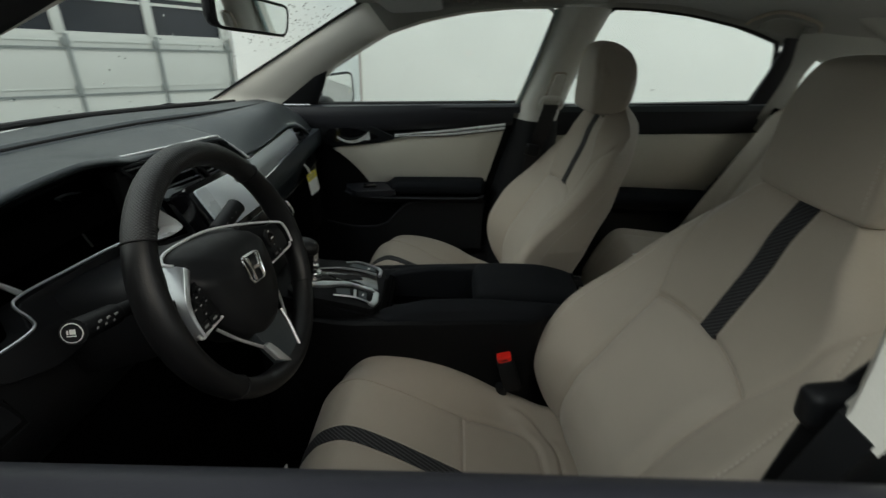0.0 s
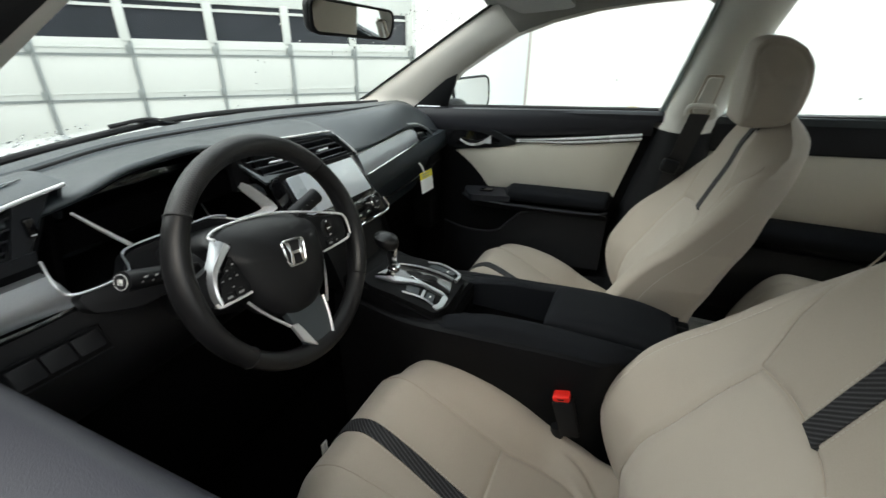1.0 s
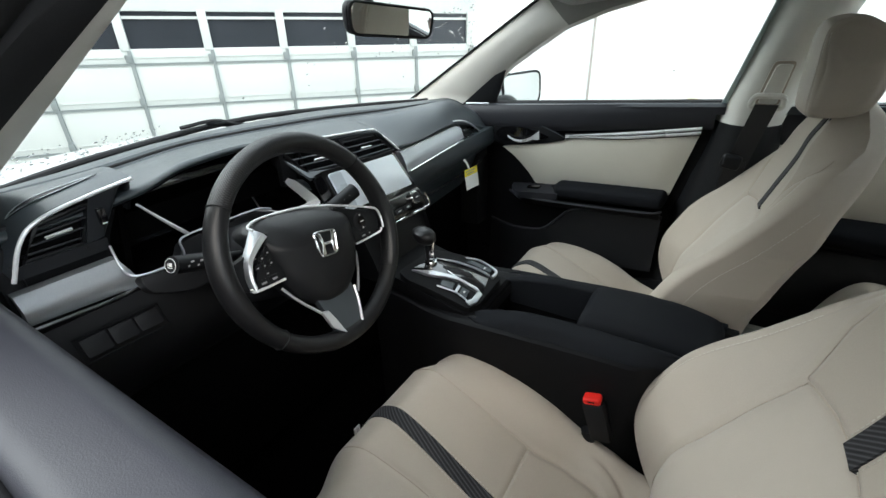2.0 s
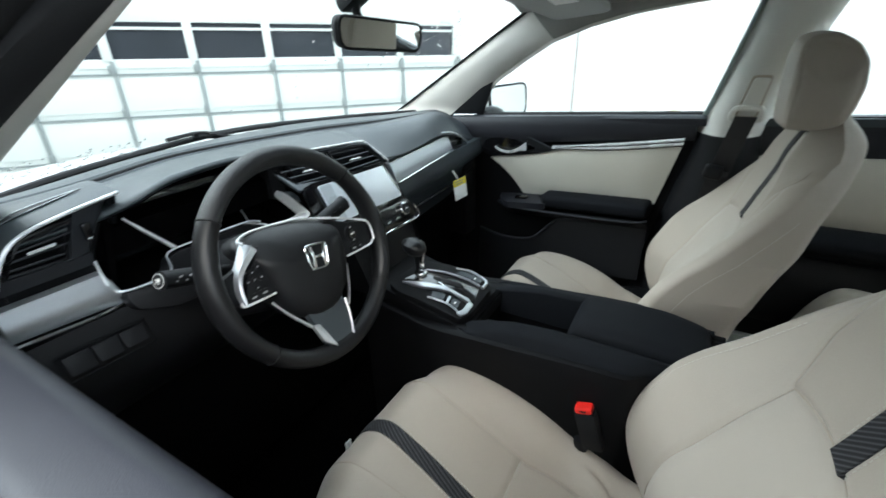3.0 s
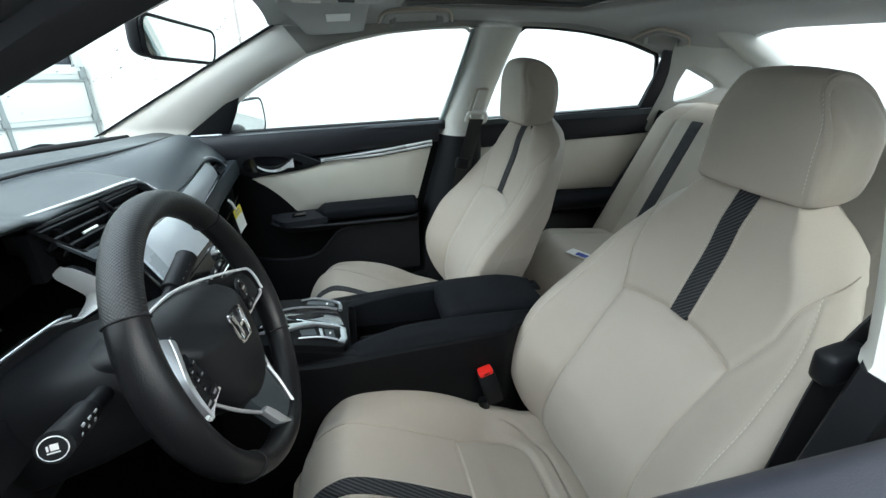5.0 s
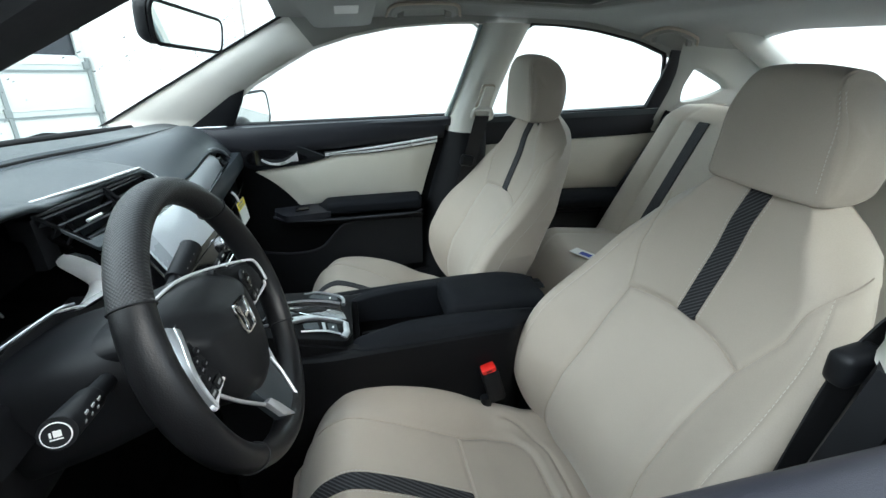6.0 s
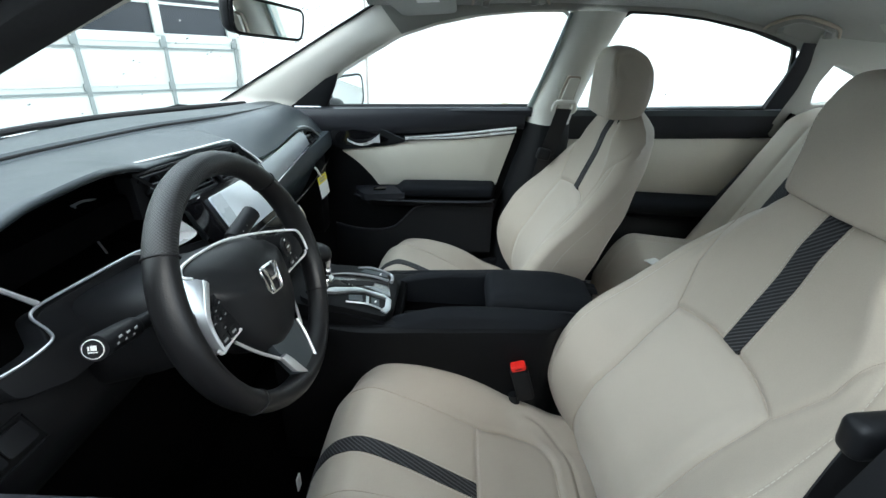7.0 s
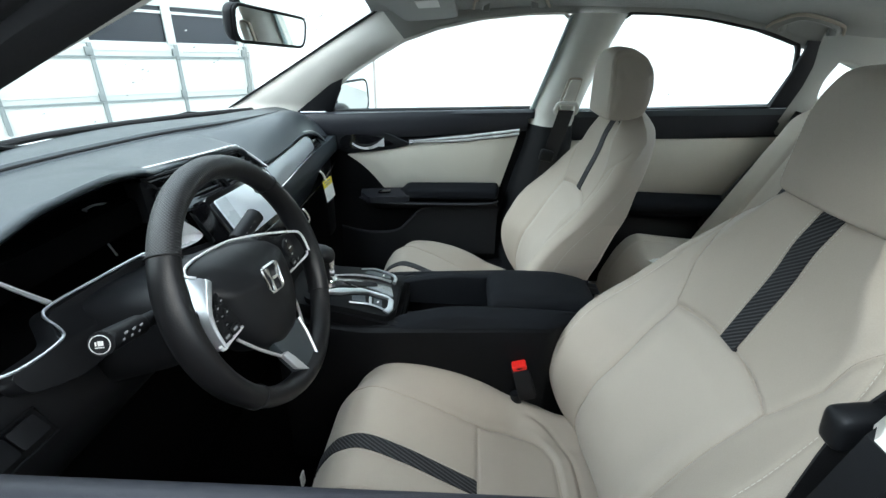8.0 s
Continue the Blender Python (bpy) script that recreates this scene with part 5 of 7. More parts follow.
    part("pod_cheek", plate([(-0.556, -0.506, 1.038), (-0.60, -0.506, 1.046), (-0.66, -0.508, 1.044), (-0.70, -0.508, 1.0), (-0.585, -0.508, 0.985)], (0, -0.006, 0), 0.002), POD, s)
    lens = [Vector(cap(0.10 + 0.58 * t, 0.30 + 0.045 * math.sin(t * math.pi))) for t in (k / 14 for k in range(15))] + [Vector(cap(0.10 + 0.58 * t, 0.30 - 0.045 * math.sin(t * math.pi))) for t in (1 - k / 14 for k in range(1, 14))]
    part("speaker_slot", plate([p + Vector((0, 0, 0.0008)) for p in lens], (0, 0, 0.0012)), BLACK, s)
    part("slot_line", tube([p + Vector((0, 0, 0.002)) for p in lens], 0.0007, straight=True, loop=True, sides=5), SILVER, s, "thin satin slot edge")
    part("silver_panel", sheet(lambda u, v: (-0.548 + 0.010 * math.sin(v * math.pi) + 0.006 * v, -0.690 + 0.125 * u + 0.018 * u * v, 0.930 - 0.044 * v - 0.010 * u * v), 12, 8, thick=(-0.02, 0, 0)), SATIN_PANEL, s, "brushed satin silver panel")
    part("panel_line", tube([(-0.536, -0.692, 0.882), (-0.534, -0.60, 0.877), (-0.540, -0.555, 0.876)], 0.0026, 16, 6), CHROME, s, "chrome trim line")
    part("knee_panel", sheet(lambda u, v: (-0.535 + 0.03 * math.sin(v * 3.0) - 0.10 * v * v, -0.690 + 0.52 * u, 0.872 - 0.24 * v), 20, 14, thick=(-0.05, 0, 0)), BLACK, s)
    for k in range(3):
        part("switch_blank", plate(rounded([(-0.516, -0.658 + 0.036 * k, 0.848 - 0.0015 * k), (-0.516, -0.625 + 0.036 * k, 0.847 - 0.0015 * k), (-0.502, -0.625 + 0.036 * k, 0.822), (-0.502, -0.658 + 0.036 * k, 0.823)], 0.003, 2), (0.003, 0, 0.001), 0.001), BLACK, s)
    part("switch_frame", tube([(-0.517, -0.664, 0.852), (-0.498, -0.664, 0.818), (-0.498, -0.548, 0.814), (-0.517, -0.548, 0.848)], 0.0020, straight=True, loop=True, sides=6), CONSOLE_BLACK, s)

    # centre vents
    vent(s, [(-0.556, -0.075, 1.003), (-0.572, -0.215, 1.010), (-0.532, -0.180, 0.955), (-0.520, -0.075, 0.952)], 4)
    vent(s, [(-0.546, 0.048, 0.998), (-0.557, -0.060, 1.002), (-0.518, -0.055, 0.952), (-0.508, 0.080, 0.952)], 4)
    part("vent_lip", loft([[Vector(p) + Vector((0, 0, h)) for p in ((-0.534, -0.238, 1.002), (-0.520, -0.196, 0.955), (-0.512, -0.122, 0.948), (-0.528, -0.126, 0.956), (-0.536, -0.188, 0.964))] for h in (0.0, -0.006)]), SOFT_DASH, s, "grey vent lip")
    part("vent_back", box((0.03, 0.30, 0.075), (-0.590, -0.07, 0.970), 0.005), BLACK, s)
    part("bezel", tube([(-0.606, -0.235, 1.022), (-0.592, -0.185, 1.020), (-0.566, -0.08, 1.016), (-0.548, 0.035, 1.010), (-0.544, 0.060, 1.002), (-0.522, 0.085, 0.972), (-0.505, 0.100, 0.948)], 0.0025, 40, 8), STRIP, s, "bright chrome vent bezel")
    # touchscreen and heater panel
    sc = [(-0.479, -0.184, 0.965), (-0.474, 0.028, 0.958), (-0.437, 0.050, 0.880), (-0.442, -0.178, 0.886)]
    nrm = Vector((0.90, 0.0, 0.43)).normalized()
    part("screen_housing", plate([Vector(p) - nrm * 0.002 for p in rounded([(-0.487, -0.194, 0.973), (-0.480, 0.040, 0.966), (-0.428, 0.072, 0.860), (-0.434, -0.188, 0.866)], 0.012)], -nrm * 0.035, 0.003), BLACK_GLOSS, s)
    part("screen", plate(rounded(sc, 0.006), nrm * 0.003, 0.001), SCREEN_FILM, s, "filmed glossy touchscreen with sky glare in its colour")
    part("touch_keys", plate([Vector(p) + nrm * 0.0032 for p in rounded([(-0.4782, -0.182, 0.9635), (-0.4772, -0.150, 0.9623), (-0.4428, -0.146, 0.8872), (-0.4432, -0.176, 0.8876)], 0.004, 3)], nrm * 0.0006), KEY_FILM, s, "grey filmed touch key strip")
    part("heater_panel", plate(rounded([(-0.437, -0.150, 0.872), (-0.432, 0.072, 0.868), (-0.418, 0.088, 0.818), (-0.422, -0.150, 0.822)], 0.008), (-0.03, 0, -0.01), 0.003), BLACK_GLOSS, s)
    hx = Vector((0.92, 0, 0.40)).normalized()
    for yy in (0.038, -0.120):
        k = part("temperature_knob", disc((-0.424, yy, 0.850), hx, 0.017, 0.018, 32, 0.003), CHROME, s, "chrome ringed knob")
        part("knob_face", disc(Vector((-0.424, yy, 0.850)) + hx * 0.0095, hx, 0.0130, 0.002, 28), BLACK, k)
        part("knob_mark", box((0.001, 0.010, 0.002), Vector((-0.424, yy, 0.850)) + hx * 0.011), WHITE, k)
    for j in range(4):
        part("heater_key", box((0.006, 0.030, 0.012), (-0.424, -0.095 + 0.034 * j, 0.836), 0.002, turn=Matrix.Rotation(radians(-23), 4, "Y")), BLACK, s)
        part("key_mark", box((0.001, 0.010, 0.003), (-0.4202, -0.095 + 0.034 * j, 0.8375)), WHITE, s)
    part("heater_trim", tube([(-0.424, 0.084, 0.850), (-0.416, 0.092, 0.825), (-0.415, 0.082, 0.814), (-0.416, 0.02, 0.815), (-0.420, -0.15, 0.818)], 0.0030, 30, 8), CHROME, s, "chrome trim line")
    part("centre_fascia", sheet(lambda u, v: (-0.440 + 0.05 * v - 0.02 * v * v, -0.150 + 0.240 * u + 0.02 * v * (1 - 2 * u), 0.82 - 0.13 * v), 16, 10, thick=(-0.06, 0, 0)), BLACK, s)
    part("console_flank", sheet(lambda u, v: (-0.49 + 0.06 * v + 0.06 * u - 0.055 * u * (1 - v), 0.098 + 0.012 * math.sin(u * 3) - 0.03 * v, 0.868 - 0.22 * u - 0.02 * v), 16, 6, thick=(-0.03, 0.01, 0)), BLACK, s)

    # passenger side
    def blade(u, v):
        y = 0.108 + 0.335 * u
        zt = 0.940 + 0.012 * u
        return (-0.510 - 0.016 * u + 0.020 * v + 0.004 * math.sin(v * math.pi), y, zt - (0.052 - 0.010 * u) * v)
    part("silver_panel", sheet(blade, 30, 8, thick=(-0.02, 0, 0)), SATIN_PANEL, s, "brushed satin silver panel")
    part("panel_line", tube([(-0.488, 0.118, 0.890), (-0.492, 0.30, 0.902), (-0.502, 0.50, 0.910)], 0.0022, 20, 6), CHROME, s, "chrome trim line")

    def lower(u, v):
        y = 0.115 + 0.555 * u
        return (-0.495 + 0.012 * math.sin(v * math.pi) - 0.20 * v ** 3, y, 0.893 + 0.02 * u - (0.10 - 0.015 * u) * min(v * 1.6, 1) - 0.24 * max(0, v - 0.625) / 0.375)
    part("glovebox", sheet(lower, 30, 24, thick=(-0.05, 0, 0)), SOFT_DASH, s)
    part("glovebox_line", tube([(-0.487, 0.19, 0.797), (-0.487, 0.40, 0.805), (-0.492, 0.60, 0.822)], 0.003, 20, 6), BLACK_GLOSS, s)
    vent(s, [(-0.528, 0.425, 0.955), (-0.535, 0.520, 0.938), (-0.515, 0.535, 0.902), (-0.505, 0.455, 0.912)], 3)
    part("bezel", tube([(-0.522, 0.400, 0.968), (-0.518, 0.450, 0.962), (-0.512, 0.505, 0.942), (-0.508, 0.572, 0.902)], 0.003, 24, 8), SILVER, s, "satin vent bezel")
    part("end_cap", box((0.28, 0.09, 0.34), (-0.665, 0.625, 0.705), 0.02), BLACK, s)
    part("end_cap", box((0.26, 0.03, 0.30), (-0.70, -0.68, 0.84), 0.01), BLACK, s)
    return s


def vent(parent, corners, n):
    """An air vent: a recess with slats between four corners (top inner, top outer, low outer, low inner)."""
    a, b, c, d = (Vector(p) for p in corners)
    nr = (b - a).cross(d - a).normalized()
    if nr.x < 0:
        nr = -nr
    part("vent_recess", plate([p - nr * 0.022 for p in (a, b, c, d)], -nr * 0.006), CONSOLE_BLACK, parent, shade=False)
    for k in range(n):
        t = (k + 0.5) / n
        p, q = a.lerp(d, t), b.lerp(c, t)
        dn = (d - a).normalized()
        w = (d - a).length / n * 0.24
        part("slat", plate([p - dn * w, q - dn * w, q + dn * w - nr * 0.020, p + dn * w - nr * 0.020], dn * 0.0025 + nr * 0.0005), POD, parent, shade=False)
    m, q = a.lerp(d, 0.5), b.lerp(c, 0.5)
    e = (q - m).normalized()
    ce = m.lerp(q, 0.5)
    part("vent_tab", tube([ce - e * 0.016, ce + e * 0.016], 0.0024, 4, 8), STRIP, parent, "satin vent tab")
    part("vent_frame", tube([a, b, c, d], 0.004, straight=True, loop=True, sides=6), BLACK, parent)


dashboard()


def price_tag():
    s = thing("paper_tag", "white and yellow paper tag hanging from the glovebox", "tag")
    part("string", tube([(-0.481, 0.399, 0.850), (-0.474, 0.404, 0.838), (-0.469, 0.410, 0.818)], 0.0035, 8, 6), WHITE, s)
    m = Matrix.Translation((-0.464, 0.419, 0.787)) @ Matrix.Rotation(radians(-3), 4, "X") @ Matrix.Rotation(radians(-9), 4, "Y")
    part("tag", box((0.0012, 0.084, 0.066), (0, 0, 0)), WHITE, s, shade=False).matrix_local = m
    part("header", box((0.0018, 0.084, 0.022), (0, 0, 0.022)), YELLOW, s, shade=False).matrix_local = m
    for k in range(2):
        part("print_line", box((0.0022, 0.060 - 0.014 * k, 0.0035), (0, -0.004, 0.026 - 0.008 * k)), GREY_MARK, s, shade=False).matrix_local = m


price_tag()


# ---- centre console ----
def console():
    s = thing("centre_console", "black centre console with silver gear panel and cloth armrest", "centre console")

    ledge = curve((-0.44, 0.680), (-0.30, 0.664), (-0.20, 0.671), (-0.05, 0.682), (0.156, 0.694), (0.31, 0.690))

    def body(side):
        def f(u, v):
            x = -0.44 + 0.75 * u
            top = ledge(x)
            w = 0.112 + 0.021 * smooth(-0.36, -0.2, x) - 0.045 * smooth(0.15, 0.215, x)
            if v < 0.2:
                t = v / 0.2
                return (x, side * (w - 0.030 * (1 - t)) - 0.015, top - 0.005 * t**4 - 0.006 * (1 - t) ** 2)
            t = (v - 0.2) / 0.8
            return (x, side * (w + 0.0035 * math.sqrt(min(1.0, t * 14)) + 0.006 * t) - 0.015, top - 0.005 - (top - 0.25) * t)
        return f
    for sd in (-1, 1):
        part("side_panel", sheet(body(sd), 50, 40, thick=(0, -sd * 0.02, 0)), CONSOLE_BLACK, s)
    # front deck under the gear panel
    part("deck", sheet(lambda u, v: (-0.43 + 0.27 * v, -0.122 + 0.186 * u, 0.726 - 0.062 * v), 10, 16, thick=(0, 0, -0.03)), CONSOLE_BLACK, s)

    def top(x):
        return 0.742 - 0.23 * (x + 0.44)

    def pt(x, y, h=0.0):
        return Vector((x, y, top(x) + h))
    outer = [pt(-0.372, -0.112), pt(-0.365, 0.020), pt(-0.33, 0.045), pt(-0.27, 0.066), pt(-0.20, 0.062), pt(-0.178, 0.035), pt(-0.174, -0.080), pt(-0.186, -0.114), pt(-0.275, -0.116), pt(-0.34, -0.124)]
    part("gear_panel", plate(rounded([p + Vector((0, 0, 0.001)) for p in outer], 0.012), (0, 0, -0.032), 0.004), CONSOLE_BLACK, s)
    well = [pt(-0.352, -0.080, 0.004), pt(-0.335, -0.006, 0.004), pt(-0.27, 0.014, 0.004), pt(-0.20, 0.018, 0.004), pt(-0.186, -0.040, 0.004), pt(-0.25, -0.040, 0.004), pt(-0.30, -0.056, 0.004)]
    part("gear_well", plate(well, (0, 0, -0.004), 0.001), BLACK_GLOSS, s, "piano black gear surround")
    gate = [pt(-0.306, -0.026, 0.006), pt(-0.242, 0.000, 0.006), pt(-0.225, -0.010, 0.006), pt(-0.278, -0.034, 0.006)]
    part("gear_gate", plate(rounded(gate, 0.006, 3), (0, 0, -0.003)), BLACK_RUBBER, s)
    part("gate_chip", tube([pt(-0.284, -0.036, 0.006), pt(-0.263, -0.040, 0.006)], 0.0016, 4, 6), CHROME, s, "small chrome chip")
    # broad satin arm on the driver's side
    band = [pt(-0.350, -0.091, 0.006), pt(-0.307, -0.062, 0.010), pt(-0.258, -0.041, 0.010), pt(-0.200, -0.042, 0.008), pt(-0.183, -0.052, 0.005), pt(-0.207, -0.052, 0.008), pt(-0.244, -0.051, 0.010), pt(-0.272, -0.062, 0.010), pt(-0.300, -0.080, 0.010)]
    part("panel_arm", plate(band, (0, 0, -0.008), 0.002), SILVER, s, "satin silver arm")
    end = [pt(-0.195, -0.050, 0.006), pt(-0.183, -0.050, 0.005), pt(-0.180, -0.085, 0.004), pt(-0.187, -0.105, 0.004), pt(-0.200, -0.100, 0.005), pt(-0.193, -0.084, 0.005)]
    part("panel_arm", plate(end, (0, 0, -0.010), 0.002), SILVER, s, "satin silver arm")
    part("panel_line", tube([pt(-0.275, -0.098, 0.004), pt(-0.231, -0.090, 0.005), pt(-0.199, -0.096, 0.005)], 0.0020, 14, 6), SILVER, s, "thin satin line")
    part("hold_switch", plate([pt(-0.268, -0.093, 0.005), pt(-0.240, -0.087, 0.005), pt(-0.246, -0.066, 0.006), pt(-0.274, -0.076, 0.006)], (0, 0, 0.002)), SOFT_DASH, s)
    part("park_switch", plate([pt(-0.222, -0.088, 0.005), pt(-0.203, -0.093, 0.005), pt(-0.208, -0.067, 0.006), pt(-0.226, -0.066, 0.006)], (0, 0, 0.002)), SOFT_DASH, s)
    part("switch_edge", plate([pt(-0.233, -0.088, 0.006), pt(-0.227, -0.089, 0.006), pt(-0.231, -0.066, 0.007), pt(-0.237, -0.066, 0.007)], (0, 0, 0.002)), SILVER, s)
    part("switch_mark", box((0.004, 0.007, 0.0006), pt(-0.214, -0.079, 0.0086)), WHITE, s)
    # arm on the passenger's side
    part("panel_arm", tube([pt(-0.330, -0.011, 0.006), pt(-0.286, 0.009, 0.008), pt(-0.235, 0.020, 0.008), pt(-0.200, 0.020, 0.006)], lambda t: 0.0018 + 0.0016 * t, 24, 8), SILVER, s, "satin silver arm")
    part("panel_arm", tube([pt(-0.278, 0.045, 0.006), pt(-0.248, 0.058, 0.007), pt(-0.208, 0.054, 0.006), pt(-0.194, 0.044, 0.005), pt(-0.193, 0.018, 0.005)], lambda t: 0.0018 + 0.0028 * t, 24, 8), SILVER, s, "satin silver arm")
    part("side_switch", plate([pt(-0.268, 0.028, 0.004), pt(-0.206, 0.032, 0.004), pt(-0.206, 0.048, 0.004), pt(-0.262, 0.046, 0.004)], (0, 0, 0.003)), SOFT_DASH, s)
    part("switch_mark", box((0.004, 0.007, 0.0006), pt(-0.222, 0.038, 0.0076)), WHITE, s)
    # storage bin, its inner shade put into the near-black colour
    part("bin_floor", box((0.24, 0.16, 0.01), (-0.06, -0.015, 0.605), 0.002), SHADE_BLACK, s)
    part("bin_front", box((0.014, 0.166, 0.066), (-0.168, -0.015, 0.636), 0.003), SHADE_BLACK, s)
    part("bin_tray", plate(rounded([(-0.155, -0.034, 0.648), (-0.04, -0.030, 0.652), (0.05, -0.030, 0.656), (0.05, -0.030, 0.612), (-0.155, -0.034, 0.612)], 0.006), (0, -0.007, 0), 0.002), CONSOLE_BLACK, s)
    rail_top = {-1: curve((-0.182, 0.664), (-0.165, 0.677), (-0.12, 0.692), (-0.05, 0.708), (0.06, 0.714), (0.20, 0.710), (0.30, 0.700)),
                1: curve((-0.190, 0.658), (-0.175, 0.670), (-0.10, 0.688), (-0.036, 0.697), (0.195, 0.703), (0.30, 0.697))}
    for sd in (-1, 1):
        # cloth-covered rail beside the bin, with a rounded crest and a sloping flank
        rows = []
        for k in range(61):
            t = k / 60
            x = -0.180 + 0.470 * t
            top = rail_top[sd](x)
            out = 0.108 + 0.014 * smooth(0, 0.06, t) - 0.030 * smooth(0.70, 0.84, t)
            inn = 0.074 - 0.002 * smooth(0.58, 0.84, t)
            low = ledge(x) - 0.006
            sec = rounded([(x, inn, top - 0.003), (x, inn + 0.012, top), (x, out - 0.010, top - 0.007), (x, out, low + 0.008), (x, out + 0.004, low), (x, inn, 0.606)], 0.006, 4)
            rows.append([(p.x, -0.015 + sd * p.y, p.z) for p in sec])
        part("side_rail", loft(rows), BLACK_CLOTH, s, "black cloth-covered side rail")
    # armrest lid
    rings = []
    for k in range(33):
        t = k / 32
        x = 0.036 + 0.250 * t
        e = (1 - abs(2 * t - 1) ** 9) ** 0.5 if 0 < t < 1 else 0.0
        w, h = 0.066 + 0.010 * e, 0.018 + 0.018 * e
        rings.append([(x, -0.002 + math.copysign(abs(math.cos(a)) ** 0.32, math.cos(a)) * w, 0.683 + 0.005 * math.sin(t * 3.1) - 0.010 * smooth(0.6, 1.0, t) + math.copysign(abs(math.sin(a)) ** 0.55, math.sin(a)) * h) for a in (2 * math.pi * j / 48 for j in range(48))])
    part("armrest_lid", loft(rings), BLACK_CLOTH, s, "black cloth armrest lid")
    return s


def gear_lever():
    s = thing("gear_lever", "black gear lever with chrome side button", "gear lever")
    part("shaft", tube([(-0.334, -0.032, 0.700), (-0.342, -0.033, 0.785)], 0.0085, 6, 12), BLACK, s)
    rings = []
    for t, w, d in ((0, 0.011, 0.012), (0.10, 0.019, 0.023), (0.28, 0.024, 0.0285), (0.52, 0.025, 0.030), (0.74, 0.024, 0.0285), (0.90, 0.017, 0.021), (0.98, 0.009, 0.012), (1.0, 0.002, 0.003)):
        c = Vector((-0.346 - 0.004 * t, -0.034, 0.772 + 0.038 * t))
        rings.append([c + Vector((d * math.cos(a), w * math.sin(a), -0.12 * d * math.cos(a))) for a in (2 * math.pi * j / 28 for j in range(28))])
    part("knob", loft(rings), LEATHER, s)
    part("button", plate(rounded([(-0.333, -0.040, 0.733), (-0.322, -0.036, 0.733), (-0.318, -0.036, 0.784), (-0.330, -0.042, 0.784)], 0.004), (-0.005, 0.008, 0), 0.0015), CHROME, s, "chrome button")
    part("collar", disc((-0.334, -0.032, 0.722), (0, 0, 1), 0.016, 0.012, 20, 0.003), CHROME, s)


console()
gear_lever()


def buckle(loc, ry):
    s = thing("belt_buckle", "black seat belt buckle with red release button", "belt buckle", loc, group="belt buckles")
    m = Matrix.Rotation(ry, 4, "Y")
    part("housing", box((0.038, 0.026, 0.085), (0, 0, -0.048), 0.006), BLACK, s).matrix_local = m
    part("release_button", box((0.032, 0.023, 0.013), (0, 0, 0.0), 0.005), RED, s, "red release button").matrix_local = m
    part("stalk", tube([(0, 0, -0.08), (0.012, 0, -0.15), (0.03, 0, -0.24)], 0.010, 8, 10, flat=1.2), BLACK, s)
    part("button_mark", box((0.012, 0.0004, 0.003), (0, -0.0119, 0.001)), BLACK, s).matrix_local = m
    return s


buckle((0.102, -0.165, 0.613), radians(-18))
buckle((0.036, 0.150, 0.590), radians(-10))


# ---- doors ----
def door_face(x, z):
    """How far the inner face of a door stands from the middle of the car."""
    y = 0.672
    y += 0.020 * smooth(0.93, 0.72, z) - 0.028 * smooth(0.70, 0.40, z)
    y -= 0.030 * smooth(0.10, -0.60, x)
    return y


def open_belt(x):
    """Height of the capping on the door whose window is wound down."""
    return 1.015 + 0.040 * min(x, 0.0) + 0.030 * max(x, 0.0)


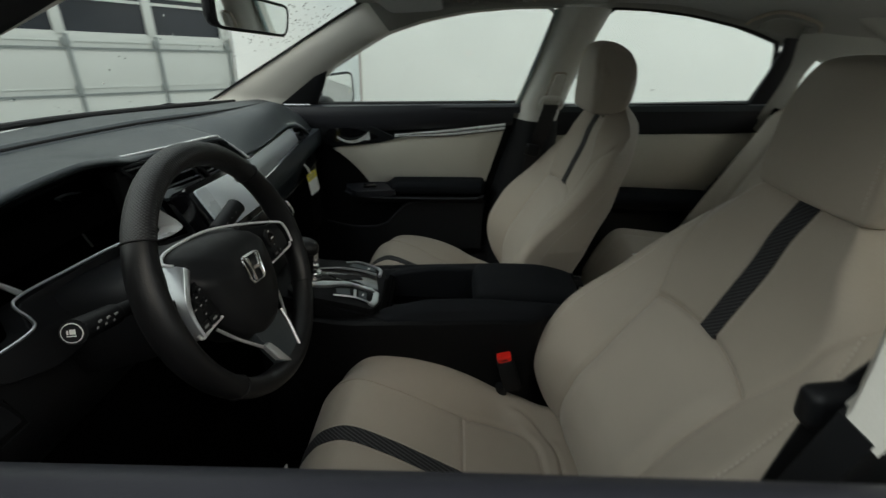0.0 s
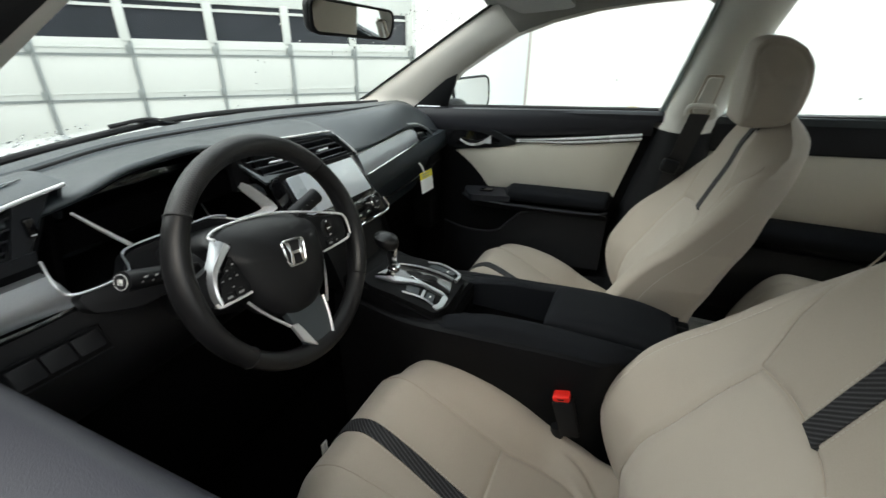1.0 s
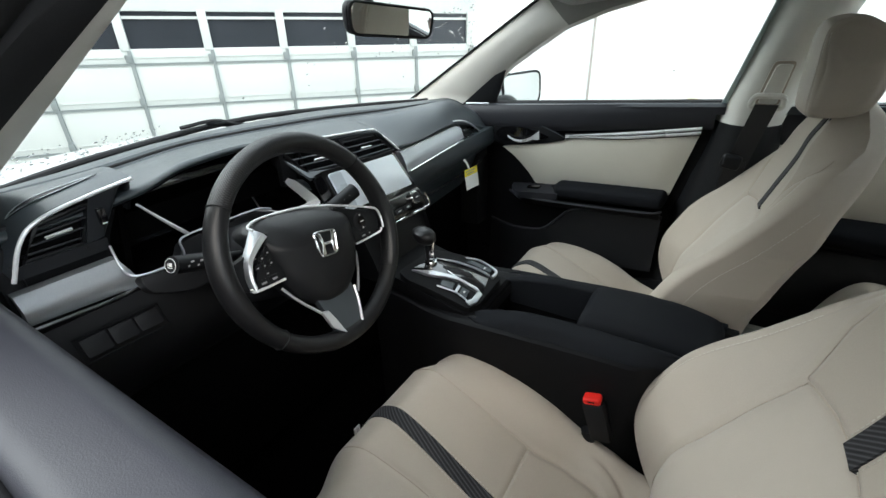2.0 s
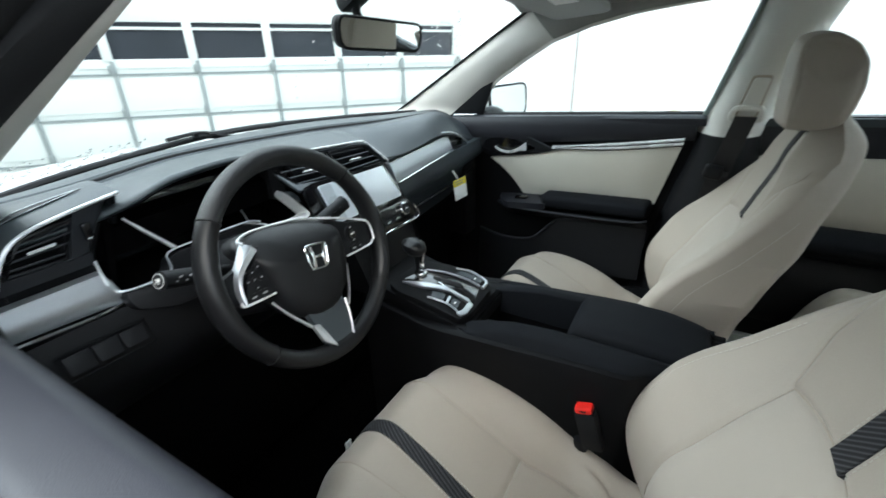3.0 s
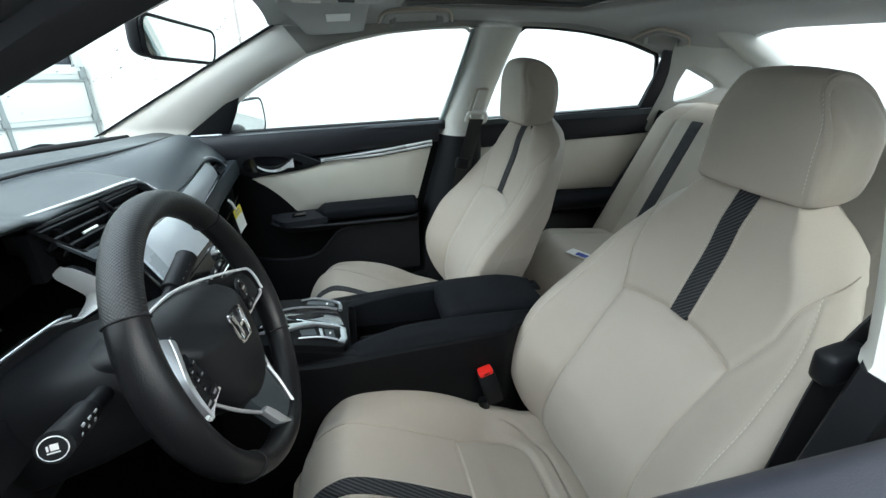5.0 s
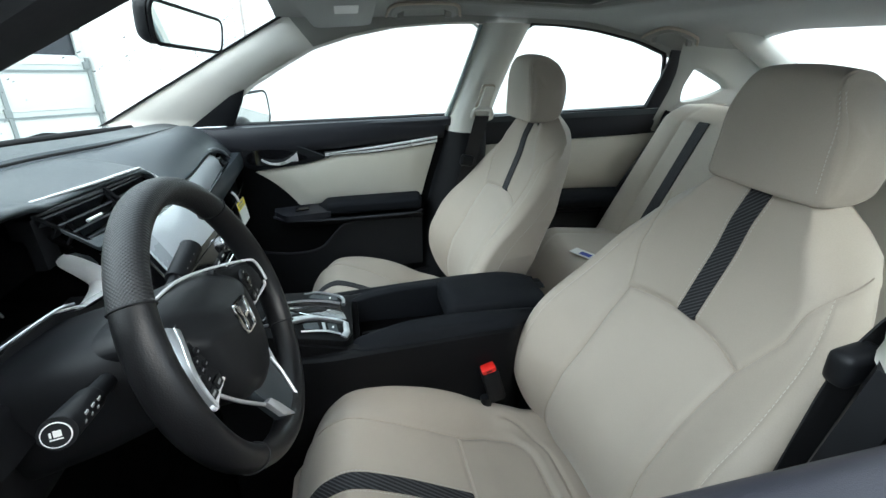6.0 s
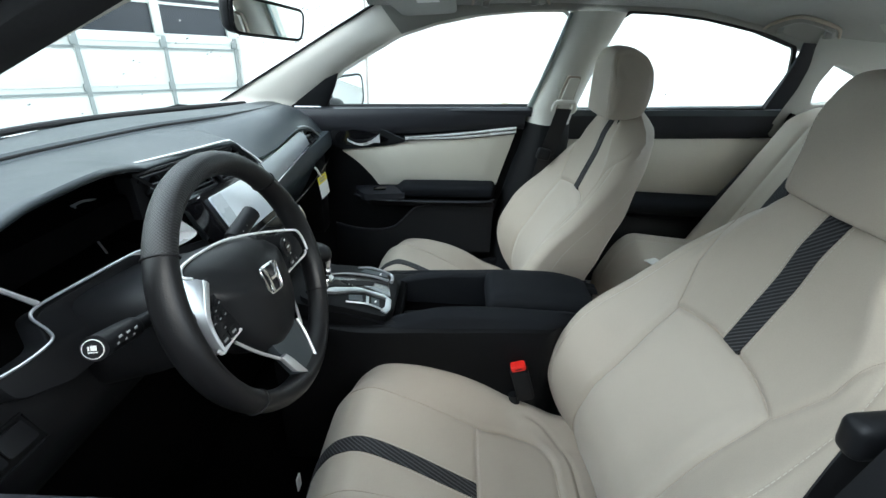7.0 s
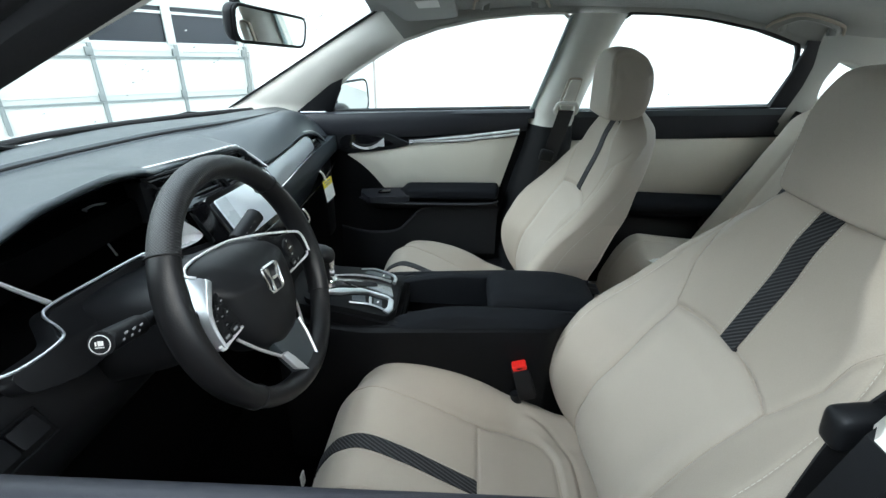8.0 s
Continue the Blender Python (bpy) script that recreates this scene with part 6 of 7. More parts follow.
def front_door(side, name, label, cat):
    s = thing(name, label, cat, kind="structure")
    cap = CAP

    def at(x, z, d=0.0):
        return Vector((x, side * (door_face(x, z) - d), z))

    def panel(nm, corners, d, material, n=24, m=10, lab="", deep=0.03, bulge=0.0):
        a, b, c, e = corners
        A, C = spline([(p[0], 0, p[1]) for p in a], n), spline([(p[0], 0, p[1]) for p in b], n)

        def f(u, v):
            p = A[round(u * n)].lerp(C[round(u * n)], v)
            return at(p.x, p.z, d + bulge * (1 - abs(2 * v - 1) ** 3))
        return part(nm, sheet(f, n, m, thick=(0, side * deep, 0)), material, s, lab)
    # belt capping
    if side > 0:
        panel("belt_capping", ([(-0.62, 0.978), (-0.30, 0.994), (0.18, 1.014)], [(-0.62, 0.905), (-0.30, 0.908), (0.18, 0.945)], 0, 0), 0.006, cap, bulge=0.012)

        def sill(u, v):
            x = -0.62 + 0.82 * u
            return (x, side * (0.655 + 0.031 * v), belt(x) - 0.004 + 0.010 * math.sin(v * math.pi))
        part("sill_top", sheet(sill, 20, 6, thick=(0, 0, -0.02)), cap, s)
        part("sill_seal", tube([(-0.60, side * 0.691, belt(-0.60) + 0.004), (-0.2, side * 0.691, belt(-0.2) + 0.004), (0.19, side * 0.691, belt(0.19) + 0.004)], 0.006, 20, 8), BLACK_RUBBER, s)
    else:
        # one broad rounded capping, and the black seal of the lowered pane beside it
        prof = curve((0.0, -0.150), (0.10, -0.050), (0.20, -0.020), (0.32, -0.006), (0.50, 0.0), (0.78, -0.001), (0.92, -0.008), (1.0, -0.030))
        deep = curve((0.0, 0.648), (0.10, 0.651), (0.20, 0.656), (0.32, 0.664), (0.50, 0.678), (0.78, 0.713), (0.92, 0.728), (1.0, 0.732))
        part("belt_capping", sheet(lambda u, v: (-0.70 + 0.94 * u, side * deep(v), open_belt(-0.70 + 0.94 * u) + prof(v)), 30, 30), SILL, s)
        part("belt_seal", sheet(lambda u, v: (-0.70 + 0.94 * u, side * (0.729 + 0.014 * v), open_belt(-0.70 + 0.94 * u) - 0.020 + 0.008 * math.sin(v * math.pi)), 30, 6, thick=(0, 0, -0.03)), BLACK_RUBBER, s)
    # carrier behind all
    high = 0.94 if side > 0 else 0.88
    panel("carrier", ([(-0.66, high), (-0.2, high + 0.01), (0.20, high + 0.02)], [(-0.66, 0.32), (-0.2, 0.32), (0.06, 0.32)], 0, 0), -0.004, CONSOLE_BLACK, m=30)
    # beige insert, its front edge cut in a hollow curve
    front = curve((0.715, -0.332), (0.766, -0.372), (0.807, -0.412), (0.842, -0.458))

    def insert(u, v):
        top = 0.842 + 0.088 * (1 - (1 - u) ** 1.35)
        bot = 0.715 + 0.016 * u
        z = top + (bot - top) * v
        xa = front(z if u == 0 else 0.842 + (0.715 - 0.842) * v)
        xb = 0.153 - 0.240 * (0.930 - z) * (0.930 - z > 0)
        x = xa + (xb - xa) * u
        return at(x, z, 0.006 + 0.010 * (1 - abs(2 * v - 1) ** 3) * min(1, 8 * u) * min(1, 8 * (1 - u)))
    part("insert", sheet(insert, 40, 14, thick=(0, side * 0.03, 0)), DOOR_BEIGE, s, "beige vinyl insert")
    # twin satin strip with a dark groove between
    for z0, z1, lab in ((0.0, 0.010, "satin silver strip"), (0.0125, 0.0225, "pale satin strip")):
        def bar(u, v, z0=z0, z1=z1):
            x = -0.232 + 0.386 * u
            top = 0.901 + 0.052 * u - 0.003 * math.sin(u * math.pi)
            w = 0.45 + 0.55 * smooth(0, 0.55, u)
            return at(x, top - (z0 + (z1 - z0) * v) * w, 0.014 + 0.005 * math.sin(v * math.pi))
        part("strip", sheet(bar, 24, 5, thick=(0, side * 0.02, 0)), STRIP, s, lab)
    part("strip_groove", sheet(lambda u, v: at(-0.236 + 0.392 * u, 0.902 + 0.052 * u - 0.003 * math.sin(u * math.pi) - (0.026 * (0.45 + 0.55 * smooth(0, 0.55, u))) * v, 0.012), 24, 2, thick=(0, side * 0.02, 0)), BLACK, s)
    # handle bowl: a long leaf-shaped dish with a raised edge
    if side > 0:
        leaf = [(-0.500, 0.900), (-0.465, 0.930), (-0.400, 0.936), (-0.330, 0.930), (-0.270, 0.908), (-0.222, 0.886), (-0.290, 0.868), (-0.370, 0.857), (-0.450, 0.848), (-0.492, 0.862)]
        o = rounded([at(x, z, 0.008) for x, z in leaf], 0.02)
        part("handle_bowl", plate(o, (0, -side * 0.006, 0), 0.002), BLACK, s)
        o = rounded([at(-0.362 + (x + 0.362) * 0.72 - 0.02, 0.892 + (z - 0.892) * 0.62, 0.0145) for x, z in leaf], 0.02)
        part("handle_dish", plate(o, (0, -side * 0.001, 0)), BLACK_GLOSS, s, "glossy black handle dish")
        part("bowl_edge", tube([at(x, z, 0.0145) for x, z in leaf[1:6]], 0.0018, 24, 6), SOFT_DASH, s)
        part("handle", sheet(lambda u, v: at(-0.432 + 0.112 * u, 0.884 - 0.020 * math.sin(u * math.pi) ** 0.8 + 0.010 * u + (0.006 + 0.011 * u * u) * v, 0.024 + 0.010 * math.sin(u * math.pi)), 24, 4, thick=(0, side * 0.004, 0)), STRIP, s, "chrome door handle")
        part("lock_knob", box((0.022, 0.010, 0.016), at(-0.330, 0.887, 0.022), 0.003), STRIP, s)
    # armrest: a thick pad with a rounded top, and the switch ledge before it

    def arm(u, v):
        x = -0.270 + 0.374 * u
        e = min(1.0, math.sqrt(max(0.0, 1 - max(0, (u - 0.94) / 0.06) ** 2))) * smooth(0, 0.10, u)
        d = 0.082 * (0.25 + 0.75 * e)
        a = math.pi * v
        c, sn = math.cos(a), math.sin(a)
        return at(x, 0.713 + 0.008 * u, 0.0) + Vector((0, -side * d * abs(sn) ** 0.55, (0.024 * e + 0.002) * math.copysign(abs(c) ** 0.55, c)))
    part("armrest", sheet(arm, 44, 24, thick=(0, side * 0.012, 0)), BLACK_CLOTH, s, "black padded armrest")
    part("switch_ledge", sheet(lambda u, v: at(-0.418 + 0.190 * u, 0.702 + 0.012 * u, 0.0) + Vector((0, -side * 0.086 * v * smooth(-0.12, 0.30, u), 0.004 - 0.006 * v)), 20, 8, thick=(0, 0, -0.022)), CAP, s, "dark grey window switch ledge")
    part("window_switch", plate(rounded([at(-0.345, 0.711, 0.040), at(-0.300, 0.714, 0.040), at(-0.300, 0.713, 0.062), at(-0.345, 0.710, 0.062)], 0.004), (0, 0, 0.006), 0.0015), BLACK_GLOSS, s)
    part("armrest_edge", tube([at(-0.420, 0.684, 0.030), at(-0.36, 0.682, 0.074), at(-0.22, 0.683, 0.088), at(0.04, 0.688, 0.088), at(0.098, 0.694, 0.070)], 0.0042, 30, 8), CAP, s)
    part("pull_cup", sheet(lambda u, v: at(-0.405 + 0.500 * u, 0.680 + 0.006 * u - 0.030 * v, 0.080 * smooth(-0.02, 0.12, u) * (1 - 0.35 * v)), 30, 5, thick=(0, side * 0.02, 0)), BLACK, s)
    # pocket
    lip = curve((-0.50, 0.556), (-0.32, 0.560), (-0.27, 0.572), (-0.225, 0.615), (-0.185, 0.652), (-0.10, 0.664), (0.10, 0.672))
    part("pocket", sheet(lambda u, v: at(-0.50 + 0.60 * u, lip(-0.50 + 0.60 * u) - 0.19 * v, 0.056 * math.sin(min(u * 4, 1) * 1.57)), 40, 8, thick=(0, side * 0.01, 0)), BLACK, s)
    part("pocket_lip", tube([at(x, lip(x), 0.058 * math.sin(min((x + 0.5) * 6.7, 1) * 1.57)) for x in (-0.50 + 0.60 * k / 40 for k in range(41))], 0.0038, straight=True, sides=8), CAP, s)
    # outer skin
    if side < 0:
        part("outer_skin", sheet(lambda u, v: (-0.75 + 0.98 * u, side * (0.724 + 0.06 * math.sin(min(v * 1.3, 1) * 1.57)), open_belt(-0.75 + 0.98 * u) - 0.022 - 0.60 * v), 20, 20, thick=(0, side * 0.01, 0)), PAINT, s)
        return s
    part("outer_skin", sheet(lambda u, v: (-0.75 + 0.98 * u, side * (0.712 + 0.07 * math.sin(min(v * 1.3, 1) * 1.57)), belt(-0.75 + 0.98 * u) - 0.62 * v), 20, 20, thick=(0, side * 0.01, 0)), PAINT, s)
    part("outer_belt_seal", tube([(-0.60, side * 0.704, belt(-0.60) + 0.002), (-0.2, side * 0.704, belt(-0.2) + 0.002), (0.20, side * 0.704, belt(0.2) + 0.002)], 0.009, 20, 8), BLACK_RUBBER, s)
    # mirror sail
    part("mirror_sail", plate([(p[0], side * (side_y(p[1]) - 0.016), p[1]) for p in ((-0.66, 0.965), (-0.515, 0.975), (-0.47, 1.06), (-0.455, 1.10), (-0.50, 1.08))], (0, side * 0.012, 0), 0.003), BLACK, s)
    part("tweeter", disc((-0.545, side * (side_y(1.0) - 0.018), 1.005), (0, 1, 0), 0.022, 0.006, 24, 0.002), BLACK_GLOSS, s)
    part("sail_line", tube([(-0.62, side * 0.665, 0.982), (-0.53, side * 0.672, 0.984)], 0.003, 6, 6), SILVER, s)
    return s


def rear_door(side, name, label):
    s = thing(name, label, "rear door", kind="structure")

    def at(x, z, d=0.0):
        return Vector((x, side * (0.685 - 0.02 * smooth(0.70, 0.40, z) - d), z))

    def rear_edge(z):
        return 1.055 - 0.56 * max(0, 0.95 - z)

    def panel(nm, x0, z0, z1, z2, z3, d, material, lab="", bulge=0.01, m=10):
        def f(u, v):
            zt, zb = z0 + (z1 - z0) * u, z2 + (z3 - z2) * u
            z = zt + (zb - zt) * v
            x = x0 + (rear_edge(z) - x0) * u
            return at(x, z, d + bulge * (1 - abs(2 * v - 1) ** 3))
        return part(nm, sheet(f, 20, m, thick=(0, side * 0.03, 0)), material, s, lab)
    panel("belt_capping", 0.33, 1.016, 1.06, 0.915, 0.955, 0.004, CAP)
    panel("carrier", 0.33, 0.94, 0.96, 0.32, 0.32, -0.006, BLACK, m=24)
    panel("insert", 0.33, 0.912, 0.950, 0.735, 0.735, 0.004, SHADED_BEIGE, "beige vinyl insert")
    panel("armrest", 0.33, 0.735, 0.735, 0.66, 0.66, 0.03, BLACK_CLOTH, "black padded armrest", bulge=0.05)
    panel("pocket", 0.33, 0.64, 0.64, 0.42, 0.42, 0.02, BLACK, bulge=0.03)
    part("seal", tube([at(1.066, 1.04, 0.030), at(1.040, 0.953, 0.030), at(0.975, 0.835, 0.032), at(0.903, 0.712, 0.034), at(0.86, 0.62, 0.034)], 0.011, 24, 8), BLACK_RUBBER, s)
    part("window_corner", plate([(p[0], side * (side_y(p[1]) - 0.012), p[1]) for p in ((0.966, 1.050), (1.068, 1.055), (1.034, 1.10), (1.025, 1.15), (1.018, 1.195), (0.996, 1.25), (0.952, 1.252), (0.962, 1.222), (0.965, 1.14))], (0, -side * 0.012, 0), 0.003), CAP, s)
    part("outer_skin", sheet(lambda u, v: (0.24 + 0.85 * u, side * (0.712 + 0.07 * math.sin(min(v * 1.3, 1) * 1.57)), belt(0.24 + 0.85 * u) - 0.62 * v), 14, 14, thick=(0, side * 0.01, 0)), PAINT, s)
    part("sill_top", sheet(lambda u, v: (0.33 + 0.72 * u, side * (0.665 + 0.045 * v), belt(0.33 + 0.72 * u) - 0.004), 12, 3, thick=(0, 0, -0.02)), SOFT_DASH, s)
    return s


front_door(1, "door_1", "closed front door lined in beige vinyl and black plastic", "front door")
front_door(-1, "door_2", "closed front door with its window wound down", "front door").location.y = -0.06
rear_door(1, "door_3", "closed rear door lined in beige vinyl and black plastic")
rear_door(-1, "door_4", "closed rear door lined in beige vinyl and black plastic").location.y = -0.06


def seat_belt(side):
    s = thing("seat_belt", "black seat belt on the beige door pillar", "seat belt", group="seat belts")

    def at(x, z, d=0.055):
        return Vector((x, side * (side_y(z) - d), z))
    base = 0.110
    if side > 0:
        part("height_slider", plate(rounded([at(0.277, 1.128, base), at(0.309, 1.128, base), at(0.300, 1.035, base + 0.004), at(0.262, 1.035, base + 0.004)], 0.008), (0, -side * 0.012, 0), 0.003), TRIM_BEIGE, s)
        part("slider_groove", plate(rounded([at(0.272, 1.134, base - 0.012), at(0.314, 1.134, base - 0.012), at(0.306, 1.03, base - 0.012), at(0.256, 1.03, base - 0.012)], 0.010), (0, -side * 0.012, 0), 0.002), SEAM, s)
        part("guide_ring", tube(rounded([at(0.252, 1.056, base + 0.018), at(0.312, 1.056, base + 0.018), at(0.316, 1.026, base + 0.022), at(0.246, 1.026, base + 0.022)], 0.012, 4), 0.007, straight=True, loop=True, sides=8), TRIM_BEIGE, s)

    def web(pts, w):
        L = spline(pts, 20)
        rows = [[p + Vector((-w, 0, 0)), p + Vector((w, 0, 0)), p + Vector((w, -side * 0.002, 0)), p + Vector((-w, -side * 0.002, 0))] for p in L]
        return loft(rows)
    if side < 0:
        part("webbing", web([(0.352, -0.575, 1.09), (0.318, -0.552, 0.98), (0.305, -0.549, 0.85), (0.292, -0.548, 0.45)], 0.026), BELT_BLACK, s)
    else:
        part("webbing", web([(0.281, 0.550, 1.035), (0.262, 0.566, 0.93), (0.245, 0.600, 0.80), (0.235, 0.630, 0.62), (0.225, 0.640, 0.42)], 0.024), BELT_BLACK, s)
    c = Vector((0.240, 0.562, 0.886)) if side > 0 else Vector((0.287, -0.560, 0.970))
    turned = Matrix.Rotation(radians(side * 10), 4, "Y")
    part("tongue", box((0.046, 0.024, 0.038), c, 0.0105, 4, turn=turned), BLACK, s, "black plastic belt tongue")
    part("tongue_plate", box((0.024, 0.003, 0.016), c + Vector((0.022, 0, -0.006)), 0.001), CHROME if side < 0 else POD, s)
    return s


seat_belt(1)
seat_belt(-1).location.y = -0.06


# ---- fittings ----
def rearview_mirror():
    s = thing("rearview_mirror", "black framed interior rear-view mirror", "mirror")
    mc, mr = Vector((-0.391, -0.033, 1.244)), Vector((0.040, 0.212, -0.012)).normalized()
    mu = (Vector((0, 0, 1)) - mr * mr.z + Vector((0.12, 0, 0))).normalized()
    tl, bl, br, tr = mc - mr * 0.112 + mu * 0.028, mc - mr * 0.104 - mu * 0.026, mc + mr * 0.104 - mu * 0.028, mc + mr * 0.108 + mu * 0.024
    n = (br - bl).cross(tl - bl).normalized()
    if n.x < 0:
        n = -n
    o = rounded([tl, bl, br, tr], 0.020, 6)
    c = (tl + bl + br + tr) / 4
    part("housing", loft([[c + (p - c) * f + n * h for p in o] for f, h in ((0.98, 0.004), (1.03, 0.002), (1.045, -0.003), (1.03, -0.010), (0.95, -0.019), (0.7, -0.029), (0.2, -0.033))]), BLACK, s)
    part("glass", plate([c + (p - c) * 0.95 + n * 0.0045 for p in o], n * 0.001), MIRROR, s, "silvered mirror glass", shade=False)
    part("rim", tube([c + (p - c) * 0.99 + n * 0.004 for p in o], 0.0030, straight=True, loop=True, sides=8), BLACK, s)
    part("stem", tube([c - n * 0.03, c - n * 0.055 + Vector((-0.01, 0, 0.03)), Vector((-0.452, -0.032, 1.318))], 0.009, 10, 10), BLACK, s)
    part("sensor_cover", box((0.07, 0.05, 0.03), (-0.452, -0.030, 1.314), 0.010, turn=Matrix.Rotation(radians(-28), 4, "Y")), BLACK, s)


def sun_visor(side):
    s = thing("sun_visor", "light grey folded sun visor with a white label", "sun visor", group="sun visors")
    m = Matrix.Translation((-0.170, side * 0.345, 1.302)) @ Matrix.Rotation(radians(-4), 4, "Y") @ Matrix.Rotation(radians(-side * 7), 4, "X")
    o = rounded([(-0.095, -side * 0.20, 0), (0.095, -side * 0.20, 0), (0.098, side * 0.20, 0), (-0.06, side * 0.22, 0)], 0.035)
    part("flap", plate(o, (0, 0, 0.016), 0.005), HEADLINER, s).matrix_local = m
    part("arm", tube([(-0.075, -side * 0.20, 0.006), (-0.075, -side * 0.24, 0.010), (-0.070, -side * 0.26, 0.02)], 0.006, 8, 8), SOFT_DASH, s).matrix_local = m
    part("clip", box((0.016, 0.030, 0.014), (-0.050, -side * 0.215, 0.004), 0.004), SOFT_DASH, s).matrix_local = m
    if side > 0:
        part("label", box((0.056, 0.085, 0.0010), (0.028, -0.022, -0.0008)), WHITE, s, shade=False).matrix_local = m


def overhead_console():
    s = thing("overhead_console", "light grey overhead console with map lamp switches", "overhead console")
    part("housing", box((0.20, 0.22, 0.03), (-0.16, 0.0, 1.332), 0.012), HEADLINER, s)
    for sd in (-1, 1):
        part("lamp_lens", box((0.05, 0.05, 0.006), (-0.20, sd * 0.055, 1.316), 0.002), TRIM_BEIGE, s)
        part("switch", box((0.03, 0.018, 0.006), (-0.13, sd * 0.05, 1.316), 0.002), SOFT_DASH, s)


def grab_handle(arch):
    """A folded handle in an arched recess of the headliner; arch: five places along its upper edge."""
    s = thing("grab_handle", "light grey folding grab handle on the roof rail", "grab handle", group="grab handles")
    line = spline(arch, 28)
    foot = (line[0] + line[-1]) / 2
    part("recess", tube([p + Vector((0, -0.004, -0.003)) for p in line], lambda t: 0.0035 + 0.0015 * math.sin(t * math.pi), straight=True, sides=8), SEAM, s)
    inner = [foot + (p - foot) * 0.90 + Vector((0, -0.003, -0.003)) for p in line]
    low = [foot + (p - foot) * 0.66 + Vector((0, -0.004, -0.004)) for p in line]
    rows = [[p, p.lerp(q, 0.5) + Vector((0, -0.006, -0.004)), q, q + Vector((0, 0.008, 0.010)), p + Vector((0, 0.008, 0.010))] for p, q in zip(inner, low)]
    part("grip", loft(rows), HEADLINER, s)
    for p in (inner[4], inner[-5]):
        part("mount", box((0.018, 0.012, 0.026), p.lerp(foot, 0.25) + Vector((0, -0.004, -0.004)), 0.004), HEADLINER, s)


def door_mirror(side):
    s = thing("door_mirror", "black edged outer mirror wet with rain drops", "door mirror", group="door mirrors")
    c = Vector((-0.482, side * 0.845, 1.010))
    n = Vector((0.86, -side * 0.48, 0.06)).normalized()
    r = Vector((0, 0, 1)).cross(n).normalized() * (1 if side > 0 else -1)
    o = rounded([c + r * a + Vector((0, 0, b)) for a, b in ((-0.086, 0.056), (0.084, 0.062), (0.092, -0.035), (0.062, -0.062), (-0.070, -0.062))], 0.025, 6)
    part("housing", loft([[c + (p - c) * f + n * h for p in o] for f, h in ((1.0, 0.004), (1.10, 0.0), (1.16, -0.03), (1.0, -0.07), (0.6, -0.10), (0.2, -0.11))]), PAINT, s)
    part("rim", tube([c + (p - c) * 1.05 + n * 0.002 for p in o], 0.005, straight=True, loop=True, sides=6), BLACK, s)
    part("glass", plate([c + (p - c) * 0.99 + n * 0.0045 for p in o], n * 0.001), MIRROR, s, "silvered mirror glass", shade=False)
    part("arm", tube([(-0.52, side * 0.70, 0.985), (-0.50, side * 0.76, 0.985), c - n * 0.03 + Vector((0, 0, -0.05))], 0.02, 10, 10), BLACK, s)


rearview_mirror()
sun_visor(1)
sun_visor(-1)
overhead_console()
grab_handle(((-0.028, 0.540, 1.312), (-0.022, 0.455, 1.329), (0.016, 0.408, 1.336), (0.140, 0.418, 1.341), (0.188, 0.535, 1.322)))
grab_handle(((0.806, 0.545, 1.284), (0.818, 0.525, 1.300), (0.862, 0.488, 1.316), (0.985, 0.512, 1.294), (1.026, 0.545, 1.270)))
door_mirror(1)


def pane_mark(name, label, x, z, w, h, material):
    ob = part(name, box((w, 0.0012, h), (x, side_y(z) + 0.0115, z), 0.0003), material, shade=False)
    ob.rotation_euler = (0, 0, 0)
    tagged(ob, label, "sticker")


pane_mark("pane_sticker", "small pale yellow sticker on the window pane", 0.112, 1.018, 0.030, 0.010, TAN)
pane_mark("pane_speck", "small dark speck on the window pane", 0.052, 1.100, 0.005, 0.005, DOOR_RAIL)
pane_mark("pane_speck", "small dark speck on the window pane", 0.640, 1.080, 0.006, 0.006, DOOR_RAIL)


# ---- rain ----
def drop_mesh(places, rng, small, big):
    """Flattened beads of water, each at a place with its normal."""
    bm = bmesh.new()
    for p, nr in places:
        r = rng.uniform(small, big)
        m = Matrix.Translation(p) @ Vector(nr).to_track_quat("Z", "Y").to_matrix().to_4x4() @ Matrix.Diagonal((r, r * rng.uniform(0.8, 1.3), r * 0.5, 1))
        bmesh.ops.create_icosphere(bm, subdivisions=1, radius=1, matrix=m)
    return bm


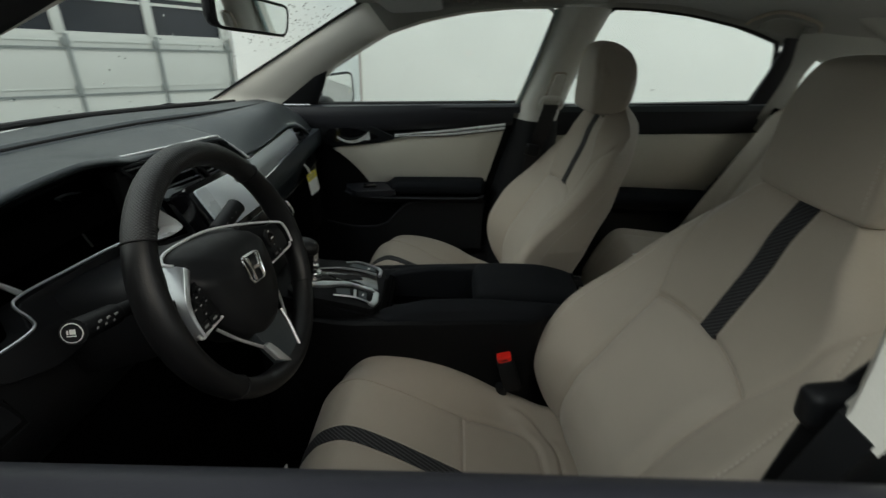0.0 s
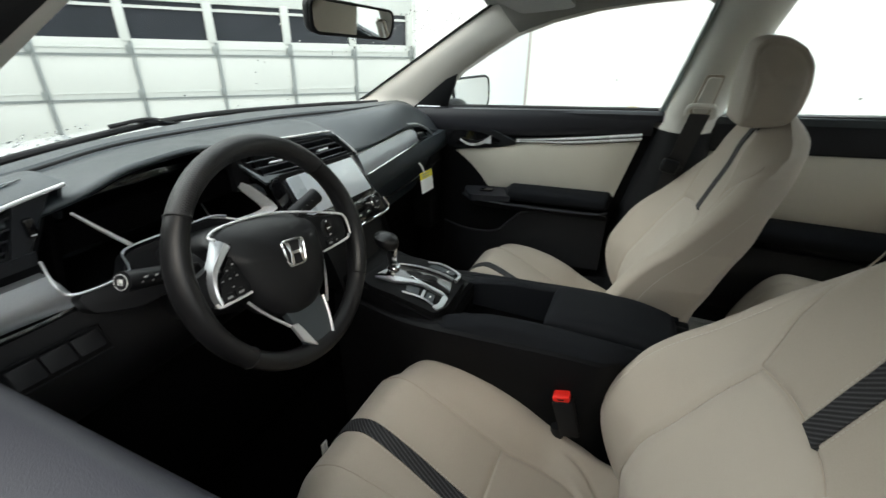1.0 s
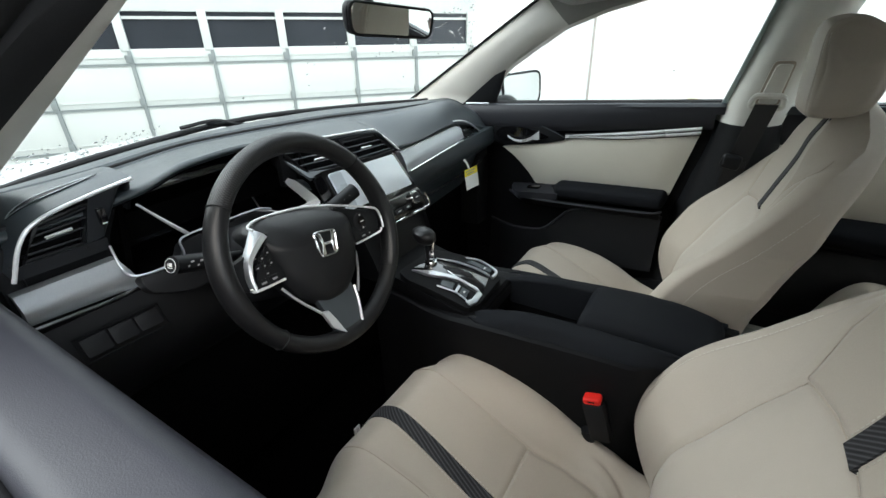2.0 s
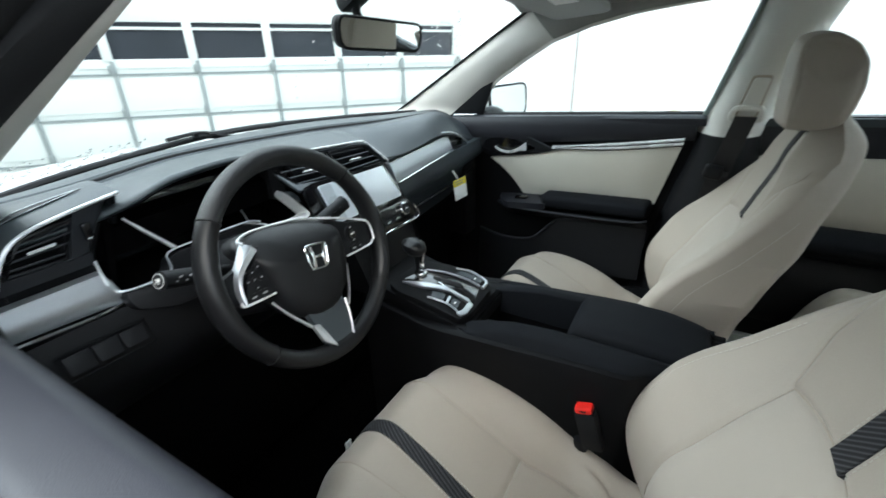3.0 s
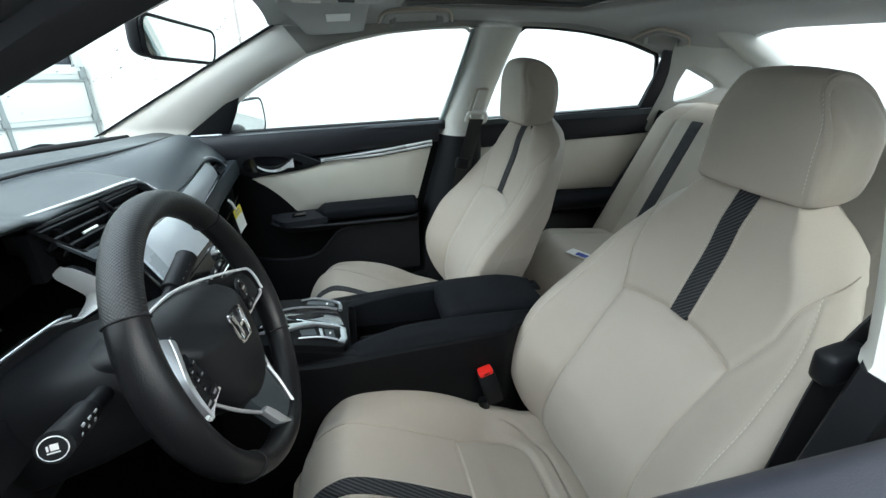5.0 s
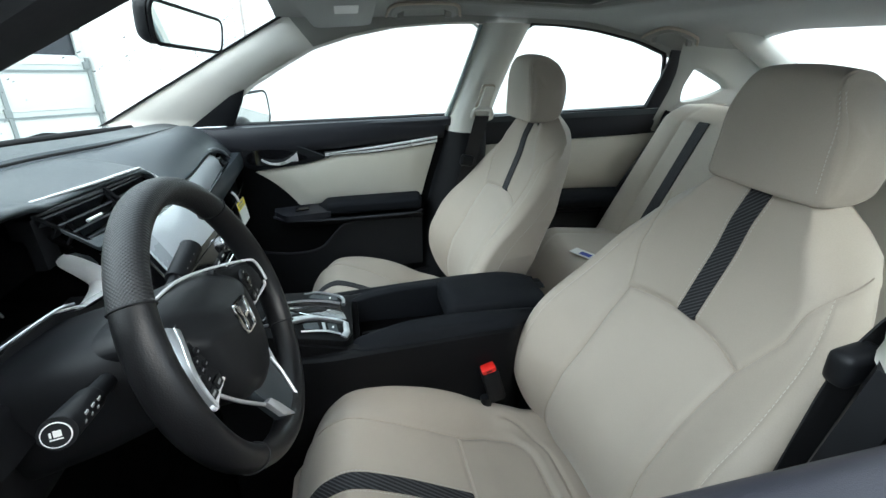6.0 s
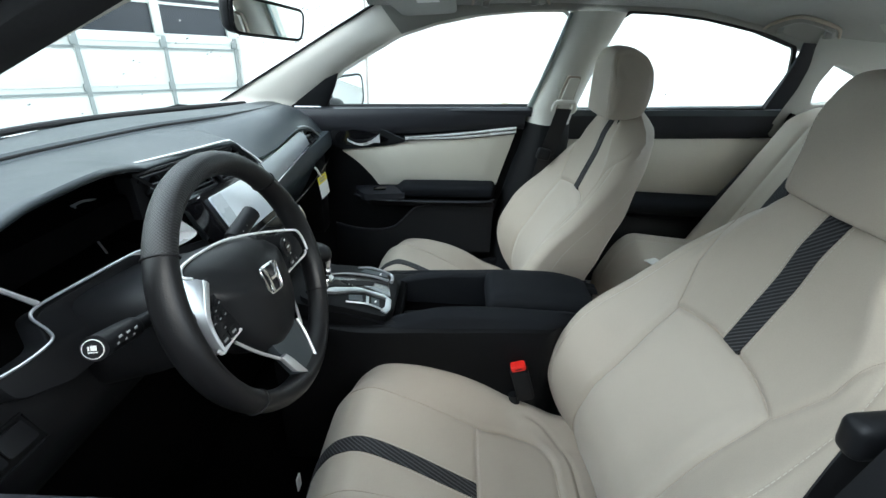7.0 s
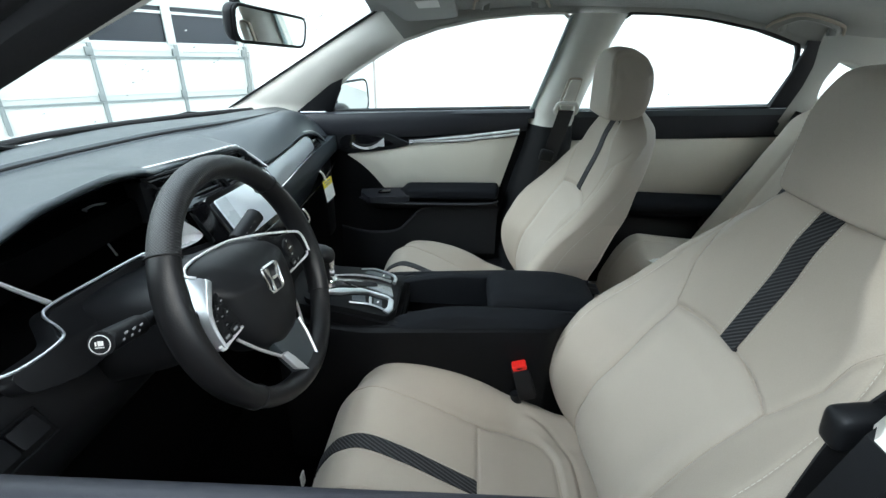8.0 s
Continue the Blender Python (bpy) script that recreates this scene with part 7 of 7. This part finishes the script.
def rain():
    rng = random.Random(4)

    def pane(u, v):
        y = 2 * u - 1
        z = 0.985 + 0.327 * v
        return Vector((-0.89 + 0.60 * v - (0.13 * (1 - v) + 0.06 * v) * (1 - y * y), y * (side_y(z) - 0.002), z)) + Vector((-0.002, 0, 0.003))
    up = (-0.5, 0, 0.85)
    spots = [(pane(rng.uniform(0.66, 0.97), rng.triangular(0.50, 0.95, 0.75)), up) for _ in range(150)]
    spots += [(pane(rng.uniform(0.02, 0.28), rng.triangular(0.06, 0.26, 0.12)), up) for _ in range(130)]
    spots += [(pane(rng.uniform(0.30, 0.9), rng.uniform(0.1, 0.9)), up) for _ in range(30)]
    ob = part("rain_drops", drop_mesh(spots, rng, 0.0012, 0.0034), WATER)
    tagged(ob, "clear rain drops on the windscreen", "rain drops", kind="stuff")
    spots = []
    for _ in range(150):
        x, v = rng.uniform(-0.5, 0.15), rng.uniform(0.02, 0.16)
        spots.append(((x, -0.06 - (0.724 + 0.06 * math.sin(min(v * 1.3, 1) * 1.57)) - 0.010, open_belt(x) - 0.022 - 0.60 * v), (0, -1, 0.3)))
    ob = part("rain_drops", drop_mesh(spots, rng, 0.0018, 0.0042), WATER)
    tagged(ob, "clear rain drops on the white door skin", "rain drops", kind="stuff")


rain()


# ---- body outside the cabin ----
def car_body():
    s = thing("car_body", "white painted lower body of the compact sedan", "car body", kind="structure")

    def section(x, w, z0, z1, r):
        return rounded([(x, -w, z0), (x, w, z0), (x, w, z1), (x, -w, z1)], r, 6)
    part("front_body", loft([section(x, w, a, b, r) for x, w, a, b, r in ((-1.05, 0.80, 0.24, 0.915, 0.05), (-1.40, 0.80, 0.24, 0.885, 0.07), (-1.75, 0.78, 0.22, 0.845, 0.10), (-2.00, 0.72, 0.22, 0.76, 0.12), (-2.12, 0.62, 0.24, 0.66, 0.12), (-2.16, 0.54, 0.30, 0.58, 0.10))]), PAINT, s)
    part("rear_body", loft([section(x, w, a, b, r) for x, w, a, b, r in ((1.10, 0.78, 0.24, 0.50, 0.05), (1.45, 0.79, 0.24, 0.99, 0.06), (1.86, 0.77, 0.26, 1.015, 0.08), (2.25, 0.74, 0.28, 1.01, 0.10), (2.42, 0.68, 0.34, 0.98, 0.12), (2.47, 0.60, 0.42, 0.88, 0.10))]), PAINT, s)
    for sd in (-1, 1):
        part("rocker", box((2.5, 0.14, 0.16), (0.15, sd * 0.745 - 0.03, 0.27), 0.03), PAINT, s)

    def wheel(x, y):
        w = thing("car_wheel", "black tyred car wheel with a grey alloy rim", "wheel", (x, y, 0.322), group="car wheels")
        prof = [(0.225, -0.095), (0.29, -0.105), (0.318, -0.085), (0.322, 0), (0.318, 0.085), (0.29, 0.105), (0.225, 0.095)]
        part("tyre", loft([[(r * math.cos(a), d, r * math.sin(a)) for r, d in prof] for a in (2 * math.pi * k / 48 for k in range(49))], closed=True, caps=False), BLACK_RUBBER, w)
        rim = part("rim", disc((0, 0, 0), (0, 1, 0), 0.226, 0.17, 40, 0.01), SILVER, w)
        sg = 1 if y > 0 else -1
        for k in range(5):
            a = 2 * math.pi * k / 5
            part("spoke", box((0.20, 0.025, 0.05), (0.11, sg * 0.092, 0), 0.008), SATIN, rim).matrix_local = Matrix.Rotation(a, 4, "Y")
        return w
    for x in (-1.22, 1.48):
        for y in (-0.76, 0.72):
            wheel(x, y)


car_body()
